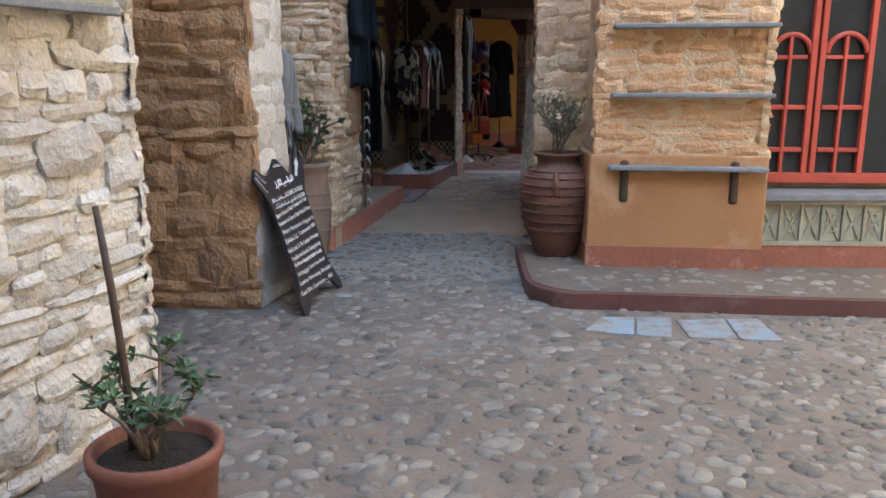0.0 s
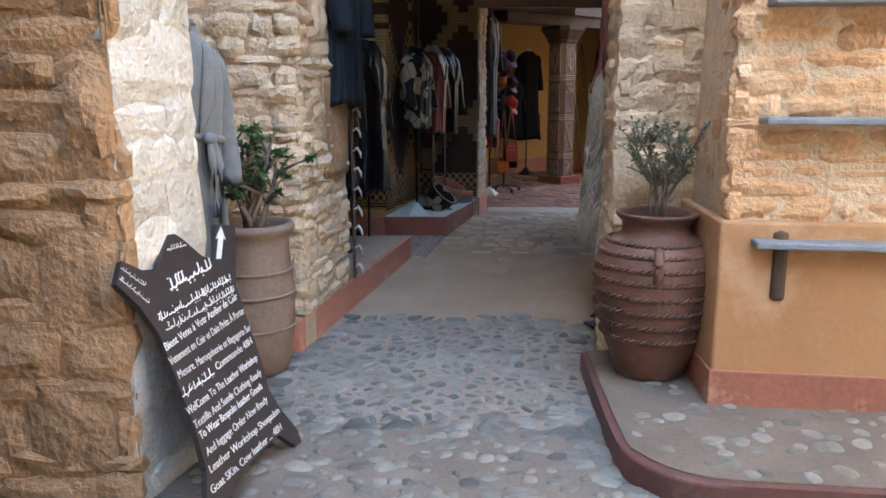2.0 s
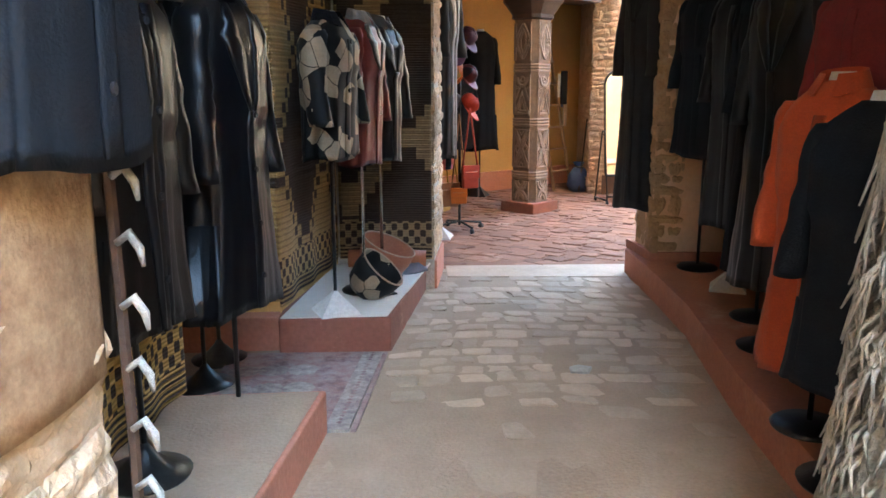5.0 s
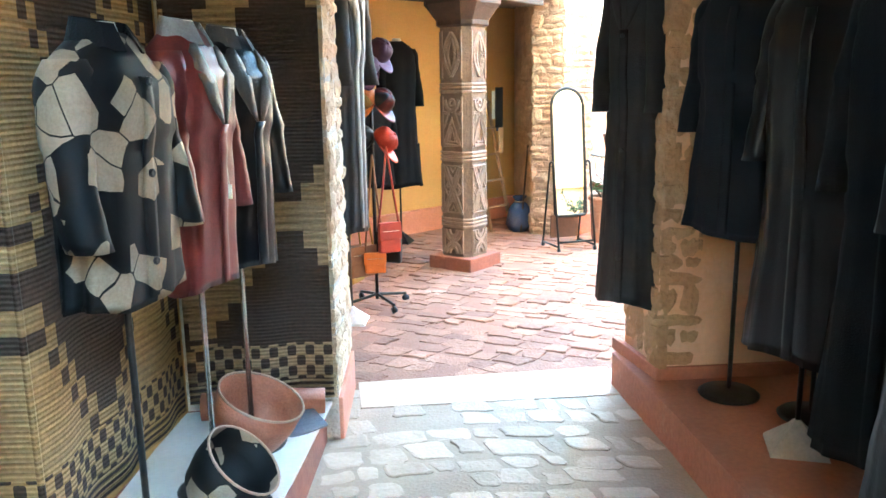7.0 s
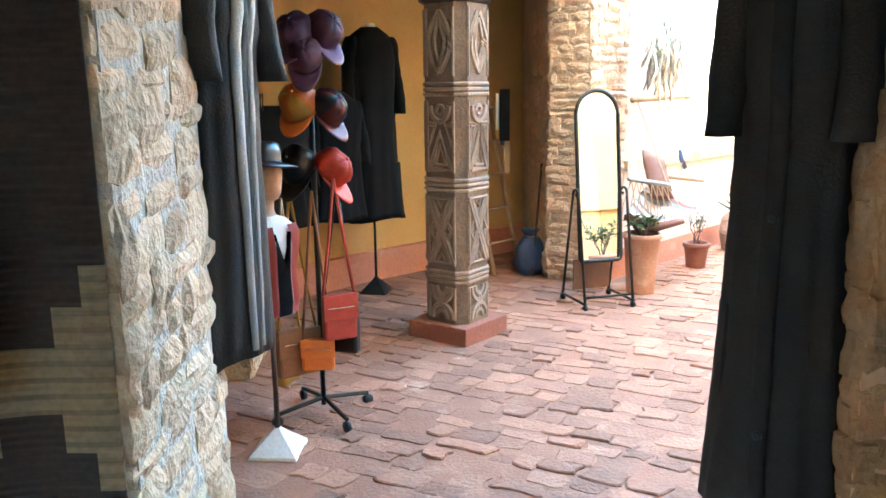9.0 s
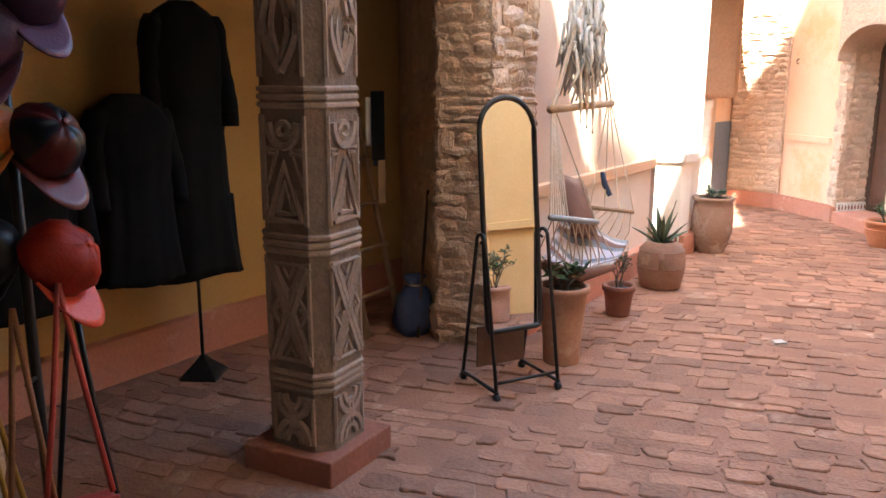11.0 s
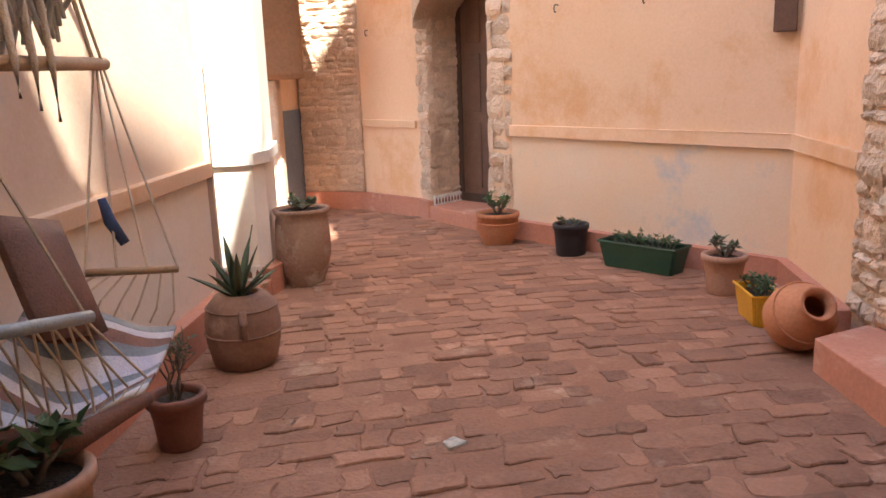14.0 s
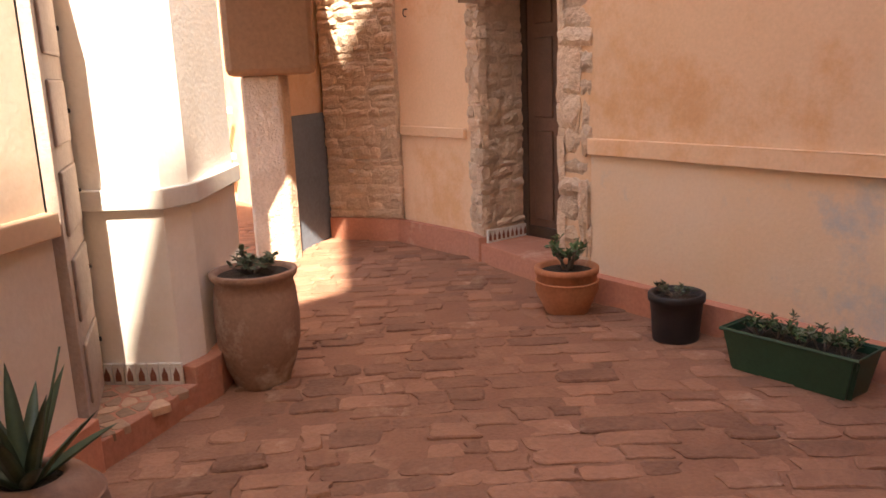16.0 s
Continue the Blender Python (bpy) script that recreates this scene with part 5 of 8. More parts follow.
for k in range(14):
    x = 0.0 + 0.15 * k
    part("post", bm_box(x, -0.04, 0.03, x + 0.022, -0.01, 0.30, bevel=0.003), M_SAGE, lat)
    bm = bmesh.new()
    for p, q in (((x + 0.03, 0.05), (x + 0.14, 0.28)), ((x + 0.14, 0.05), (x + 0.03, 0.28))):
        bm_tube([(p[0], -0.018, p[1]), (q[0], -0.018, q[1])], 0.012, 5, bm)
    if k % 2:
        bm_tube([(x + 0.085 + 0.035 * math.cos(a), -0.018, 0.165 + 0.07 * math.sin(a)) for a in [i * math.pi / 6 for i in range(12)]], 0.009, 5, bm, closed=True)
    part("carving", bm, M_SAGE, lat)
# ---- things in the covered passage ----
lint = thing("lintel", "carved wooden lintel over the courtyard opening", "lintel", kind="structure")
part("beam", bm_box(0.15, 11.72, 2.40, 1.9, 11.86, 2.635, bevel=0.006), M_CARVED, lint)
for k in range(17):
    x = 0.24 + k * 0.1
    bm = bm_tube([(x + 0.038 * math.cos(a), 11.715, 2.52 + 0.05 * math.sin(a)) for a in [i * math.pi / 5 for i in range(10)]], 0.008, 5, closed=True)
    bm_tube([(x - 0.03, 11.715, 2.47), (x + 0.03, 11.715, 2.57)], 0.006, 4, bm)
    part("carving", bm, M_CARVED, lint)
for z in (2.425, 2.60):
    part("moulding", bm_box(0.15, 11.70, z, 1.9, 11.73, z + 0.018, bevel=0.003), M_CARVED, lint)
structure("threshold", bm_prism([(0.32, 12.12), (1.83, 11.98), (1.84, 12.42), (0.34, 12.5)], -0.05, 0.006, bevel=0.004), M_HALLFLAG, "pale worn stone threshold", "threshold")

# rugs on the walls
RUG_A = rug_material("yellow and black weave", 1.0, 0.0, (0.47, 0.315, 0.135), (0.06, 0.04, 0.028))
RUG_B = rug_material("yellow and brown weave", 0.25, 0.97, (0.46, 0.30, 0.13), (0.07, 0.043, 0.03))
RUG_C = rug_material("brown weave", 1.0, 0.0, (0.30, 0.21, 0.115), (0.05, 0.031, 0.022), True)


def hung_rug(label, p0, p1, z0, z1, material, waves=3, seed=0):
    """A rug hanging in shallow folds in front of a wall line, with fringes at the foot."""
    rng2 = random.Random(seed)
    a, b = Vector(p0), Vector(p1)
    d = (b - a).normalized()
    nn = Vector((d.y, -d.x))
    t = thing("hanging_rug", label, "rug", group="woven wall rugs")
    bm = bmesh.new()
    cols, rows = 30, 12
    ph = rng2.uniform(0, 6)
    front, back = [], []
    for j in range(rows + 1):
        f, g = [], []
        for i in range(cols + 1):
            s, q = i / cols, j / rows
            off = 0.022 + 0.012 * math.sin(waves * 6.28 * s + ph) * (1 - 0.6 * q)
            p = a.lerp(b, s) + nn * off
            z = z0 + (z1 - z0) * q + 0.008 * math.sin(5 * s + ph) * (1 - q)
            f.append(bm.verts.new((p.x, p.y, z)))
            g.append(bm.verts.new((p.x - nn.x * 0.012, p.y - nn.y * 0.012, z)))
        front.append(f)
        back.append(g)
    for grid in (front, back):
        for j in range(rows):
            for i in range(cols):
                bm.faces.new((grid[j][i], grid[j][i + 1], grid[j + 1][i + 1], grid[j + 1][i]))
    for i in range(cols):
        bm.faces.new((front[0][i], front[0][i + 1], back[0][i + 1], back[0][i]))
        bm.faces.new((front[-1][i], front[-1][i + 1], back[-1][i + 1], back[-1][i]))
    for j in range(rows):
        bm.faces.new((front[j][0], front[j + 1][0], back[j + 1][0], back[j][0]))
        bm.faces.new((front[j][-1], front[j + 1][-1], back[j + 1][-1], back[j][-1]))
    part("weave", bm, material, t, smooth=True)
    return t


hung_rug("yellow and black woven rug with stepped shapes on the wall", (-2.05, 10.61), (-0.782, 10.585), 0.27, 2.9, RUG_A, seed=1)
hung_rug("yellow and brown woven rug with stepped shapes on the wall", (-0.806, 10.553), (-0.535, 11.74), 0.24, 2.9, RUG_B, seed=2)
hung_rug("brown woven rug hanging beside the opening", (-0.50, 11.79), (0.17, 11.755), 0.24, 2.9, RUG_C, waves=2, seed=3)
tagged(solid("rolled_rug", bm_tube([(-0.44, 11.68, 0.265), (-0.1, 11.665, 0.262), (0.12, 11.65, 0.258)], [0.065, 0.068, 0.06], 14), M_TERRALEATHER, "rolled brown rug lying on the platform", "rug", smooth=True))
hung_rug("yellow and black woven rug behind the coats", (-1.30, 8.3), (-1.10, 9.36), 0.21, 2.3, rug_material("yellow border weave", 0.2, 0.98, (0.44, 0.29, 0.10), (0.03, 0.02, 0.015)), seed=4)
hung_rug("tan checked weave on the stone pier", (-0.87, 7.12), (-0.79, 7.58), 0.95, 1.55, M_PLAID, waves=1, seed=5)
fr = thing("tassel_cord", "dark cord with pale tufts hanging at the pier edge", "cord", pose(-0.755, 7.62, 0.0))
part("cord", bm_tube([(0, 0, 0.22), (0.005, 0.0, 0.8), (0, 0, 1.5)], 0.012, 6), M_DARKWOOD, fr)
for k in range(9):
    z = 0.30 + 0.13 * k
    part("tuft", bm_tube([(0.008, -0.01, z), (0.035, -0.015, z + 0.02), (0.055, -0.02, z - 0.01), (0.06, -0.022, z - 0.045)], [0.008, 0.011, 0.009, 0.004], 6), M_FUR, fr, "pale wool tuft", smooth=True)
# floor rug
rug = thing("floor_rug", "faded red patterned rug on the passage floor", "rug")
part("field", bm_prism([(-1.12, 9.42), (-0.48, 9.39), (-0.32, 10.36), (-1.06, 10.40)], -0.01, 0.014), M_RUGRED, rug)
part("border", bm_prism([(-0.48, 9.39), (-0.37, 9.385), (-0.21, 10.35), (-0.32, 10.36)], -0.01, 0.0145), M_RUGEDGE, rug, "cream patterned border")
part("border", bm_prism([(-1.12, 9.36), (-0.375, 9.33), (-0.37, 9.385), (-1.12, 9.42)], -0.01, 0.0145), M_RUGEDGE, rug, "cream patterned border")
part("edge", bm_prism([(-0.37, 9.33), (-0.345, 9.33), (-0.185, 10.35), (-0.21, 10.35)], -0.01, 0.014), M_RUGRED, rug)
for k in range(26):
    s = (k + 0.5) / 26
    x, y = -0.425 + 0.16 * s, 9.39 + 0.965 * s
    part("motif", bm_lathe([(0, 0.0), (0.018, 0.0), (0, 0.002)], 4, at=(x, y, 0.0142)), M_RUGRED, rug)
for k in range(9):
    x, y = -0.95 + 0.07 * (k % 3) * 2.2, 9.58 + 0.26 * (k // 3)
    bm = bm_lathe([(0, 0.0), (0.085, 0.0), (0, 0.0018)], 8, at=(x, y, 0.0142))
    part("motif", bm, M_RUGEDGE, rug)

# coats along the west side
coat("coat", "navy suede coat hanging high beside the stone pier", pose(-0.76, 7.46, 1.38, 0, 0, 80), 1.10, 0.46, M_NAVY, flare=1.05, sleeve=0.6, depth=0.16, seed=21, folds=5, collar=M_NAVY, lapel=M_NAVY, buttons=3)
dressed((-1.04, 8.62), 70, 0.72, 1.84, 0.46, M_BROWNLEATHER, "dark brown leather coat with a black front edge and dark buttons", seed=22, sleeve=0.62, collar=M_BROWNLEATHER, buttons=4, lining=M_BLACKLEATHER, flare=1.12)
dressed((-0.84, 9.30), 66, 0.60, 1.86, 0.46, M_BLACKLEATHER, "long black leather trench coat with wide lapels on a stand", floor=0.0, seed=23, sleeve=0.64, collar=M_BLACKLEATHER, lapel=M_BLACKLEATHER, buttons=4, flare=1.2)
dressed((-1.12, 9.95), 68, 0.72, 1.84, 0.44, M_BLACKCLOTH, "black wool jacket on a stand", floor=0.0, seed=24, sleeve=0.6, collar=M_BLACKCLOTH, flare=1.02, name="jacket", category="jacket")
dressed((-1.12, 10.34), 62, 0.66, 1.80, 0.46, M_NAVY, "dark blue leather jacket in front of the woven rug", floor=0.0, seed=25, sleeve=0.6, collar=M_NAVY, flare=1.02, name="jacket", category="jacket")
dressed((-0.48, 10.52), 64, 1.10, 1.86, 0.44, M_PATCH, "black and cream patchwork hide jacket on a stand", "stand with a white pyramid foot", base="pyramid", base_mat=M_BASEWHITE, floor=0.206, seed=26, sleeve=0.5, collar=M_BLACKCLOTH, flare=0.98, folds=4, name="jacket", category="jacket", buttons=3)
dressed((-0.32, 10.99), 68, 1.02, 1.90, 0.40, M_BURGUNDY, "burgundy leather shirt jacket on a stand", "stand with a bright steel pole", base="disc", floor=0.206, pole_mat=M_CHROME, seed=27, sleeve=0.55, collar=M_GREYLEATHER, lapel=M_LAPEL, flare=0.95, folds=4, name="jacket", category="jacket")
dressed((-0.20, 11.36), 55, 1.00, 1.90, 0.40, M_BLACKLEATHER, "black leather jacket with grey lapels on a stand", "stand with a bright steel pole", base="disc", floor=0.206, pole_mat=M_CHROME, seed=28, sleeve=0.55, collar=M_LAPEL, lapel=M_LAPEL, flare=0.98, folds=4, name="jacket", category="jacket")
for x, y, z in ((-0.20, 10.98, 1.34), (-0.10, 11.30, 1.36)):
    tg = thing("price_tag", "small pale price tag hanging on a string", "price tag", pose(x, y, z), group="price tags")
    part("string", bm_tube([(0, 0, 0.10), (0.004, 0, 0.03)], 0.002, 4), M_LINEN, tg)
    part("card", bm_box(-0.012, -0.002, -0.02, 0.014, 0.002, 0.03, bevel=0.0015), M_LINEN, tg)
# leather tubs on the platform
tub = pot("leather_tub", "terracotta leather tub with a pale stitched rim", pose(-0.24, 11.33, 0.225, 0, 24, -20), [(0, 0), (0.10, 0), (0.14, 0.04), (0.175, 0.15), (0.185, 0.24), (0.18, 0.24), (0.168, 0.15), (0.13, 0.05), (0, 0.03)], M_TERRALEATHER, 0, 0, category="tub")
part("rim", bm_tube([(0.183 * math.cos(i * math.pi / 14), 0.183 * math.sin(i * math.pi / 14), 0.24) for i in range(28)], 0.0055, 6, closed=True), M_RIM, tub, "pale stitched rim", smooth=True)
tub = pot("leather_tub", "patchwork leather tub with a pale stitched rim", pose(-0.34, 10.86, 0.24, 18, 40, 10), [(0, 0), (0.09, 0), (0.125, 0.04), (0.15, 0.13), (0.155, 0.22), (0.15, 0.22), (0.14, 0.13), (0.11, 0.05), (0, 0.03)], M_PATCH, 0, 0, category="tub")
part("rim", bm_tube([(0.153 * math.cos(i * math.pi / 14), 0.153 * math.sin(i * math.pi / 14), 0.22) for i in range(28)], 0.005, 6, closed=True), M_RIM, tub, "pale stitched rim", smooth=True)
tagged(solid("slate_tile", bm_box(-0.11, -0.12, 0, 0.11, 0.12, 0.012, bevel=0.003), M_SLATE, "grey slate tile leaning on the platform", "tile", pose(-0.02, 11.52, 0.215, 6, -8, 20)))
tagged(solid("slate_tile", bm_box(-0.07, -0.06, 0, 0.07, 0.06, 0.01, bevel=0.003), M_BLACKPLASTIC, "small dark tile lying on the platform", "tile", pose(-0.20, 10.88, 0.21, 0, 0, 30)))

# east side, from the entrance inwards
form_stand(pose(0.98, 7.45, 0.0), 1.95, "pyramid", M_BLACKPLASTIC, "stand with a black pyramid foot")
coat("fur_coat", "shaggy cream fleece coat on a stand", pose(0.98, 7.45, 0.52, 0, 0, -70), 1.15, 0.46, M_FUR, flare=1.25, sleeve=0, depth=0.34, seed=31, folds=9)
fl = thing("fleece_edge", "long cream fleece locks along the coat edge", "fleece", pose(0.98, 7.45, 0.52, 0, 0, -70))
rng3 = random.Random(5)
bm = bmesh.new()
for j in range(900):
    a = rng3.uniform(0, 6.28)
    z = rng3.uniform(0.0, 0.95)
    r = 1.12 - 0.25 * z
    x, y = 0.25 * r * math.cos(a), 0.18 * r * math.sin(a)
    bm_tube([(x * 0.9, y * 0.9, z + 0.06), (x * 1.12, y * 1.15, z), (x * 1.13 + rng3.uniform(-0.025, 0.025), y * 1.16 + rng3.uniform(-0.02, 0.02), z - rng3.uniform(0.06, 0.13))], [0.008, 0.006, 0.002], 4, bm)
tagged(part("fleece", bm, M_FUR, fl, smooth=True), "long cream fleece locks", kind="stuff")
coat("jacket", "dusty rose leather jacket hanging above the fleece coat", pose(0.96, 7.32, 1.30, 0, 0, -80), 0.85, 0.40, M_PINKLEATHER, flare=0.95, sleeve=0.62, depth=0.26, seed=32, folds=4, category="jacket", collar=M_PINKLEATHER, bend=0.02)
shoe = thing("shoe_rest", "black metal shoe rest beside the stand", "shoe rest", pose(0.86, 7.2, 0.0, 0, 0, 20))
part("plate", bm_box(-0.1, -0.07, 0.02, 0.12, 0.07, 0.035, bevel=0.004), M_BLACKPLASTIC, shoe)
part("prop", bm_tube([(-0.06, 0, 0.0), (0.0, 0, 0.10), (0.08, 0, 0.03)], 0.012, 6), M_BLACKPLASTIC, shoe)
dressed((1.30, 8.34), -62, 0.52, 1.46, 0.44, M_NAVY, "dark navy jacket with a small white label", floor=0.2, seed=33, sleeve=0.5, flare=1.1, name="jacket", category="jacket")
dressed((1.42, 8.78), -66, 0.42, 1.52, 0.44, M_ORANGESUEDE, "bright orange suede coat on a stand", "stand with a chrome pole", base="disc", pole_mat=M_CHROME, seed=34, sleeve=0.55, flare=1.15, collar=M_ORANGESUEDE, floor=0.2)
dressed((1.78, 9.22), -70, 0.75, 1.92, 0.44, M_REDSUEDE, "dark red suede coat among the black ones", seed=35, sleeve=0.6, flare=1.05, collar=M_REDSUEDE)
dressed((1.72, 9.70), -72, 0.50, 2.02, 0.46, M_BLACKLEATHER, "long black leather coat in the row", seed=36, sleeve=0.64, flare=1.12, collar=M_BLACKLEATHER, lapel=M_BLACKLEATHER)
dressed((1.90, 10.20), -72, 0.46, 2.06, 0.46, M_BLACKCLOTH, "long black wool coat in the row", base="disc", seed=37, sleeve=0.64, flare=1.12, collar=M_BLACKLEATHER)
dressed((2.02, 10.83), -70, 0.60, 2.08, 0.46, M_BLACKLEATHER, "black leather coat in the row", "stand with a white pyramid foot", base="pyramid", base_mat=M_BASEWHITE, seed=38, sleeve=0.62, flare=1.1, collar=M_BLACKLEATHER)
dressed((2.06, 11.42), -70, 1.0, 2.14, 0.52, M_NAVY, "blue-black wool coat beside the jamb", base="disc", seed=39, sleeve=0.6, flare=1.12, collar=M_NAVY)
dressed((2.34, 10.45), -80, 0.70, 2.05, 0.46, M_BLACKCLOTH, "black wool coat behind the row", base="disc", seed=40, sleeve=0.6, flare=1.1)
dressed((2.10, 9.98), -76, 0.62, 2.02, 0.46, M_NAVY, "dark navy wool coat between the leather ones", base="disc", seed=44, sleeve=0.62, flare=1.1, collar=M_NAVY)
dressed((2.28, 11.10), -76, 0.80, 2.10, 0.46, M_BLACKLEATHER, "black leather coat deep in the row", base="disc", seed=45, sleeve=0.6, flare=1.08, collar=M_BLACKLEATHER)
coat("coat", "long dark grey leather coat hanging on the stone jamb", pose(1.74, 11.90, 0.57, 0, 0, -58), 1.84, 0.31, M_TAUPE, flare=1.16, sleeve=0.78, depth=0.2, seed=41, folds=5, lapel=M_TAUPE, buttons=3)
tagged(solid("coat_peg", bm_tube([(1.86, 11.78, 2.40), (1.66, 11.80, 2.41), (1.64, 11.80, 2.45)], 0.012, 6), M_STEEL, "iron peg in the stone jamb", "peg", smooth=True))
# west jamb, courtyard side
coat("coat", "dark brown coat with pale turned-out edges on the jamb", pose(0.33, 12.52, 0.90, 0, 0, 62), 1.50, 0.34, M_TAUPE, flare=1.02, sleeve=0.62, depth=0.17, seed=42, folds=5, lining=M_GREYLEATHER, lapel=M_GREYLEATHER)
coat("coat", "grey and navy coat hanging behind the brown one", pose(0.30, 12.72, 0.96, 0, 0, 74), 1.44, 0.36, M_NAVY, flare=1.0, sleeve=0.6, depth=0.17, seed=43, folds=5, lining=M_GREYWOOL)
tagged(solid("coat_peg", bm_tube([(0.26, 12.40, 2.40), (0.36, 12.52, 2.41), (0.37, 12.54, 2.45)], 0.012, 6), M_STEEL, "iron peg in the stone jamb", "peg", smooth=True))

# ---- things in the gallery and courtyard ----
COL = pose(1.605, 15.355, 0.12, 0, 0, 42)
col = thing("column", "carved grey-brown chamfered column on a red base", "column", COL)


def chamfered(profile, cut=0.36):
    """A square shaft with cut corners, by (half width, height)."""
    bm = bmesh.new()
    rings = []
    for h, z in profile:
        c = h * (1 - cut)
        rings.append([bm.verts.new((x, y, z)) for x, y in ((c, -h), (h, -c), (h, c), (c, h), (-c, h), (-h, c), (-h, -c), (-c, -h))])
    for a, b in zip(rings, rings[1:]):
        for i in range(8):
            j = (i + 1) % 8
            bm.faces.new((a[i], a[j], b[j], b[i]))
    bm.faces.new(rings[0][::-1])
    bm.faces.new(rings[-1])
    return bm


H0 = 0.172
# dark shaft colour paints recess shade behind the paler carvings
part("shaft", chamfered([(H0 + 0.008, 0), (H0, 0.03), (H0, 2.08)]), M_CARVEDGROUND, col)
for z in (0.285, 0.90, 1.515):
    for k in range(3):
        zz = z + 0.033 * k
        part("ring", chamfered([(H0, zz - 0.014), (H0 + 0.012, zz - 0.006), (H0 + 0.012, zz + 0.006), (H0, zz + 0.014)]), M_CARVED, col)
part("capital", chamfered([(H0, 2.08), (H0 + 0.03, 2.10), (H0 + 0.03, 2.14), (H0 + 0.09, 2.24), (H0 + 0.12, 2.28), (H0 + 0.12, 2.34)]), M_DARKWOOD, col, "dark wooden capital")
part("beam", bm_box(-1.4, -0.15, 2.34, 1.2, 0.15, 2.505, bevel=0.01), M_DARKWOOD, col, "dark wooden beam")
panels = [(0.03, 0.25, "arc"), (0.40, 0.86, "cross"), (1.015, 1.475, "peak"), (1.63, 2.05, "leaf")]
for side in range(4):
    turn = Matrix.Rotation(side * math.pi / 2, 4, "Z")
    for z0, z1, kind in panels:
        bm = bmesh.new()
        w, y = 0.105, -H0 - 0.002
        zc = (z0 + z1) / 2
        def line(*p, r=0.008):
            bm_tube([(x, y, z) for x, z in p], r * 1.85, 5, bm)
        line((-w, z0), (-w, z1), r=0.006), line((w, z0), (w, z1), r=0.006)
        if kind == "arc":
            for s in (1, -1):
                line(*[(0.085 * math.cos(a), (z0 if s > 0 else z1) + s * 0.10 * math.sin(a)) for a in [i * math.pi / 8 for i in range(9)]], r=0.011)
                line(*[(0.045 * math.cos(a), (z0 if s > 0 else z1) + s * 0.055 * math.sin(a)) for a in [i * math.pi / 6 for i in range(7)]], r=0.010)
            line((-0.012, z0 + 0.05), (-0.012, z1 - 0.05), r=0.009), line((0.012, z0 + 0.05), (0.012, z1 - 0.05), r=0.009)
        elif kind == "cross":
            for dx in (-0.014, 0.014):
                line((-w + dx + 0.014, z0 + 0.02), (w + dx - 0.014, z1 - 0.02), r=0.010)
                line((w + dx - 0.014, z0 + 0.02), (-w + dx + 0.014, z1 - 0.02), r=0.010)
            for s in (-1, 1):
                line((s * 0.095, zc), (s * 0.05, zc + 0.07), (s * 0.02, zc), (s * 0.05, zc - 0.07), (s * 0.095, zc), r=0.007)
                line((-0.05, zc + s * 0.16), (0, zc + s * 0.09), (0.05, zc + s * 0.16), r=0.007)
                line((-0.03, zc + s * 0.20), (0, zc + s * 0.155), (0.03, zc + s * 0.20), r=0.005)
                line((-0.10, zc + s * 0.215), (0.10, zc + s * 0.215), r=0.006)
                line((s * 0.055, zc + 0.025), (s * 0.08, zc), (s * 0.055, zc - 0.025), r=0.005)
        elif kind == "peak":
            line((-0.09, z0 + 0.02), (0, zc + 0.03), (0.09, z0 + 0.02), (-0.09, z0 + 0.02), r=0.011)
            line((-0.045, z0 + 0.05), (0, zc - 0.05), (0.045, z0 + 0.05), (-0.045, z0 + 0.05), r=0.009)
            line(*[(0.075 * math.cos(a), z1 - 0.03 - 0.10 * math.sin(a)) for a in [i * math.pi / 8 for i in range(9)]], r=0.011)
            for s in (-1, 1):
                line((s * 0.095, zc + 0.09), (s * 0.035, zc + 0.09), (s * 0.095, zc - 0.06), r=0.006)
                line((s * 0.085, z1 - 0.16), (s * 0.03, z1 - 0.16), r=0.005)
            line(*[(0.03 * math.cos(a), z1 - 0.06 + 0.03 * math.sin(a)) for a in [i * math.pi / 5 for i in range(11)]], r=0.009)
        else:
            for s in (-1, 1):
                line(*[(s * 0.085 * math.sin(math.pi * i / 8), z0 + 0.02 + (z1 - z0 - 0.04) * i / 8) for i in range(9)], r=0.011)
                line(*[(s * 0.04 * math.sin(math.pi * i / 8), z0 + 0.06 + (z1 - z0 - 0.12) * i / 8) for i in range(9)], r=0.009)
        part("carving", bm, M_CARVED, col, m=turn)

# cheval mirror
mir = thing("standing_mirror", "tall arched mirror on a black wheeled stand", "mirror", pose(2.83, 15.86, 0, 0, 0, 7))
W, Z0, Z1, LEAN = 0.165, 0.36, 1.47, 0.10


def arch_loop(w, z0, z1, n=14, y=0.0):
    pts = [(w * math.cos(i * math.pi / n), y, z1 + w * math.sin(i * math.pi / n)) for i in range(n + 1)]
    r = 0.03
    pts += [(-w, y, z0 + r), (-w + r * 0.3, y, z0 + r * 0.3), (-w + r, y, z0), (w - r, y, z0), (w - r * 0.3, y, z0 + r * 0.3), (w, y, z0 + r)]
    return pts


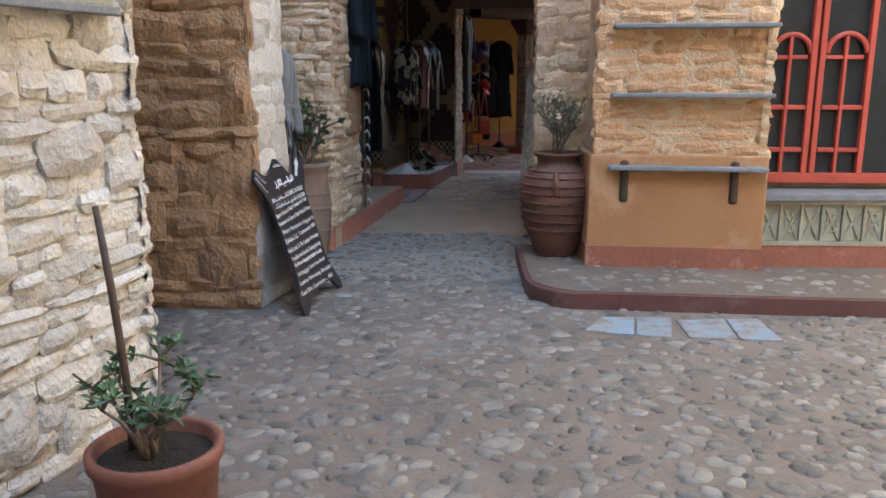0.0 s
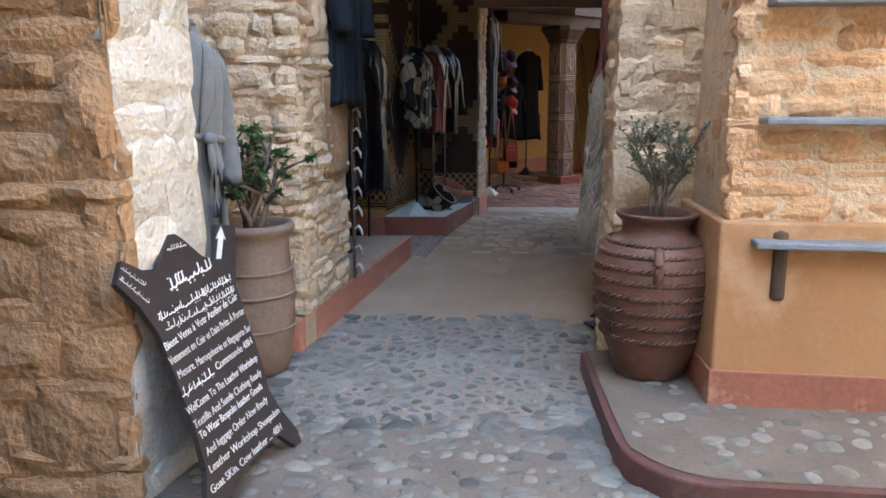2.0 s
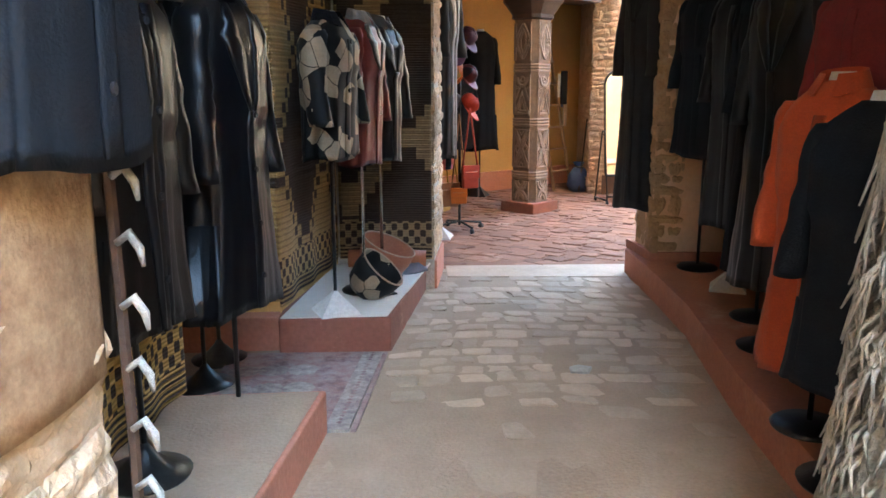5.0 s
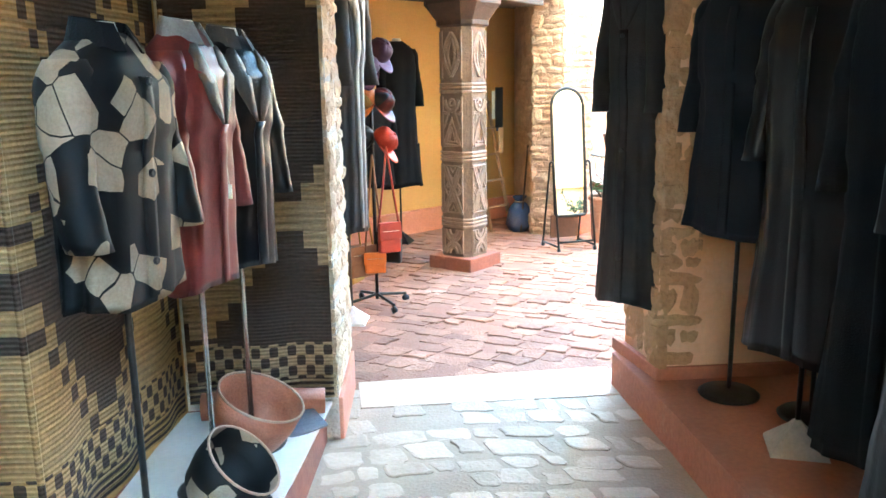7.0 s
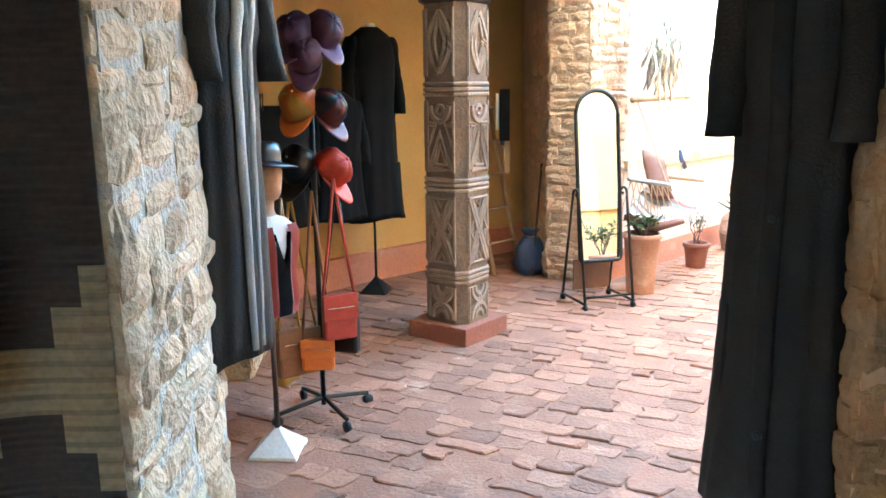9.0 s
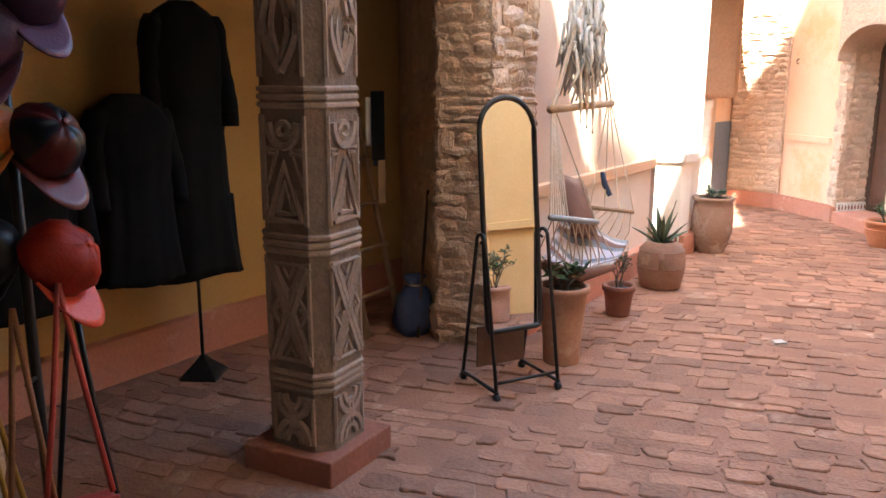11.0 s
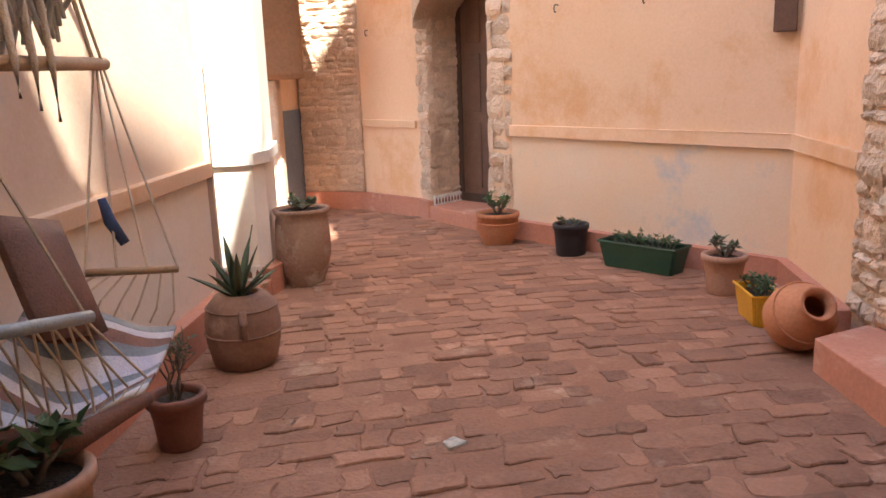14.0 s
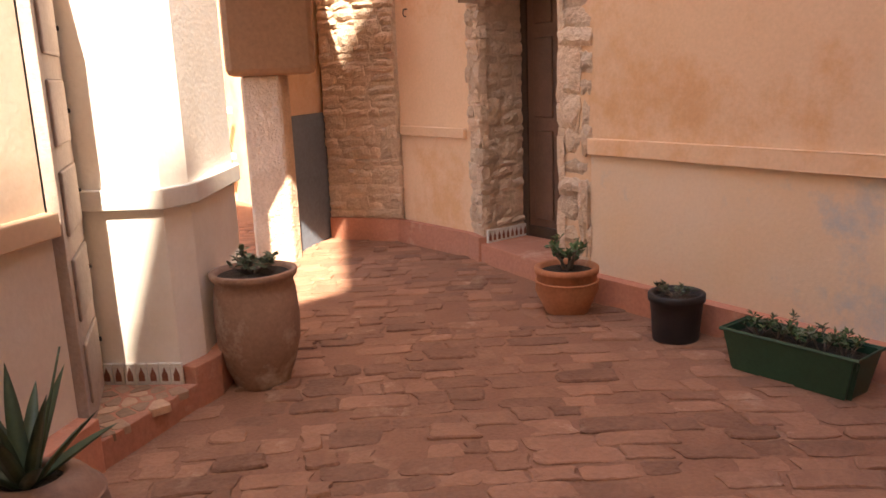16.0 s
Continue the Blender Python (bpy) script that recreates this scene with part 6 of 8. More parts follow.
tilt = Matrix.Translation((0, 0.02, 0.9)) @ Matrix.Rotation(-0.112, 4, "X") @ Matrix.Translation((0, 0, -0.9))
bm = bmesh.new()
loop = arch_loop(W, Z0, Z1)
f = [bm.verts.new(p) for p in loop]
g = [bm.verts.new((x, 0.012, z)) for x, y, z in loop]
bm.faces.new(f)
bm.faces.new(g[::-1])
for i in range(len(loop)):
    j = (i + 1) % len(loop)
    bm.faces.new((f[i], f[j], g[j], g[i]))
part("glass", bm, M_MIRROR, mir, "clear mirror glass", m=tilt)
part("frame", bm_tube(arch_loop(W + 0.012, Z0 - 0.012, Z1), 0.016, 8, closed=True), M_STEEL, mir, smooth=True, m=tilt)
part("back_panel", bm_box(-W, 0.014, Z0, W, 0.024, Z1), M_DARKWOOD, mir, m=tilt)
for sx in (-1, 1):
    x = sx * 0.205
    pts = [(x, -0.19, 0.05), (x, -0.05, 0.84)] + [(x, -0.05 + 0.05 * (1 - math.cos(a)), 0.86 + 0.05 * math.sin(a)) for a in [i * math.pi / 6 for i in range(1, 6)]] + [(x, 0.05, 0.84), (x, 0.19, 0.05)]
    part("side_leg", bm_tube(pts, 0.011, 8), M_STEEL, mir, smooth=True)
    foot_bar = part("foot_bar", bm_tube([(x, -0.2, 0.055), (x, 0.2, 0.055)], 0.011, 8), M_STEEL, mir, smooth=True)
    part("pivot", bm_tube([(x, 0, 0.86), (sx * 0.17, 0.02, 0.88)], 0.009, 8), M_STEEL, mir, smooth=True)
    for y in (-0.19, 0.19):
        part("castor", bm_tube([(x - 0.012, y, 0.024), (x + 0.012, y, 0.024)], 0.024, 12), M_BLACKPLASTIC, foot_bar, "black castor", smooth=True)
part("cross_bar", bm_tube([(-0.205, -0.17, 0.10), (0.205, -0.17, 0.10)], 0.010, 8), M_STEEL, mir, smooth=True)
part("lower_panel", bm_box(-0.16, 0.10, 0.10, 0.16, 0.112, 0.34), M_DOORWOOD, mir, "dark brown lower panel")

# hammock chair
ham = thing("hammock_chair", "fringed rope hammock chair with a brown cushion on the wall", "hammock chair")
BL, BR = Vector((3.20, 16.16, 1.565)), Vector((4.05, 16.84, 1.575))
APEX = Vector((3.70, 16.60, 2.42))
part("spreader_bar", bm_tube([BL, (BL + BR) / 2, BR], 0.024, 10), M_WOOD, ham, "pale wooden spreader bar", smooth=True)
part("hanging_rope", bm_tube([APEX, APEX + Vector((0, 0, 0.7))], 0.012, 6), M_ROPE, ham)
part("wall_bracket", bm_tube([APEX + Vector((0, 0, 0.68)), APEX + Vector((-0.25, 0.30, 0.72))], 0.02, 6), M_STEEL, ham)
rng4 = random.Random(9)
for s in (0.06, 0.94):
    q = BL.lerp(BR, s)
    for k in range(4):
        part("rope", bm_tube([APEX + Vector((rng4.uniform(-0.02, 0.02), 0, 0)), q + Vector((rng4.uniform(-0.03, 0.03), rng4.uniform(-0.02, 0.02), 0))], 0.006, 5), M_ROPE, ham)
bm = bmesh.new()
for k in range(280):
    s = rng4.uniform(0.05, 0.85)
    p = APEX.lerp(BL.lerp(BR, rng4.uniform(0.1, 0.8)), rng4.uniform(0.15, 0.6))
    p = p + Vector((rng4.uniform(-0.1, 0.06), rng4.uniform(-0.06, 0.06), 0))
    ln = rng4.uniform(0.15, 0.34)
    bm_tube([p, p + Vector((rng4.uniform(-0.03, 0.03), rng4.uniform(-0.03, 0.03), -ln * 0.5)), p + Vector((rng4.uniform(-0.05, 0.05), rng4.uniform(-0.04, 0.04), -ln))], [0.015, 0.013, 0.007], 5, bm)
part("fringe", bm, M_LINEN, ham, "bundled grey and white fringe", smooth=True)
for k in range(3):
    q = BL.lerp(BR, 0.38 + 0.1 * k)
    part("tassel", bm_tube([q + Vector((0, -0.02, 0.25)), q + Vector((0.01, -0.04, 0.0)), q + Vector((0.01, -0.045, -0.10 - 0.04 * k))], [0.014, 0.012, 0.006], 6), M_ROPE, ham, smooth=True)
A1L, A1R = Vector((3.06, 15.86, 0.975)), Vector((3.50, 16.07, 0.885))
A2L, A2R = Vector((3.74, 16.56, 0.89)), Vector((4.03, 16.47, 0.855))
part("arm_bar", bm_tube([A1L, A1R], 0.018, 8), M_GREYLEATHER, ham, "pale grey arm bar", smooth=True)
part("arm_bar", bm_tube([A2L, A2R], 0.014, 8), M_WOOD, ham, "wooden arm bar", smooth=True)
for k in range(9):
    s = k / 8
    part("rope", bm_tube([BL.lerp(BR, 0.02 + 0.05 * s), A1L.lerp(A1R, 0.42 * s if k < 8 else 0.97)], 0.005, 5), M_ROPE, ham)
for k in range(4):
    s = k / 3
    part("rope", bm_tube([BL.lerp(BR, 0.92 + 0.06 * s), A2L.lerp(A2R, s)], 0.005, 5), M_ROPE, ham)
# sagging cloth seat
bm = bmesh.new()
C = [Vector((3.16, 16.12, 0.66)), Vector((3.66, 16.14, 0.59)), Vector((3.98, 16.44, 0.66)), Vector((3.55, 16.60, 0.82))]
grid = []
for j in range(13):
    row = []
    for i in range(13):
        u, v = i / 12, j / 12
        p = (C[0] * (1 - u) + C[1] * u) * (1 - v) + (C[3] * (1 - u) + C[2] * u) * v
        p.z -= 0.11 * math.sin(math.pi * u) * math.sin(math.pi * min(1, v * 1.1 + 0.1)) - 0.015 * math.sin(9 * u + 4 * v)
        row.append(bm.verts.new(p))
    grid.append(row)
for j in range(12):
    for i in range(12):
        bm.faces.new((grid[j][i], grid[j][i + 1], grid[j + 1][i + 1], grid[j + 1][i])).material_index = (0, 0, 1, 2, 0, 1)[j % 6]
lower = bmesh.ops.extrude_face_region(bm, geom=list(bm.faces))
for v in lower["geom"]:
    if isinstance(v, bmesh.types.BMVert):
        v.co.z -= 0.012
seat = part("seat", bm, M_HAMMOCKCLOTH, ham, "lilac, cream and brown striped cloth seat", smooth=True)
seat.data.materials.append(M_SLATE)
seat.data.materials.append(M_BROWNCUSHION)
part("seat_edge", bm_tube([C[0] + Vector((0, 0, -0.02)), (C[0] + C[1]) / 2 + Vector((0, -0.01, -0.09)), C[1] + Vector((0.02, 0, -0.02))], [0.03, 0.045, 0.02], 8), M_BROWNCUSHION, ham, "brown gathered seat edge", smooth=True)
for k in range(8):
    s = (k + 0.5) / 8
    lo = C[0].lerp(C[1], s) + Vector((0, 0, -0.05 * math.sin(math.pi * s)))
    up = A1L.lerp(A1R, s)
    part("netting", bm_tube([up, lo + Vector((0.05, 0, 0.05)), lo], 0.004, 5), M_ROPE, ham)
    part("netting", bm_tube([up, lo + Vector((-0.06, 0, 0.07)), lo + Vector((-0.05, 0.02, 0.0))], 0.004, 5), M_ROPE, ham)
    lo = C[3].lerp(C[2], s)
    up = A2L.lerp(A2R, s)
    part("netting", bm_tube([up, lo + Vector((0.02, -0.02, 0.05)), lo], 0.004, 5), M_ROPE, ham)
cus = thing("cushion", "brown leather cushion leaning in the hammock chair", "cushion", pose(3.57, 16.44, 0.93, 62, 14, 28))
bm = bm_box(-0.15, -0.20, -0.045, 0.15, 0.20, 0.045)
bmesh.ops.subdivide_edges(bm, edges=bm.edges[:], cuts=4, use_grid_fill=True)
for v in bm.verts:
    e = max(abs(v.co.x) / 0.15, abs(v.co.y) / 0.20)
    v.co.z *= 1.25 - 0.95 * e ** 4
part("cover", bm, M_BROWNCUSHION, cus, smooth=True)
tagged(solid("folded_cloth", bm_tube([(3.86, 16.62, 1.12), (3.87, 16.60, 1.04), (3.9, 16.57, 0.96)], [0.014, 0.022, 0.018], 8), M_BLUECLOTH, "small blue cloth tied to the hammock", "cloth", smooth=True))

# pots of the courtyard
def simple_pot(x, y, r, h, material, label, rim=0.02, base=0.7, belly=0.0, bands=()):
    prof = [(0, 0), (r * base, 0), (r * (base + 0.03), 0.015), (r * (base + (1 - base) * 0.5 + belly), h * 0.5), (r * 0.97, h - 0.045), (r + rim * 0.5, h - 0.04), (r + rim * 0.5, h - 0.005), (r, h), (r - 0.02, h - 0.004), (r - 0.025, h * 0.8)]
    return pot("plant_pot", label, pose(x, y, 0.0), prof, material, h - 0.035, r - 0.018, group="courtyard pots", bands=bands)


simple_pot(3.30, 16.10, 0.150, 0.50, M_POTPINK, "tall terracotta pot behind the mirror", base=0.72)
shrub("succulent", "broad-leaved green succulent in a terracotta pot", pose(3.30, 16.10, 0.47), 0.16, 0.13, 6, 70, 0.085, M_LEAF, 41, twigs=2, wide=0.6, bare=0.3)
simple_pot(4.20, 16.86, 0.115, 0.235, M_POTRED, "small red clay pot by the plinth", base=0.75)
shrub("spindly_plant", "spindly brownish plant with few leaves in a red pot", pose(4.20, 16.86, 0.20), 0.34, 0.09, 6, 90, 0.030, M_LEAFPALE, 42, twigs=4, trunk=0.006, bare=0.2)
AG = [(0, 0), (0.15, 0), (0.17, 0.02), (0.195, 0.14), (0.20, 0.24), (0.185, 0.33), (0.14, 0.385), (0.10, 0.40), (0.085, 0.395), (0.085, 0.36)]
pot("clay_jar", "round buff clay jar with thin bands", pose(4.99, 17.44, 0.0), AG, M_POTDARK, 0.375, 0.085, bands=((0.202, 0.19, 0.006), (0.186, 0.325, 0.006)), handles=((-2.2, 0.178, 0.19, 0.33),), category="jar")
agave("agave", "dark green agave with pointed leaves in the clay jar", pose(4.97, 17.43, 0.37), 13, 0.35, 0.058, 4, M_AGAVE)
tagged(solid("dry_stalk", bm_tube([(5.0, 17.43, 0.38), (5.06, 17.46, 0.55), (5.12, 17.46, 0.74)], [0.006, 0.005, 0.003], 6), M_AGAVE, "thin dry flower stalk", "plant", smooth=True))
TJ = [(0, 0), (0.135, 0), (0.14, 0.03), (0.17, 0.10), (0.20, 0.22), (0.205, 0.34), (0.195, 0.47), (0.185, 0.52), (0.205, 0.545), (0.21, 0.57), (0.19, 0.575), (0.175, 0.555), (0.17, 0.5)]
pot("clay_jar", "tall buff clay jar with a rolled rim", pose(6.335, 18.465, 0.0), TJ, M_POTBUFF, 0.55, 0.172, category="jar")
shrub("succulent", "clump of grey-green rosette succulents", pose(6.335, 18.465, 0.55), 0.10, 0.13, 9, 220, 0.04, M_LEAFPALE, 43, twigs=2, wide=0.6, bare=0.2)
simple_pot(8.21, 18.01, 0.185, 0.29, M_POTORANGE, "round terracotta pot with a paler band", base=0.7, belly=0.20, bands=((0.19, 0.20, 0.006),))
shrub("succulent", "leafy green succulent in a round pot", pose(8.21, 18.01, 0.255), 0.20, 0.15, 7, 170, 0.05, M_LEAF, 44, twigs=3, wide=0.5, bare=0.3)
simple_pot(8.16, 17.24, 0.145, 0.265, M_BLACKPLASTIC, "black plastic plant pot", rim=0.012, base=0.82)
shrub("dry_weeds", "sparse dry weeds in a black pot", pose(8.16, 17.24, 0.225), 0.07, 0.11, 7, 70, 0.035, M_LEAFPALE, 45, twigs=2, trunk=0.004)
pl = thing("planter_box", "dark green plastic planter box full of low weeds", "planter", pose(8.01, 16.53, 0.0, 0, 0, 84))
lo = [(-0.29, -0.095), (0.29, -0.095), (0.29, 0.095), (-0.29, 0.095)]
hi = [(-0.33, -0.12), (0.33, -0.12), (0.33, 0.12), (-0.33, 0.12)]
def tray(lo, hi, h, t=0.014):
    bm = bmesh.new()
    rings = [[bm.verts.new((x, y, 0)) for x, y in lo], [bm.verts.new((x, y, h)) for x, y in hi],
             [bm.verts.new((x - math.copysign(t, x), y - math.copysign(t, y), h)) for x, y in hi], [bm.verts.new((x - math.copysign(t, x), y - math.copysign(t, y), h - 0.05)) for x, y in hi]]
    bm.faces.new(rings[0][::-1])
    bm.faces.new(rings[-1])
    for a, b in zip(rings, rings[1:]):
        for i in range(4):
            j = (i + 1) % 4
            bm.faces.new((a[i], a[j], b[j], b[i]))
    es = [e for e in bm.edges if abs(e.verts[0].co.z - e.verts[1].co.z) > h * 0.8]
    bmesh.ops.bevel(bm, geom=es, offset=0.02, segments=3, affect="EDGES")
    return bm
part("box", tray(lo, hi, 0.20), M_GREENPLASTIC, pl)
part("rim", bm_tube([(x, y, 0.20) for x, y in hi], 0.009, 6, closed=True), M_GREENPLASTIC, pl)
part("soil", bm_box(-0.30, -0.10, 0.14, 0.30, 0.10, 0.165), M_SOIL, pl, "dark potting soil")
for k in range(5):
    shrub("low_weeds", "low green weeds in the planter box", pose(8.01 + 0.012 * k - 0.02, 16.31 + 0.105 * k, 0.165), 0.10, 0.10, 5, 70, 0.035, M_LEAFPALE if k % 2 else M_LEAF, 50 + k, twigs=2, trunk=0.004, group="weeds in the planter")
simple_pot(7.68, 15.80, 0.140, 0.27, M_POTPINK, "terracotta pot with a thick rim", base=0.74)
shrub("succulent", "pale green rosette succulent in a terracotta pot", pose(7.68, 15.80, 0.235), 0.14, 0.10, 6, 90, 0.05, M_LEAFPALE, 46, twigs=2, wide=0.5)
yb = thing("planter_box", "yellow plastic planter box with small succulents", "planter", pose(7.20, 15.42, 0.0, 0, 0, 36))
lo = [(-0.15, -0.07), (0.15, -0.07), (0.15, 0.07), (-0.15, 0.07)]
hi = [(-0.18, -0.095), (0.18, -0.095), (0.18, 0.095), (-0.18, 0.095)]
part("box", tray(lo, hi, 0.19), M_YELLOWPLASTIC, yb)
part("rim", bm_tube([(x, y, 0.19) for x, y in hi], 0.008, 6, closed=True), M_YELLOWPLASTIC, yb)
part("soil", bm_box(-0.155, -0.075, 0.13, 0.155, 0.075, 0.16), M_SOIL, yb, "dark potting soil")
for k in range(3):
    shrub("succulent", "small green succulents in the yellow box", pose(7.12 + 0.08 * k, 15.36 + 0.058 * k, 0.16), 0.10, 0.09, 6, 80, 0.035, M_LEAF, 60 + k, twigs=2, trunk=0.004, group="succulents in the yellow box")
# tipped jar
TIP = [(0, 0), (0.08, 0), (0.14, 0.04), (0.195, 0.14), (0.205, 0.23), (0.17, 0.33), (0.10, 0.395), (0.085, 0.42), (0.105, 0.455), (0.09, 0.455), (0.068, 0.42), (0.07, 0.38), (0.13, 0.3), (0.15, 0.2), (0, 0.12)]
pot("clay_jar", "tipped orange terracotta jar with an open mouth", pose(6.80, 15.10, 0.168, 0, 0, -48) @ pose(0, 0, 0, 56, 0, 0) @ Matrix.Translation((0, 0, -0.155)), [(r * 0.88, z * 0.9) for r, z in TIP], M_POTORANGE, 0, 0, bands=((0.168, 0.26, 0.005),), category="jar")
simple_pot(5.52, 14.20, 0.165, 0.50, M_POTPINK, "tall terracotta pot beside the bench", base=0.72, bands=((0.145, 0.24, 0.006),))
shrub("jade_tree", "bushy green jade plant in a tall pot", pose(5.52, 14.20, 0.46), 0.34, 0.20, 7, 260, 0.042, M_LEAFPALE, 47, twigs=4, trunk=0.013, wide=0.55)
simple_pot(5.08, 13.86, 0.135, 0.30, M_POTPINK, "terracotta pot near the bowl", base=0.74)
shrub("succulent", "grey-green succulent in a terracotta pot", pose(5.08, 13.86, 0.265), 0.16, 0.13, 7, 110, 0.06, M_LEAFPALE, 48, twigs=2, wide=0.5)
pot("bowl", "small blue-grey enamel bowl on the flagstones", pose(4.60, 13.90, 0.008), [(0, 0), (0.05, 0), (0.085, 0.03), (0.10, 0.055), (0.094, 0.055), (0.08, 0.035), (0, 0.02)], M_BLUESLAB, 0, 0, category="bowl")
simple_pot(4.92, 12.92, 0.16, 0.36, M_POTPINK, "terracotta pot by the south wall", base=0.74)
shrub("jade_tree", "umbrella-leaved green plant in a pot by the south wall", pose(4.92, 12.92, 0.32), 0.50, 0.22, 6, 240, 0.06, M_LEAF, 49, twigs=4, trunk=0.01, wide=0.45)

# hooks
for x, y, z in ((9.06, 20.3, 2.0), (8.47, 17.55, 2.03), (8.33, 16.7, 2.03), (8.22, 15.95, 2.05)):
    tagged(solid("hook", bm_tube([(x + 0.03, y, z), (x - 0.03, y, z)] + [(x - 0.03 - 0.02 * math.sin(a), y, z - 0.03 + 0.03 * math.cos(a)) for a in [i * math.pi / 6 for i in range(1, 8)]], 0.006, 6), M_STEEL, "small iron hook in the plaster", "hook", group="wall hooks"))
# small window
sw = thing("window_small", "small recessed window with a brown frame", "window", pose(8.17, 15.56, 1.70, 0, 0, 99), kind="structure")
part("frame", bm_box(0.0, -0.02, 0, 0.14, 0.05, 0.9, bevel=0.004), M_DOORWOOD, sw)
part("pane", bm_box(0.03, -0.024, 0.05, 0.11, -0.018, 0.88), M_DARKGLASS, sw, "dark window pane")
part("bar", bm_box(0.065, -0.03, 0.05, 0.078, -0.02, 0.88), M_DOORWOOD, sw)

# doors
dr = thing("door_right", "weathered brown panelled door in the arched doorway", "door", pose(9.34, 19.25, 0.15, 0, 0, -96), kind="structure")
leaf_r = part("leaf", bm_box(0.03, -0.03, 0.0, 0.90, 0.02, 2.25, bevel=0.004), M_DOORWOOD, dr)
part("frame", bm_box(-0.02, -0.05, 0.0, 0.05, 0.03, 2.3, bevel=0.004), M_DARKWOOD, dr)
part("threshold_board", bm_box(0.0, -0.045, 0.0, 0.92, 0.0, 0.09, bevel=0.004), M_DARKWOOD, dr)
for x in (0.12, 0.44, 0.68):
    for z0, z1 in ((0.15, 0.85), (0.95, 1.55), (1.65, 2.1)):
        part("panel", bm_box(x, -0.045, z0, x + 0.2, -0.028, z1, bevel=0.01), M_DOORWOOD, leaf_r)
structure("arch_door", arch_wall(8.64, 9.34, 18.33, 19.29, 1.95, 0.40, 5.0), M_PINKSTONE, "stone arch over the brown door", "arch")
structure("wall_behind_door", bm_prism([(9.40, 18.2), (10, 18.2), (10, 19.4), (9.40, 19.4)], -0.1, 5.0), M_PEACH, "plaster wall behind the door", "wall")
dl = thing("door_left", "pale painted panelled door standing open in the reveal", "door", pose(5.385, 18.21, 0.125, 0, 0, 64), kind="structure")
leaf_l = part("leaf", bm_box(0.0, -0.03, 0.0, 0.58, 0.015, 2.2, bevel=0.004), M_DOORPALE, dl)
for k in range(6):
    z = 0.10 + 0.34 * k
    part("panel", bm_box(0.08, -0.043, z, 0.50, -0.028, z + 0.25, bevel=0.010), M_DOORPALE, leaf_l)
    part("stud", bm_lathe([(0, 0), (0.014, 0), (0.01, 0.012), (0, 0.014)], 10), M_STEEL, leaf_l, m=pose(0.57, -0.03, z + 0.12, 90))


def tile_row(p0, p1, z, n):
    """A row of pale tiles with small brown arches on a step's edge."""
    a, b = Vector(p0), Vector(p1)
    d = (b - a)
    turn = math.degrees(math.atan2(d.y, d.x))
    t = thing("tile_border", "row of cream tiles with small brown arches", "tile", pose(a.x, a.y, z, 0, 0, turn), group="tile borders")
    w = d.length / n
    for k in range(n):
        part("tile", bm_box(k * w + 0.002, -0.012, 0, (k + 1) * w - 0.002, 0.01, 0.10, bevel=0.002), M_BASEWHITE, t)
        part("arch_mark", bm_prism([(k * w + w * 0.25, 0.018), (k * w + w * 0.75, 0.018), (k * w + w * 0.75, 0.05), (k * w + w * 0.62, 0.065), (k * w + w * 0.5, 0.085), (k * w + w * 0.38, 0.065), (k * w + w * 0.25, 0.05)], 0, 0.004), M_RED, t, m=pose(0, -0.011, 0, 90))


tile_row((5.63, 18.775), (5.92, 18.445), 0.12, 8)
tile_row((8.875, 19.285), (9.30, 19.245), 0.15, 9)

# hat and bag rack
RK = (0.63, 14.12)
rack = thing("hat_rack", "black wheeled rack hung with caps and bags", "rack", pose(*RK, 0, 0, 0, 12))
part("pole", bm_tube([(0, 0, 0.06), (0, 0, 2.02)], 0.014, 8), M_STEEL, rack, smooth=True)
for k in range(4):
    a = k * math.pi / 2 + 0.2
    c, s = math.cos(a), math.sin(a)
    leg = part("leg", bm_tube([(0, 0, 0.10), (0.26 * c, 0.26 * s, 0.065)], 0.012, 6), M_STEEL, rack)
    part("castor", bm_tube([(0.26 * c - 0.012 * s, 0.26 * s + 0.012 * c, 0.028), (0.26 * c + 0.012 * s, 0.26 * s - 0.012 * c, 0.028)], 0.028, 12), M_BLACKPLASTIC, leg, "black castor", smooth=True)
for k, (z, a) in enumerate(((1.93, 3.6), (1.90, 5.4), (1.62, 3.9), (1.60, 5.8), (1.32, 5.6), (1.30, 3.3), (0.98, 4.4))):
    part("arm", bm_tube([(0, 0, z), (0.10 * math.cos(a), 0.10 * math.sin(a), z + 0.015)], 0.006, 5), M_STEEL, rack)


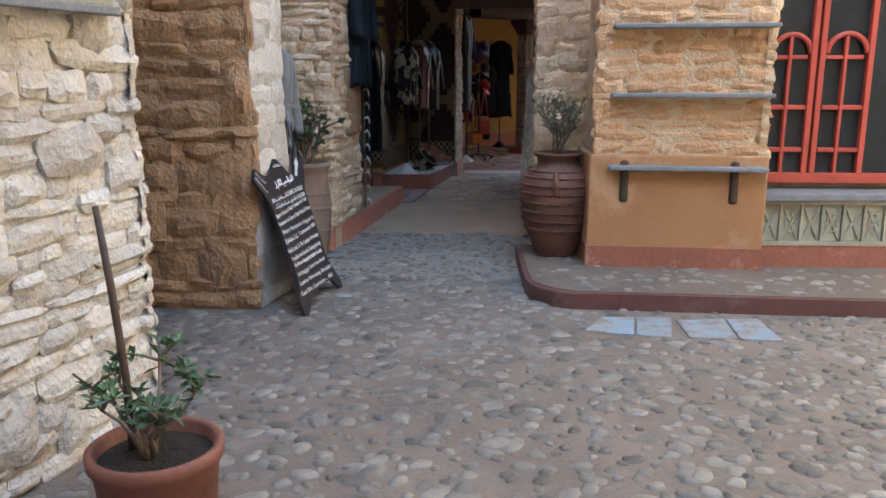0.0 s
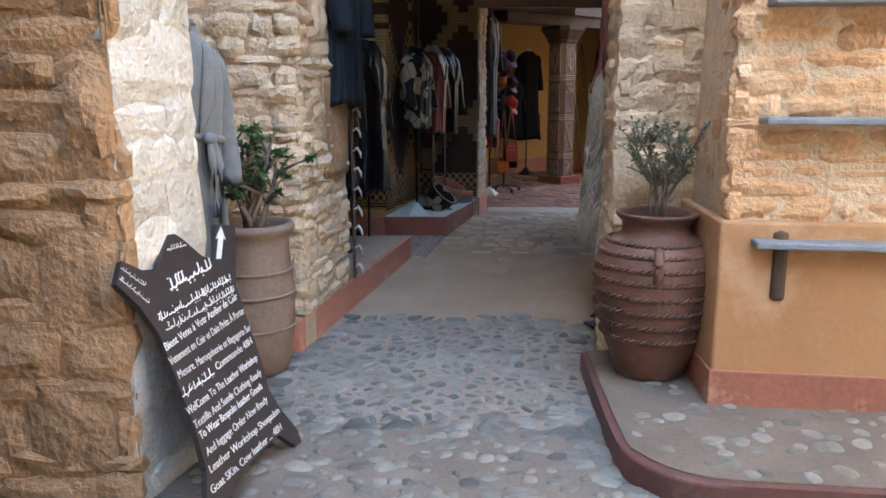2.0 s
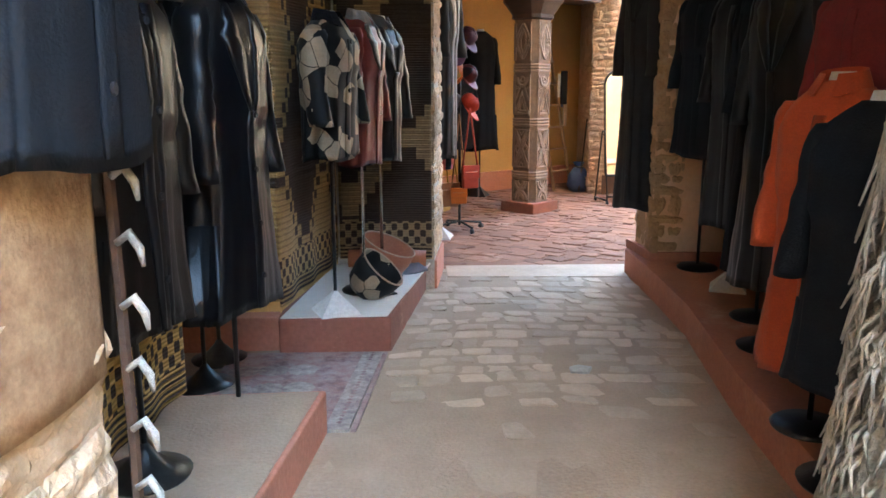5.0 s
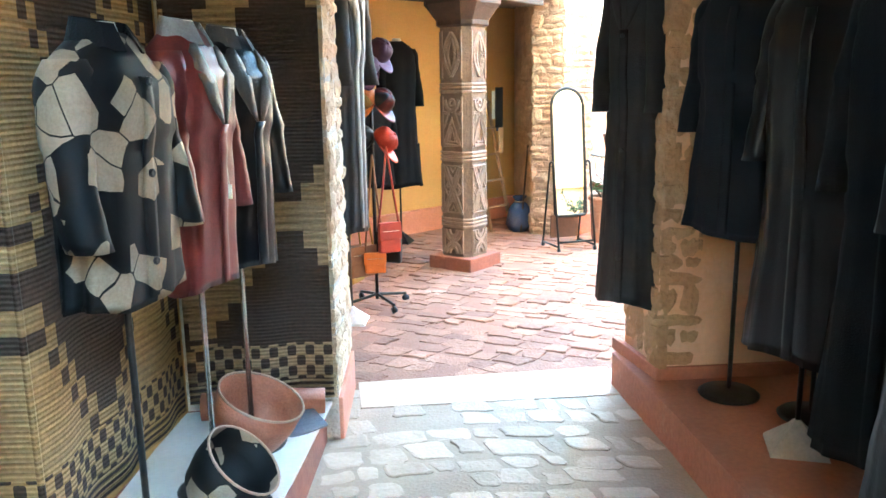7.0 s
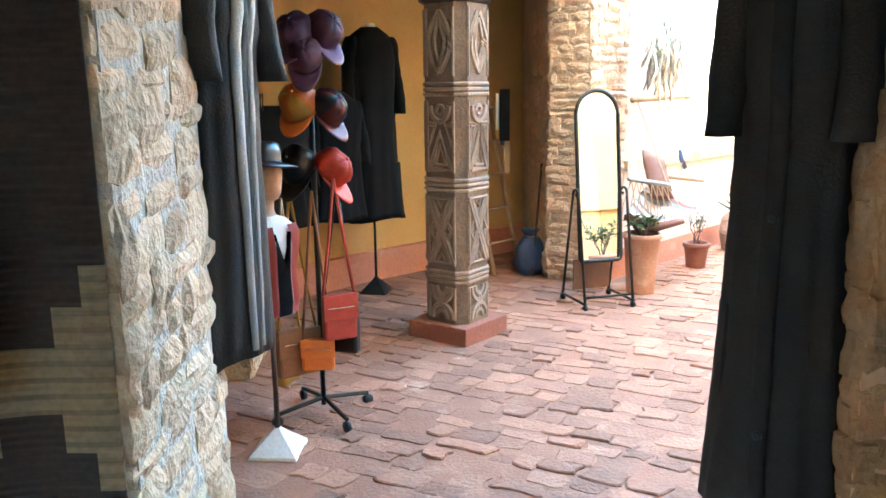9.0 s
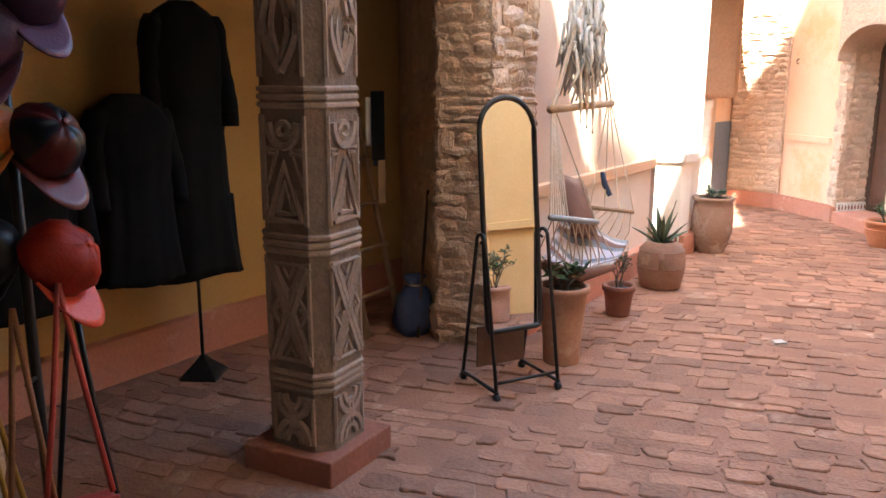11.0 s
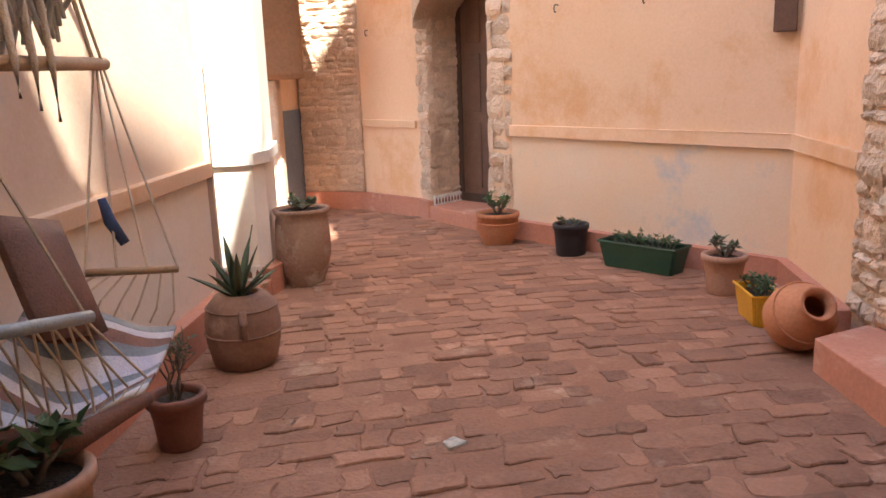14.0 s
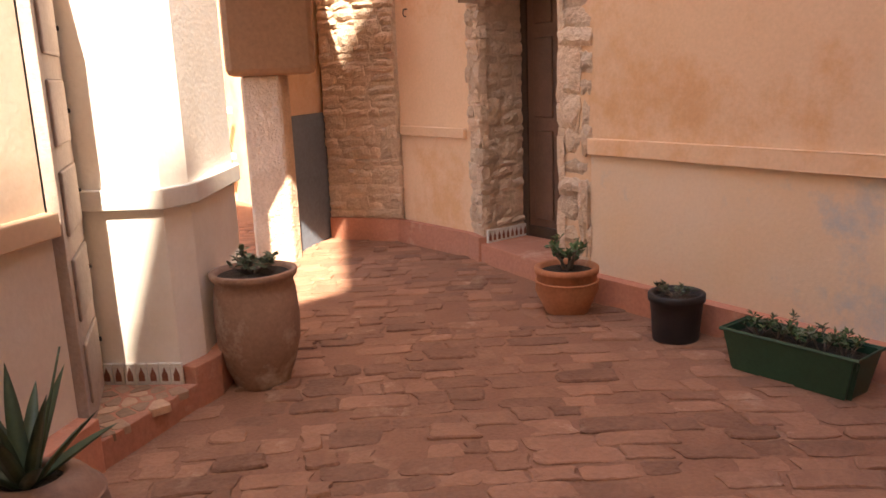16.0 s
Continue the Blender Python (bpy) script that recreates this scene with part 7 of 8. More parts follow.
def cap(x, y, z, turn, tip, material, label, r=0.088, second=None):
    hang = Matrix(((0, 0, 1, 0), (1, 0, 0, 0), (0, 1, 0, 0), (0, 0, 0, 1)))
    t = thing("cap", label, "cap", pose(x, y, z, 0, tip, turn) @ hang, group="caps on the rack")
    bm = bm_lathe([(r, 0.0), (r * 1.01, 0.03), (r * 0.95, 0.065), (r * 0.78, 0.098), (r * 0.48, 0.118), (r * 0.2, 0.124), (0, 0.125)], 36)
    for v in bm.verts:
        a = math.atan2(v.co.y, v.co.x)
        v.co.z -= 0.006 * abs(math.cos(3 * a)) ** 12 * (v.co.z > 0.02)
        dent = 0.016 * noise.noise(v.co * 14 + Vector((x * 31, z * 17, 0)))
        v.co += v.co.normalized() * dent
        v.co.y *= 1.08
        v.co.z *= 0.93 + (0.10 if v.co.y < 0 else -0.05) * abs(v.co.y) / r
    for f in bm.faces:
        c = f.calc_center_median()
        f.material_index = int((math.atan2(c.y, c.x) + math.pi / 6) / (math.pi / 3) + 6) % 2
    bmesh.ops.solidify(bm, geom=bm.faces[:], thickness=0.003)
    crown = part("crown", bm, material, t, smooth=True)
    crown.data.materials.append(second or material)
    pk = bmesh.new()
    rows = []
    for i in range(15):
        u = i / 14
        a = math.pi + math.pi * (0.10 + 0.80 * u)
        ring = []
        for j in range(5):
            k = j / 4
            reach = 0.095 * math.sin(math.pi * u) ** 0.6 * k
            bow = 0.030 * (1 - (2 * u - 1) ** 2) - 0.030
            ring.append(pk.verts.new((r * 1.0 * math.cos(a) * (1 + 0.02 * k), r * 1.08 * math.sin(a) - reach, 0.006 + bow * k * 0.9 + 0.020 * k)))
        rows.append(ring)
    for p, q in zip(rows, rows[1:]):
        for j in range(4):
            pk.faces.new((p[j], p[j + 1], q[j + 1], q[j]))
    bmesh.ops.recalc_face_normals(pk, faces=pk.faces)
    bmesh.ops.solidify(pk, geom=pk.faces[:], thickness=0.005)
    part("peak", pk, material, t, smooth=True)
    part("button", bm_lathe([(0, 0.112), (0.011, 0.118), (0.008, 0.126), (0, 0.128)], 10), material, crown)


cx, cy = RK
cap(cx - 0.05, cy - 0.04, 1.92, -118, -42, M_CAPPURPLE, "purple leather cap hanging on the rack", 0.094)
cap(cx + 0.06, cy - 0.03, 1.94, -48, -30, M_CAPPURPLE, "dark purple leather cap hanging on the rack")
cap(cx - 0.02, cy - 0.07, 1.83, -96, -20, M_CAPPURPLE, "plum leather cap hanging on the rack", 0.082)
cap(cx - 0.05, cy - 0.05, 1.60, -116, -36, M_CAPORANGE, "orange and yellow panelled leather cap on the rack", 0.090, M_BAGYELLOW)
cap(cx + 0.06, cy - 0.04, 1.58, -42, -32, M_BURGUNDY, "maroon and navy panelled leather cap on the rack", 0.088, M_HATLEATHER)
cap(cx + 0.07, cy - 0.05, 1.29, -30, -28, M_CAPRED, "bright red leather cap on the rack", 0.092)
cap(cx - 0.06, cy - 0.05, 1.31, -132, -28, M_BLACKLEATHER, "black leather cap on the rack", 0.090)


def bag(x, y, z, turn, w, h, material, label, strap_top, strap_mat=None):
    t = thing("shoulder_bag", label, "bag", pose(x, y, z, 0, 0, turn), group="bags on the rack")
    part("pouch", bm_box(-w / 2, -0.03, 0, w / 2, 0.03, h, bevel=0.014), material, t, smooth=False)
    part("flap", bm_box(-w / 2 - 0.004, -0.037, h * 0.45, w / 2 + 0.004, -0.028, h + 0.004, bevel=0.004), material, t)
    part("zip", bm_box(-w * 0.4, -0.041, h * 0.72, w * 0.4, -0.036, h * 0.745), M_CHROME, t, "bright metal zip")
    for s in (-1, 1):
        part("strap", bm_tube([(s * w * 0.47, 0, h), (s * w * 0.22, 0.0, (h + strap_top) / 2), (0.0, 0.01, strap_top)], 0.008, 5), strap_mat or material, t, smooth=True)


bag(cx + 0.09, cy - 0.15, 0.46, 15, 0.17, 0.23, M_BAGRED, "red leather shoulder bag with a zip", 0.80, M_BAGRED)
bag(cx + 0.10, cy - 0.05, 0.36, -30, 0.20, 0.24, M_BLACKLEATHER, "black leather shoulder bag", 0.86)
bag(cx - 0.12, cy - 0.10, 0.27, 25, 0.22, 0.24, M_BAGTAN, "flat tan leather bag", 0.92, M_BAGYELLOW)
bag(cx - 0.16, cy + 0.02, 0.20, 60, 0.22, 0.26, M_BAGYELLOW, "mustard yellow leather shoulder bag", 0.95)
bag(cx - 0.02, cy - 0.13, 0.30, -5, 0.16, 0.16, M_CAPORANGE, "small orange leather bag", 0.9, M_BAGTAN)

# bust with hat and waistcoat
BX, BY = 0.40, 13.74
SMALL = Matrix.Diagonal((0.88, 0.88, 0.86, 1))
st = thing("bust_stand", "dark pole on a white pyramid foot", "stand", pose(BX, BY, 0.0, 0, 0, 30))
part("foot", bm_lathe([(0, 0), (0.16, 0), (0.155, 0.015), (0.05, 0.09), (0.016, 0.12), (0, 0.12)], 4), M_BASEWHITE, st)
part("pole", bm_tube([(0, 0, 0.1), (0, 0, 0.72)], 0.013, 8), M_DARKWOOD, st, smooth=True)
bm = bmesh.new()
rings = []
for z, w, d in ((0.0, 0.15, 0.11), (0.05, 0.16, 0.12), (0.20, 0.145, 0.11), (0.34, 0.165, 0.12), (0.43, 0.175, 0.10), (0.475, 0.12, 0.075), (0.50, 0.056, 0.052), (0.53, 0.043, 0.045), (0.575, 0.042, 0.05), (0.595, 0.052, 0.078), (0.63, 0.066, 0.092), (0.68, 0.073, 0.096), (0.73, 0.077, 0.098), (0.79, 0.06, 0.075), (0.815, 0.02, 0.025)):
    sh = -0.012 if z > 0.58 else 0.0
    rings.append([bm.verts.new((w * math.cos(i * math.pi / 12), d * math.sin(i * math.pi / 12) + sh, z)) for i in range(24)])
for a, b in zip(rings, rings[1:]):
    for i in range(24):
        j = (i + 1) % 24
        bm.faces.new((a[i], a[j], b[j], b[i]))
bm.faces.new(rings[0][::-1])
bm.faces.new(rings[-1])
for fc in bm.faces:
    fc.material_index = 1 if fc.calc_center_median().z < 0.49 else 0
tagged(solid("mannequin", bm, M_SKIN, "plain display bust on a stand", "mannequin", pose(BX, BY, 0.70, 0, 0, 42) @ SMALL, smooth=True)).data.materials.append(M_LINEN)
vest = thing("waistcoat", "red and black leather waistcoat over a white lining", "waistcoat", pose(BX, BY, 0.70, 0, 0, 42) @ SMALL)
for a0, a1, mt, nm in ((-74, -34, M_BAGRED, "front_panel"), (214, 254, M_BAGRED, "front_panel"), (-34, 214, M_BLACKCLOTH, "back_panel"), (254, 286, M_BLACKCLOTH, "front_strip")):
    bm = bmesh.new()
    rows = []
    for z, w, d in ((-0.02, 0.160, 0.12), (0.05, 0.172, 0.13), (0.20, 0.157, 0.122), (0.34, 0.182, 0.134), (0.41, 0.192, 0.126), (0.455, 0.168, 0.108)):
        top = z > 0.3 and nm == "front_strip"
        rows.append([bm.verts.new((w * math.cos(math.radians(a0 + (a1 - a0) * i / 10)), d * math.sin(math.radians(a0 + (a1 - a0) * i / 10)), z if not top else 0.25 + 0.17 * abs(i - 5) / 5)) for i in range(11)])
    for p, q in zip(rows, rows[1:]):
        for i in range(10):
            bm.faces.new((p[i], p[i + 1], q[i + 1], q[i]))
    bmesh.ops.solidify(bm, geom=bm.faces[:], thickness=0.006)
    part(nm, bm, mt, vest, smooth=True)
hat = thing("hat", "blue-black leather brimmed hat on the bust", "hat", pose(BX, BY, 1.355, -4, 6, 42) @ SMALL)
part("brim", bm_lathe([(0.07, 0.0), (0.175, -0.014), (0.18, -0.008), (0.10, 0.01), (0.075, 0.02)], 28, wobble=0.04), M_HATLEATHER, hat, smooth=True)
part("crown", bm_lathe([(0.096, 0.0), (0.094, 0.06), (0.085, 0.105), (0.06, 0.118), (0.0, 0.10)], 24, wobble=0.03), M_HATLEATHER, hat, smooth=True)
part("band", bm_tube([(0.093 * math.cos(i * math.pi / 12), 0.093 * math.sin(i * math.pi / 12), 0.016) for i in range(24)], 0.006, 5, closed=True), M_BLACKLEATHER, hat)

# dark garments of the gallery
dressed((1.17, 16.62), 20, 0.62, 2.15, 0.44, M_BLACKCLOTH, "long black wool coat on a stand by the gallery wall", floor=0.0, base="pyramid", base_mat=M_STEEL, seed=51, sleeve=0.6, flare=1.2)
coat("jacket", "black wool jacket hanging on the gallery wall", pose(0.86, 16.42, 0.66, 0, 0, 30), 1.0, 0.46, M_BLACKCLOTH, flare=1.12, seed=52, sleeve=0.5, category="jacket")
coat("jacket", "black leather jacket hanging behind the rack", pose(0.42, 15.75, 0.72, 0, 0, 35), 0.85, 0.5, M_BLACKCLOTH, flare=1.1, seed=53, sleeve=0.5, category="jacket")
for x, y, z in ((0.86, 16.62, 1.60), (0.36, 15.95, 1.50), (0.02, 14.68, 1.2), (0.1, 14.66, 2.35)):
    tagged(solid("coat_peg", bm_tube([(x - 0.06, y + 0.12, z), (x, y - 0.06, z + 0.01), (x, y - 0.08, z + 0.04)], 0.01, 6), M_STEEL, "iron peg in the wall", "peg", group="wall pegs", smooth=True))
coat("jacket", "black leather biker jacket hanging by the stone pier", pose(0.0, 14.52, 0.38, 0, 0, 30), 0.92, 0.48, M_BLACKLEATHER, flare=1.0, seed=54, sleeve=0.55, category="jacket", collar=M_BLACKLEATHER, lapel=M_BLACKLEATHER)
fg = coat("jacket", "black fringed suede jacket hanging high on the stone pier", pose(0.10, 14.50, 1.62, 0, 0, 25), 0.85, 0.5, M_BLACKCLOTH, flare=1.05, seed=55, sleeve=0, category="jacket")
bm = bmesh.new()
for k in range(44):
    x = -0.26 + 0.52 * k / 43
    bm_tube([(x, -0.13, 0.04), (x + 0.004 * math.sin(k), -0.135, -0.03), (x, -0.13, -0.07 - 0.02 * math.sin(k * 1.7))], 0.004, 4, bm)
part("fringe", bm, M_BLACKCLOTH, fg)

# ladder, blue bag, small hung things at the back
lad = thing("ladder", "rough wooden ladder leaning on the gallery wall", "ladder", pose(2.42, 17.05, 0.0, -14, 0, 32))
for x in (-0.17, 0.17):
    part("rail", bm_tube([(x, 0, 0.0), (x * 0.95, 0, 1.2), (x * 0.9, 0, 2.4)], [0.024, 0.022, 0.02], 7), M_WOOD, lad, smooth=True)
for k in range(7):
    part("rung", bm_tube([(-0.19, -0.01, 0.28 + 0.31 * k), (0.19, -0.01, 0.29 + 0.31 * k)], 0.015, 6), M_WOOD, lad, smooth=True)
sk = thing("sack", "crumpled dark blue sack on the floor", "sack", pose(2.62, 16.98, 0.0))
part("body", bm_lathe([(0, 0), (0.11, 0.0), (0.15, 0.08), (0.13, 0.24), (0.07, 0.33), (0, 0.34)], 22, wobble=0.12), M_BLUECLOTH, sk, smooth=True)
part("gathered_neck", bm_lathe([(0, 0.32), (0.045, 0.325), (0.04, 0.35), (0.075, 0.41), (0.05, 0.415), (0, 0.37)], 20, wobble=0.16), M_BLUECLOTH, sk, smooth=True)
part("tie", bm_tube([(0.046 * math.cos(a), 0.046 * math.sin(a), 0.345) for a in [i * math.pi / 8 for i in range(16)]], 0.007, 5, closed=True), M_ROPE, sk, "pale cord tie")
tagged(solid("broom", bm_tube([(2.60, 16.85, 0.0), (2.72, 16.98, 1.0)], 0.012, 6), M_DARKWOOD, "dark broom handle leaning on the pier", "broom"))
dg = thing("hung_scarves", "cream, teal and tan scarves hanging in the gallery", "scarf", pose(2.40, 17.15, 1.0, 0, 0, 30))
for k, (mt, x, w, z0, z1) in enumerate(((M_LINEN, -0.07, 0.06, 0.30, 0.62), (M_BLUECLOTH, 0.0, 0.09, 0.16, 0.48), (M_WOOD, 0.02, 0.07, -0.10, 0.2), (M_BLACKCLOTH, -0.02, 0.12, 0.2, 0.66))):
    part("scarf", bm_box(x - w / 2, -0.02 - 0.012 * k, z0, x + w / 2, -0.005 - 0.012 * k, z1, bevel=0.006), mt, dg)

# far balustrade at the end of the rear passage
bal = thing("balustrade", "white turned balustrade far down the passage", "balustrade", pose(6.95, 24.2, 0.55, 0, 0, -8))
part("rail", bm_box(0, -0.05, 0.55, 2.4, 0.05, 0.62), M_WHITE, bal)
part("rail", bm_box(0, -0.05, 0.0, 2.4, 0.05, 0.07), M_WHITE, bal)
for k in range(14):
    part("baluster", bm_lathe([(0.03, 0.07), (0.06, 0.18), (0.03, 0.32), (0.05, 0.44), (0.03, 0.55)], 10, at=(0.09 + 0.17 * k, 0, 0)), M_WHITE, bal, smooth=True)
structure("wall_balustrade", bm_box(6.7, 24.1, -0.1, 9.6, 24.35, 0.55), M_PEACH, "low peach wall under the balustrade", "wall")


# masonry
ST_WHITE = stone_meshes("limestone_block", M_WHITESTONE, 9, 1)
ST_OCHRE = stone_meshes("ochre_block", M_OCHRESTONE, 9, 2)
ST_YELLOW = stone_meshes("sandstone_block", M_YELLOWSTONE, 9, 3)
ST_PINK = stone_meshes("rosy_block", M_PINKSTONE, 9, 4)
ST_ORANGE = stone_meshes("orange_block", M_ORANGESTONE, 9, 5)
SEEN = 2.75
masonry(w_near, (-2.1, 1.1), (-1.66, 2.3), 0.0, 2.5, ST_WHITE, 10, course=(0.045, 0.13), lens=(0.10, 0.36), proud=0.03, gap=0.0)
masonry(w_near, (-1.66, 2.3), (-1.29, 3.35), 0.0, 2.5, ST_WHITE, 11, course=(0.045, 0.13), lens=(0.10, 0.36), proud=0.032, gap=0.0)
masonry(w_near, (-1.29, 3.35), (-1.75, 3.35), 0.0, 2.5, ST_WHITE, 12, course=(0.07, 0.17), lens=(0.14, 0.3), proud=0.02)
masonry(w_pillar, (-2.9, 5.02), (-1.19, 4.98), 0.0, 2.6, ST_OCHRE, 13, course=(0.08, 0.19), lens=(0.16, 0.42), proud=0.03, gap=0.0)
masonry(w_pside, (-1.178, 5.015), (-1.085, 5.44), 0.0, 2.6, ST_WHITE, 14, course=(0.10, 0.26), lens=(0.22, 0.45), proud=0.012, gap=-0.03)
masonry(w_left, (-2.2, 6.76), (-0.93, 6.76), 0.2, SEEN, ST_YELLOW, 15, course=(0.05, 0.11), lens=(0.12, 0.36), proud=0.03)
masonry(w_left, (-0.93, 6.76), (-0.80, 7.6), 0.2, SEEN, ST_YELLOW, 16, course=(0.05, 0.10), lens=(0.12, 0.36), proud=0.025)
masonry(w_right, (0.75, 6.44), (1.17, 6.44), 0.1, SEEN, ST_YELLOW, 17, course=(0.06, 0.15), lens=(0.14, 0.34), proud=0.025)
masonry(w_right, (0.80, 7.05), (0.75, 6.44), 0.0, SEEN, ST_YELLOW, 18, course=(0.06, 0.13), lens=(0.14, 0.34), proud=0.02)
masonry(w_front, (1.09, 5.74), (2.27, 5.60), 0.93, 2.4, ST_ORANGE, 19, course=(0.05, 0.12), lens=(0.12, 0.40), proud=0.012, gap=0.006)
masonry(w_front, (1.17, 6.44), (1.09, 5.74), 0.93, 2.4, ST_ORANGE, 20, course=(0.06, 0.14), lens=(0.12, 0.3), proud=0.012, gap=0.004)
masonry(w_front, (2.27, 5.60), (2.31, 6.02), 0.6, 2.4, ST_YELLOW, 21, course=(0.06, 0.12), lens=(0.12, 0.3), proud=0.03)
masonry(w_endl, (0.19, 11.76), (0.30, 12.45), 0.22, 2.6, ST_YELLOW, 22, course=(0.05, 0.12), lens=(0.10, 0.28), proud=0.014, gap=0.0)
masonry(w_endr, (1.80, 11.68), (2.0, 11.66), 0.27, 2.6, ST_ORANGE, 36, course=(0.07, 0.16), lens=(0.12, 0.24), proud=0.012, gap=0.0)
masonry(w_endr, (1.86, 12.2), (1.80, 11.68), 0.27, 2.6, ST_ORANGE, 23, course=(0.06, 0.13), lens=(0.12, 0.3), proud=0.012)
masonry(w_gal, (-1.2, 14.75), (0.22, 14.75), 0.0, 2.4, ST_YELLOW, 24, course=(0.06, 0.14), lens=(0.14, 0.36), proud=0.025)
masonry(w_gal, (0.22, 14.75), (0.30, 15.3), 0.0, 2.4, ST_YELLOW, 25, course=(0.06, 0.14), lens=(0.14, 0.3), proud=0.02)
masonry(w_hpier, (2.70, 16.72), (2.98, 16.50), 0.0, 2.7, ST_PINK, 26, course=(0.05, 0.11), lens=(0.10, 0.28), proud=0.02)
masonry(w_hpier, (2.98, 16.50), (3.42, 16.80), 0.2, 2.7, ST_PINK, 27, course=(0.05, 0.12), lens=(0.10, 0.30), proud=0.02)
masonry(w_hpier, (2.95, 18.4), (2.70, 16.72), 0.0, 2.7, ST_PINK, 28, course=(0.06, 0.13), lens=(0.14, 0.36), proud=0.02)
masonry(w_rear, (8.74, 21.12), (9.03, 20.48), 0.2, 2.6, ST_PINK, 29, course=(0.05, 0.10), lens=(0.10, 0.28), proud=0.025)
masonry(w_jamb, (8.96, 19.52), (8.86, 19.30), 0.2, 2.7, ST_PINK, 30, course=(0.06, 0.14), lens=(0.12, 0.3), proud=0.025)
masonry(w_jamb, (8.86, 19.30), (9.36, 19.26), 0.16, 2.7, ST_PINK, 31, course=(0.05, 0.12), lens=(0.10, 0.26), proud=0.015)
masonry(w_plant, (8.615, 18.36), (8.575, 18.09), 0.17, 2.7, ST_PINK, 32, course=(0.10, 0.2), lens=(0.2, 0.34), proud=0.03)
masonry(w_plant, (9.0, 18.345), (8.615, 18.36), 0.17, 2.7, ST_PINK, 33, course=(0.10, 0.2), lens=(0.2, 0.34), proud=0.02)
masonry(w_bench, (6.86, 14.74), (6.30, 14.0), 0.17, 2.6, ST_PINK, 34, course=(0.06, 0.13), lens=(0.12, 0.32), proud=0.03)
masonry(w_bench, (7.10, 14.90), (6.86, 14.74), 0.17, 2.6, ST_PINK, 35, course=(0.06, 0.13), lens=(0.10, 0.25), proud=0.03)


# paving
def inside(p, poly):
    x, y = p
    hit = False
    for (x1, y1), (x2, y2) in zip(poly, poly[1:] + poly[:1]):
        if (y1 > y) != (y2 > y) and x < (x2 - x1) * (y - y1) / (y2 - y1) + x1:
            hit = not hit
    return hit


def lay(name, parent, spots, meshes, near, label, limit=290):
    """Stones at (x, y, z, turn, length, width, height, tilt): those near the walk as objects, the rest joined."""
    spots = sorted(spots, key=lambda s: near(s[0], s[1]))
    for k, (x, y, z, a, w, d, h, tx, ty) in enumerate(spots[:limit]):
        ob = new(name, meshes[k % len(meshes)])
        ob.parent = parent
        ob.matrix_local = pose(x, y, z, tx, ty, a) @ Matrix.Diagonal((w, d, h, 1))
    vs, fs = [], []
    for k, (x, y, z, a, w, d, h, tx, ty) in enumerate(spots[limit:]):
        me = meshes[k % len(meshes)]
        m = pose(x, y, z, tx, ty, a) @ Matrix.Diagonal((w, d, h, 1))
        base = len(vs)
        vs += [tuple(m @ v.co) for v in me.vertices]
        fs += [tuple(base + i for i in p.vertices) for p in me.polygons]
    if vs:
        me = bpy.data.meshes.new(name)
        me.from_pydata(vs, [], fs)
        me.materials.append(joined_material(meshes[0].materials[0]))
        ob = new(name + "_field", me)
        ob.parent = parent
        for p in me.polygons:
            p.use_smooth = meshes[0].polygons[0].use_smooth
        tagged(ob, label, kind="stuff")


def joined_material(m):
    """The same surface, with its random shift taken per island."""
    name = m.name + " joined"
    if name in bpy.data.materials:
        return bpy.data.materials[name]
    c = m.copy()
    c.name = name
    n, l = c.node_tree.nodes, c.node_tree.links
    info = next(k for k in n if k.type == "OBJECT_INFO")
    geo = next(k for k in n if k.type == "NEW_GEOMETRY")
    for link in list(l):
        if link.from_node == info:
            to = link.to_socket
            l.remove(link)
            l.new(geo.outputs["Random Per Island"], to)
    return c


def pebble_meshes(tag, material, count, seed, sides=9, flat=0.55):
    rng = random.Random(seed)
    out = []
    for k in range(count):
        bm = bmesh.new()
        rad = [rng.uniform(0.38, 0.52) for _ in range(sides)]
        ph = rng.uniform(0, 6)
        rings = []
        for s, z in ((1.0, -0.6), (0.98, 0.0), (0.80, 0.7), (flat * 0.8, 1.0)):
            rings.append([bm.verts.new((s * r * math.cos(ph + 2 * math.pi * i / sides), s * r * math.sin(ph + 2 * math.pi * i / sides), z + rng.uniform(-0.06, 0.06))) for i, r in enumerate(rad)])
        for a, b in zip(rings, rings[1:]):
            for i in range(sides):
                j = (i + 1) % sides
                bm.faces.new((a[i], a[j], b[j], b[i]))
        bm.faces.new(rings[-1])
        out.append(done(tag, bm, material, smooth=True))
    return out


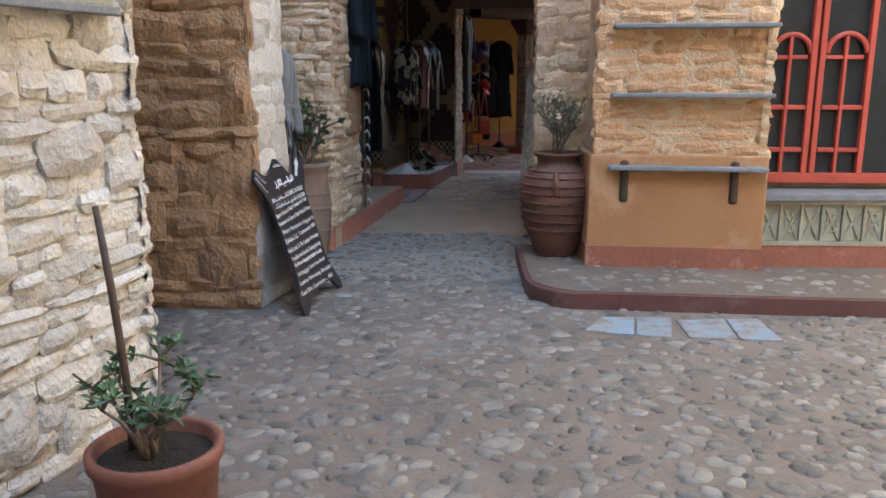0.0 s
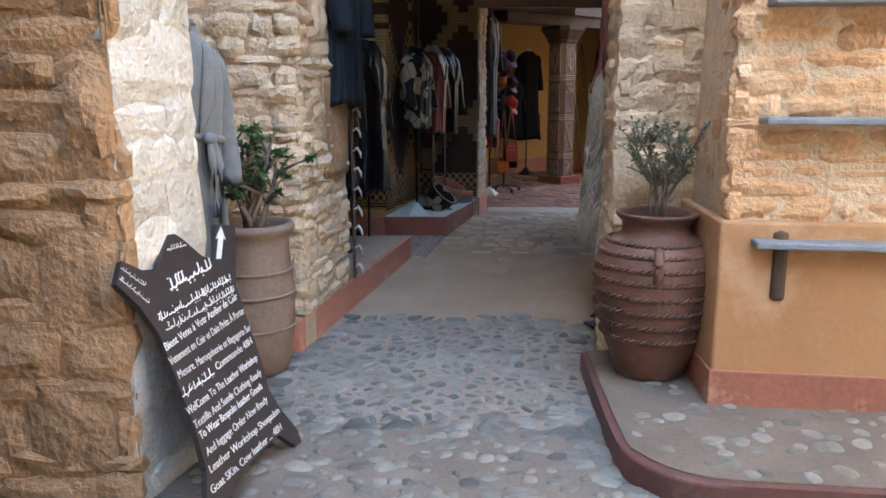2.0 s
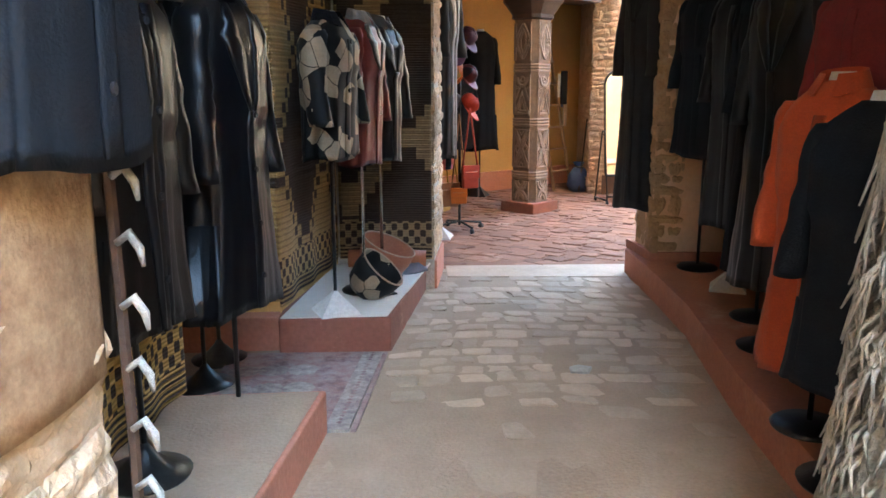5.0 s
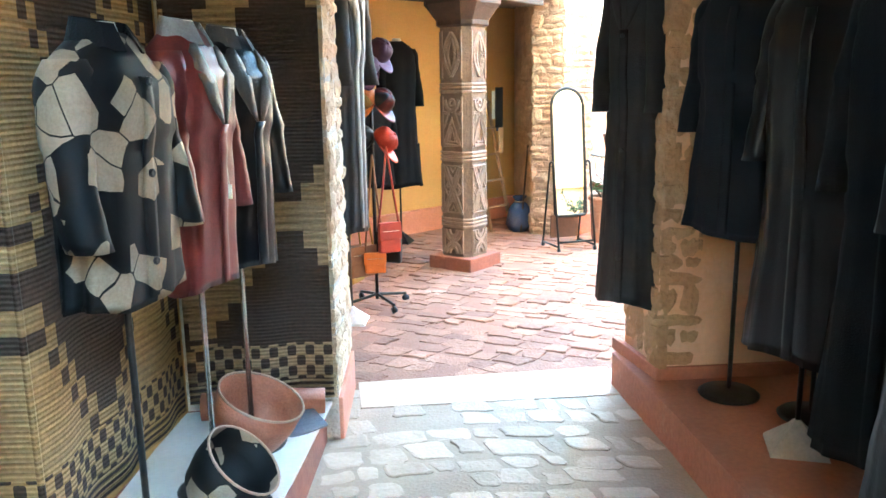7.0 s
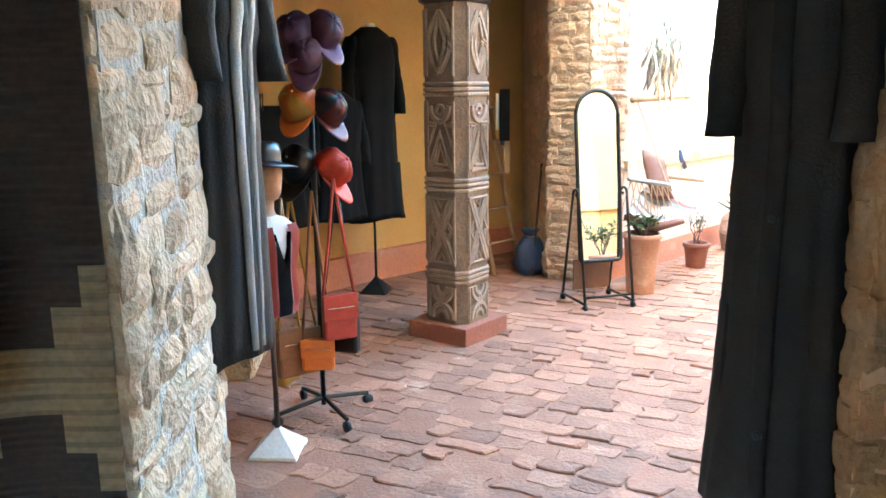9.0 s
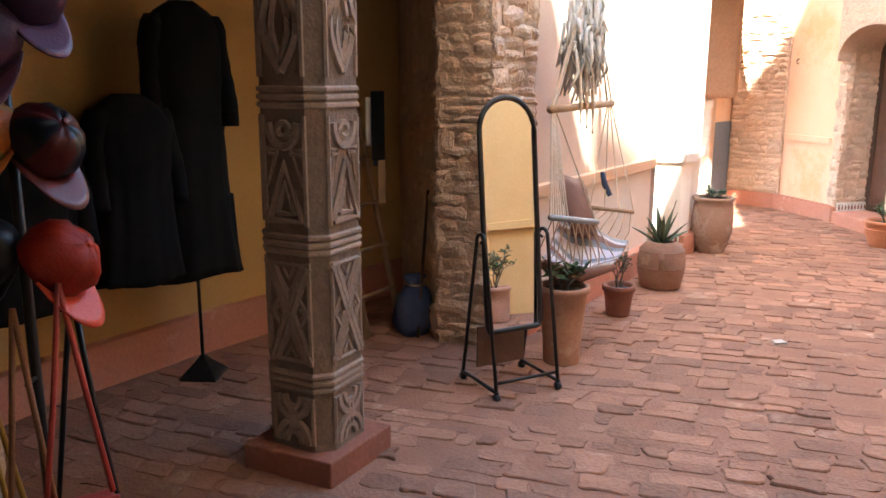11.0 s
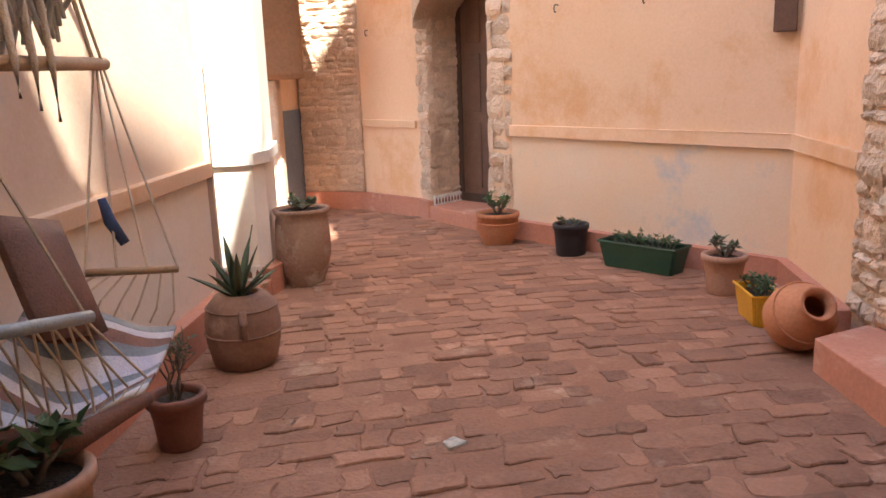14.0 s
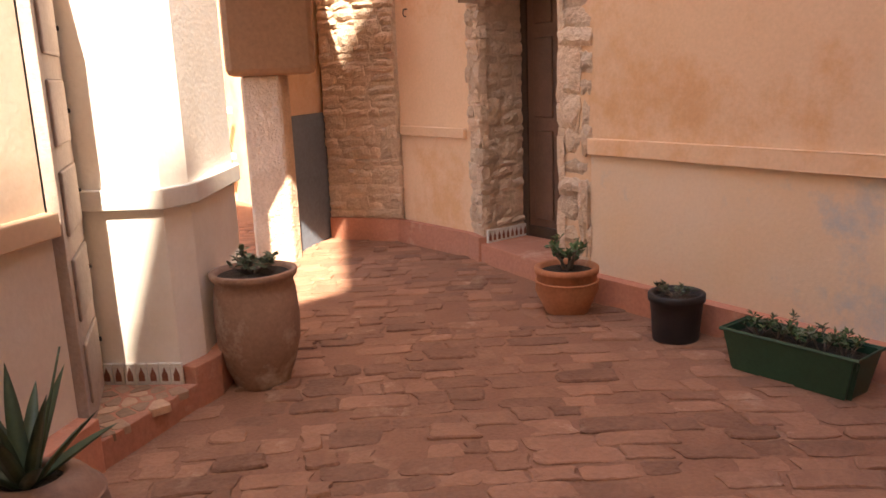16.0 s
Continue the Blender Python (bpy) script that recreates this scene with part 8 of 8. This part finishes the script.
def cells(points, reach):
    """The patch of floor nearest to each point, as a polygon: stones that fit one another."""
    table = {}
    for p in points:
        table.setdefault((int(p[0] // reach), int(p[1] // reach)), []).append(p)
    out = []
    for px, py in points:
        h = reach * 0.5
        poly = [(px - h, py - h), (px + h, py - h), (px + h, py + h), (px - h, py + h)]
        gx, gy = int(px // reach), int(py // reach)
        for i in (-1, 0, 1):
            for j in (-1, 0, 1):
                for qx, qy in table.get((gx + i, gy + j), ()):
                    dx, dy = qx - px, qy - py
                    if (dx == 0 and dy == 0) or dx * dx + dy * dy > reach * reach:
                        continue
                    lim = (qx * qx + qy * qy - px * px - py * py) / 2
                    side = [lim - dx * x - dy * y for x, y in poly]
                    cut = []
                    for k in range(len(poly)):
                        m = (k + 1) % len(poly)
                        if side[k] >= 0:
                            cut.append(poly[k])
                        if side[k] * side[m] < 0:
                            f = side[k] / (side[k] - side[m])
                            cut.append((poly[k][0] + f * (poly[m][0] - poly[k][0]), poly[k][1] + f * (poly[m][1] - poly[k][1])))
                    poly = cut
                    if len(poly) < 3:
                        break
        out.append(poly)
    return out


def stone_shape(poly, gap, h, rng, rounded, worn):
    """Corners and faces of one paving stone, with worn edges and a slight tilt of its own."""
    cx, cy = sum(p[0] for p in poly) / len(poly), sum(p[1] for p in poly) / len(poly)
    short = []
    for k, (x, y) in enumerate(poly):
        m = poly[(k + 1) % len(poly)]
        if math.hypot(m[0] - x, m[1] - y) > 0.018:
            short += [(x + rounded * (m[0] - x), y + rounded * (m[1] - y)), (m[0] - rounded * (m[0] - x), m[1] - rounded * (m[1] - y))]
    base = []
    for x, y in short:
        r = math.hypot(x - cx, y - cy)
        f = max(0.35, 1 - gap * 0.62 / max(r, 0.01)) + rng.uniform(-0.03, 0.03)
        base.append((cx + (x - cx) * f, cy + (y - cy) * f))
    if len(base) < 4:
        return None
    tx, ty = rng.uniform(-0.03, 0.03), rng.uniform(-0.03, 0.03)
    n = len(base)
    vs, fs = [], []
    for f, z in ((1.0, -0.03), (0.99, h * 0.35), (worn, h)):
        for x, y in base:
            top = 0.0 if z < 0 else tx * (x - cx) + ty * (y - cy) + rng.uniform(-0.0012, 0.0012)
            vs.append(((x - cx) * f, (y - cy) * f, z + top))
    for k in (0, 1):
        for i in range(n):
            j = (i + 1) % n
            fs.append((k * n + i, k * n + j, (k + 1) * n + j, (k + 1) * n + i))
    fs.append(tuple(range(2 * n, 3 * n)))
    return (cx, cy), vs, fs


def rows_of_stones(u0, u1, v0, v1, deep, wides, place, rng, slack, keep=1.0):
    """Courses of uneven four-sided stones; place turns their plan into the floor's."""
    out = []
    v = v0
    while v < v1:
        h = rng.uniform(*deep)
        u = u0 + rng.uniform(0, 0.3)
        while u < u1:
            w = rng.choice(wides) * rng.uniform(0.85, 1.15)
            if rng.random() < keep:
                dv, grow = rng.uniform(-slack, slack), rng.uniform(0.86, 1.08)
                poly = []
                for a, b in ((0, 0), (0.5, 0), (1, 0), (1, 0.5), (1, 1), (0.5, 1), (0, 1), (0, 0.5)):
                    poly.append(place(u + w * a + rng.uniform(-slack, slack), v + dv + h * (0.5 + (b - 0.5) * grow) + rng.uniform(-slack, slack) * 0.7))
                out.append(poly)
            u += w
        v += h
    return out


def pave(name, parent, points, reach, material, near, label, rng, gap=0.02, heights=(0.003, 0.015), rounded=0.22, worn=0.93, limit=290, smooth=False, skip=(), base=0.0):
    """Fitted stones: those along the walk as objects, the rest joined."""
    made = []
    polys = cells(points, reach) if reach else points
    for poly in polys:
        if len(poly) < 3:
            continue
        px, py = sum(q[0] for q in poly) / len(poly), sum(q[1] for q in poly) / len(poly)
        if any(inside((px, py), q) for q in skip):
            continue
        st = stone_shape(poly, gap, heights[0] + (heights[1] - heights[0]) * rng.random() ** 2.2, rng, rounded, worn)
        if st:
            made.append(st)
    made.sort(key=lambda st: near(*st[0]))
    vs, fs = [], []
    for k, ((x, y), v, f) in enumerate(made):
        if k < limit:
            me = bpy.data.meshes.new(name)
            me.from_pydata(v, [], f)
            me.materials.append(material)
            for p in me.polygons:
                p.use_smooth = smooth
            ob = new(name, me)
            ob.parent = parent
            ob.location = (x, y, base)
        else:
            b = len(vs)
            vs += [(x + q[0], y + q[1], q[2] + base) for q in v]
            fs += [tuple(b + i for i in p) for p in f]
    if vs:
        me = bpy.data.meshes.new(name)
        me.from_pydata(vs, [], fs)
        me.materials.append(joined_material(material))
        for p in me.polygons:
            p.use_smooth = smooth
        ob = new(name + "_field", me)
        ob.parent = parent
        tagged(ob, label, kind="stuff")


rng = random.Random(77)
ground_ob = bpy.data.objects["ground"]
SOLIDS_A = [[(-2.9, -5), (-2.35, -5), (-2.35, 0.4), (-1.62, 2.3), (-1.25, 3.38), (-2.9, 3.38)], [(-4.2, 4.98), (-1.16, 4.94), (-1.06, 5.46), (-4.2, 5.5)],
            [(-2.6, 6.66), (-0.93, 6.66), (-0.43, 9.4), (-2.6, 9.4)], KERB + INNER, [(0.7, 6.4), (1.3, 6.4), (1.3, 7.3), (0.75, 7.3)],
            [(0.82, 4.46), (0.98, 4.80), (1.98, 4.78), (1.94, 4.28)]]
spots = []
y = 0.3
while y < 6.0:
    x = -3.0
    while x < 3.6:
        px, py = x + rng.uniform(-0.05, 0.05), y + rng.uniform(-0.05, 0.05)
        if not any(inside((px, py), q) for q in SOLIDS_A) and rng.random() < 0.97:
            s = rng.choice((0.045, 0.055, 0.065, 0.075, 0.085, 0.10, 0.12))
            spots.append((px, py, -0.012, rng.uniform(-60, 60), s * rng.uniform(1.0, 1.6), s, rng.uniform(0.013, 0.023), rng.uniform(-3, 3), rng.uniform(-3, 3)))
        x += 0.095
    y += 0.078
COBBLES = pebble_meshes("cobble", M_COBBLE, 10, 5)
lay("cobble", ground_ob, spots, COBBLES, lambda x, y: abs(x) + abs(y - 4.2), "grey and tan river cobbles set in cement")
pave_ob = bpy.data.objects["pavement"]
spots = []
for k in range(230):
    px, py = rng.uniform(0.65, 3.2), rng.uniform(4.9, 6.3)
    if inside((px, py), [(x + 0.05, y + 0.07) for x, y in KERB] + INNER) and not inside((px, py), [(1.0, 5.68), (6, 5.4), (6, 7), (1.0, 7)]):
        s = rng.uniform(0.04, 0.10)
        spots.append((px, py, 0.108, rng.uniform(0, 360), s * 1.3, s, 0.012, 0, 0))
lay("pebble", pave_ob, spots, COBBLES, lambda x, y: y, "pebbles set in the pavement")

# blue painted slabs in the paving, each cracked across
for quads in ([[(0.84, 4.50), (1.00, 4.78), (1.20, 4.77), (1.12, 4.43)], [(1.135, 4.43), (1.215, 4.77), (1.43, 4.76), (1.33, 4.38)]], [[(1.45, 4.71), (1.75, 4.725), (1.70, 4.35), (1.43, 4.38)], [(1.715, 4.35), (1.765, 4.725), (1.96, 4.73), (1.95, 4.32)]]):
    slab = thing("paving_slab", "worn blue painted slab set in the cobbles", "paving slab", group="blue slabs")
    for quad in quads:
        part("fragment", bm_prism(quad, -0.05, 0.007, bevel=0.006), M_BLUESLAB, slab)

# the band of close-set cobbles in pale cement before the passage
BAND = [(-0.93, 5.78), (-0.55, 5.70), (-0.1, 5.78), (0.3, 5.66), (0.56, 5.72), (0.64, 6.4), (0.70, 7.20), (0.35, 7.42), (-0.1, 7.33), (-0.5, 7.46), (-0.82, 7.36), (-0.93, 6.7)]
band_ob = structure("floor_entrance", bm_prism(BAND, -0.1, 0.001), M_PALECEMENT, "pale cement band set with cobbles", "floor")
points = []
for j in range(34):
    for i in range(26):
        p = (-0.98 + 0.068 * i + rng.uniform(-0.03, 0.03) + 0.034 * (j % 2), 5.68 + 0.054 * j + rng.uniform(-0.022, 0.022))
        if inside(p, BAND):
            points.append(p)
rng.shuffle(points)
points = points[:int(len(points) * 0.56)]
pave("cobble", band_ob, points, 0.24, M_COBBLEBLUE, lambda x, y: y, "grey-blue cobbles set in pale cement", rng, gap=0.026, heights=(0.004, 0.014), rounded=0.3, worn=0.72, limit=300, smooth=True, skip=SOLIDS_A)

# courtyard flags
THRESHOLD = [(0.28, 12.08), (1.86, 11.94), (1.88, 12.46), (0.30, 12.54)]
SOLIDS_C = [[(1.24, 15.36), (1.59, 15.0), (1.97, 15.32), (1.62, 15.7)], [(2.65, 16.72), (3.0, 16.40), (3.46, 16.70), (5.45, 18.10), (5.98, 18.38), (6.1, 18.42), (6.70, 19.05), (6.7, 25), (2.65, 25)],
            [(8.66, 21.12), (8.95, 20.48), (8.85, 19.4), (8.5, 18.5), (8.3, 17.0), (8.05, 15.56), (7.05, 14.97), (6.52, 14.97), (5.22, 13.9), (5.3, 12.3), (12, 12.3), (12, 21)],
            [(-3, 14.7), (0.3, 14.7), (0.35, 15.3), (-0.2, 15.8), (0.3, 16.4), (1.13, 16.95), (2.95, 18.1), (2.95, 20), (-3, 20)], [(-3, 12.3), (0.33, 12.3), (0.33, 12.5), (-0.5, 12.5), (-0.5, 14.8), (-3, 14.8)], [(1.8, 11), (3, 11), (3, 12.2), (1.8, 12.2)]]
court_ob = bpy.data.objects["floor_court"]
ang = math.radians(-42)
ca, sa = math.cos(ang), math.sin(ang)
stones = rows_of_stones(-9.0, 9.0, -8.0, 10.0, (0.10, 0.17), (0.12, 0.15, 0.18, 0.21, 0.25, 0.31),
                        lambda u, v: (4.0 + ca * u - sa * v + 0.10 * math.sin(v * 1.3), 16.5 + sa * u + ca * v + 0.12 * math.sin(u * 0.9)), rng, 0.022, 0.86)
stones = [q for q in stones if 12.3 < q[0][1] < 22.5 and -0.6 < q[0][0] < 9.4]
pave("flagstone", court_ob, stones, 0, M_FLAG, lambda x, y: math.hypot(x - 4.2, y - 15.6), "reddish irregular flagstones", rng, gap=0.012, heights=(0.0003, 0.013), rounded=0.2, worn=0.90, skip=SOLIDS_C + [THRESHOLD])
tagged(solid("stone_chip", bm_prism([(-0.05, 0.0), (0.03, -0.05), (0.06, 0.02), (0.0, 0.05)], -0.005, 0.016, bevel=0.004), M_WHITESTONE, "pale stone chip lying in the red paving", "stone", pose(4.85, 15.90, 0, 0, 0, 20)))

# mosaic of broken tile on the step before the panelled door
step_ob = bpy.data.objects["door_step_left"]
STEP = [(5.42, 18.16), (5.92, 18.40), (5.62, 18.78), (5.56, 18.98), (5.40, 18.6)]
points = []
for k in range(400):
    q = (rng.uniform(5.36, 5.96), rng.uniform(18.12, 19.0))
    if inside(q, STEP) and all(math.hypot(q[0] - o[0], q[1] - o[1]) > 0.055 for o in points):
        points.append(q)
pave("tile_fragment", step_ob, points, 0.11, M_MOSAIC, lambda x, y: y, "", rng, gap=0.012, heights=(0.002, 0.006), rounded=0.12, worn=0.93, base=0.12)

# passage paving
hall_ob = bpy.data.objects["floor_hall"]
SOLIDS_H = [[(-2.2, 6.6), (-0.90, 6.6), (-0.43, 9.4), (-2.2, 9.4)], [(-1.2, 9.3), (-0.22, 9.3), (-0.12, 10.4), (0.28, 12.3), (-1.2, 12.4)], [(1.06, 7.0), (3, 7), (3, 12.4), (1.72, 12.2), (1.66, 11.3), (1.58, 10.5), (1.36, 9.35)], [(0.7, 6.3), (1.3, 6.3), (1.3, 7.2), (0.75, 7.2)]]
stones = rows_of_stones(-1.2, 2.0, 8.9, 12.5, (0.12, 0.19), (0.13, 0.17, 0.21, 0.26), lambda u, v: (u + 0.05 * math.sin(3 * v), v - 0.06 * u + 0.05 * math.sin(2.5 * u)), rng, 0.022, 0.88)
stones = [q for q in stones if q[0][1] > 9.9 or rng.random() < (q[0][1] - 8.8) * 0.9]
pave("paving_stone", hall_ob, stones, 0, M_HALLFLAG, lambda x, y: abs(y - 11), "worn rounded paving stones", rng, gap=0.024, heights=(0.0008, 0.008), rounded=0.28, worn=0.88, skip=SOLIDS_H + [THRESHOLD])
tagged(solid("stone_chip", bm_prism([(-0.07, -0.03), (0.02, -0.06), (0.07, 0.01), (0.01, 0.06), (-0.05, 0.04)], -0.005, 0.014, bevel=0.004), M_WHITESTONE, "pale stone chip set in the passage floor", "stone", pose(0.84, 9.99, 0, 0, 0, 10)))
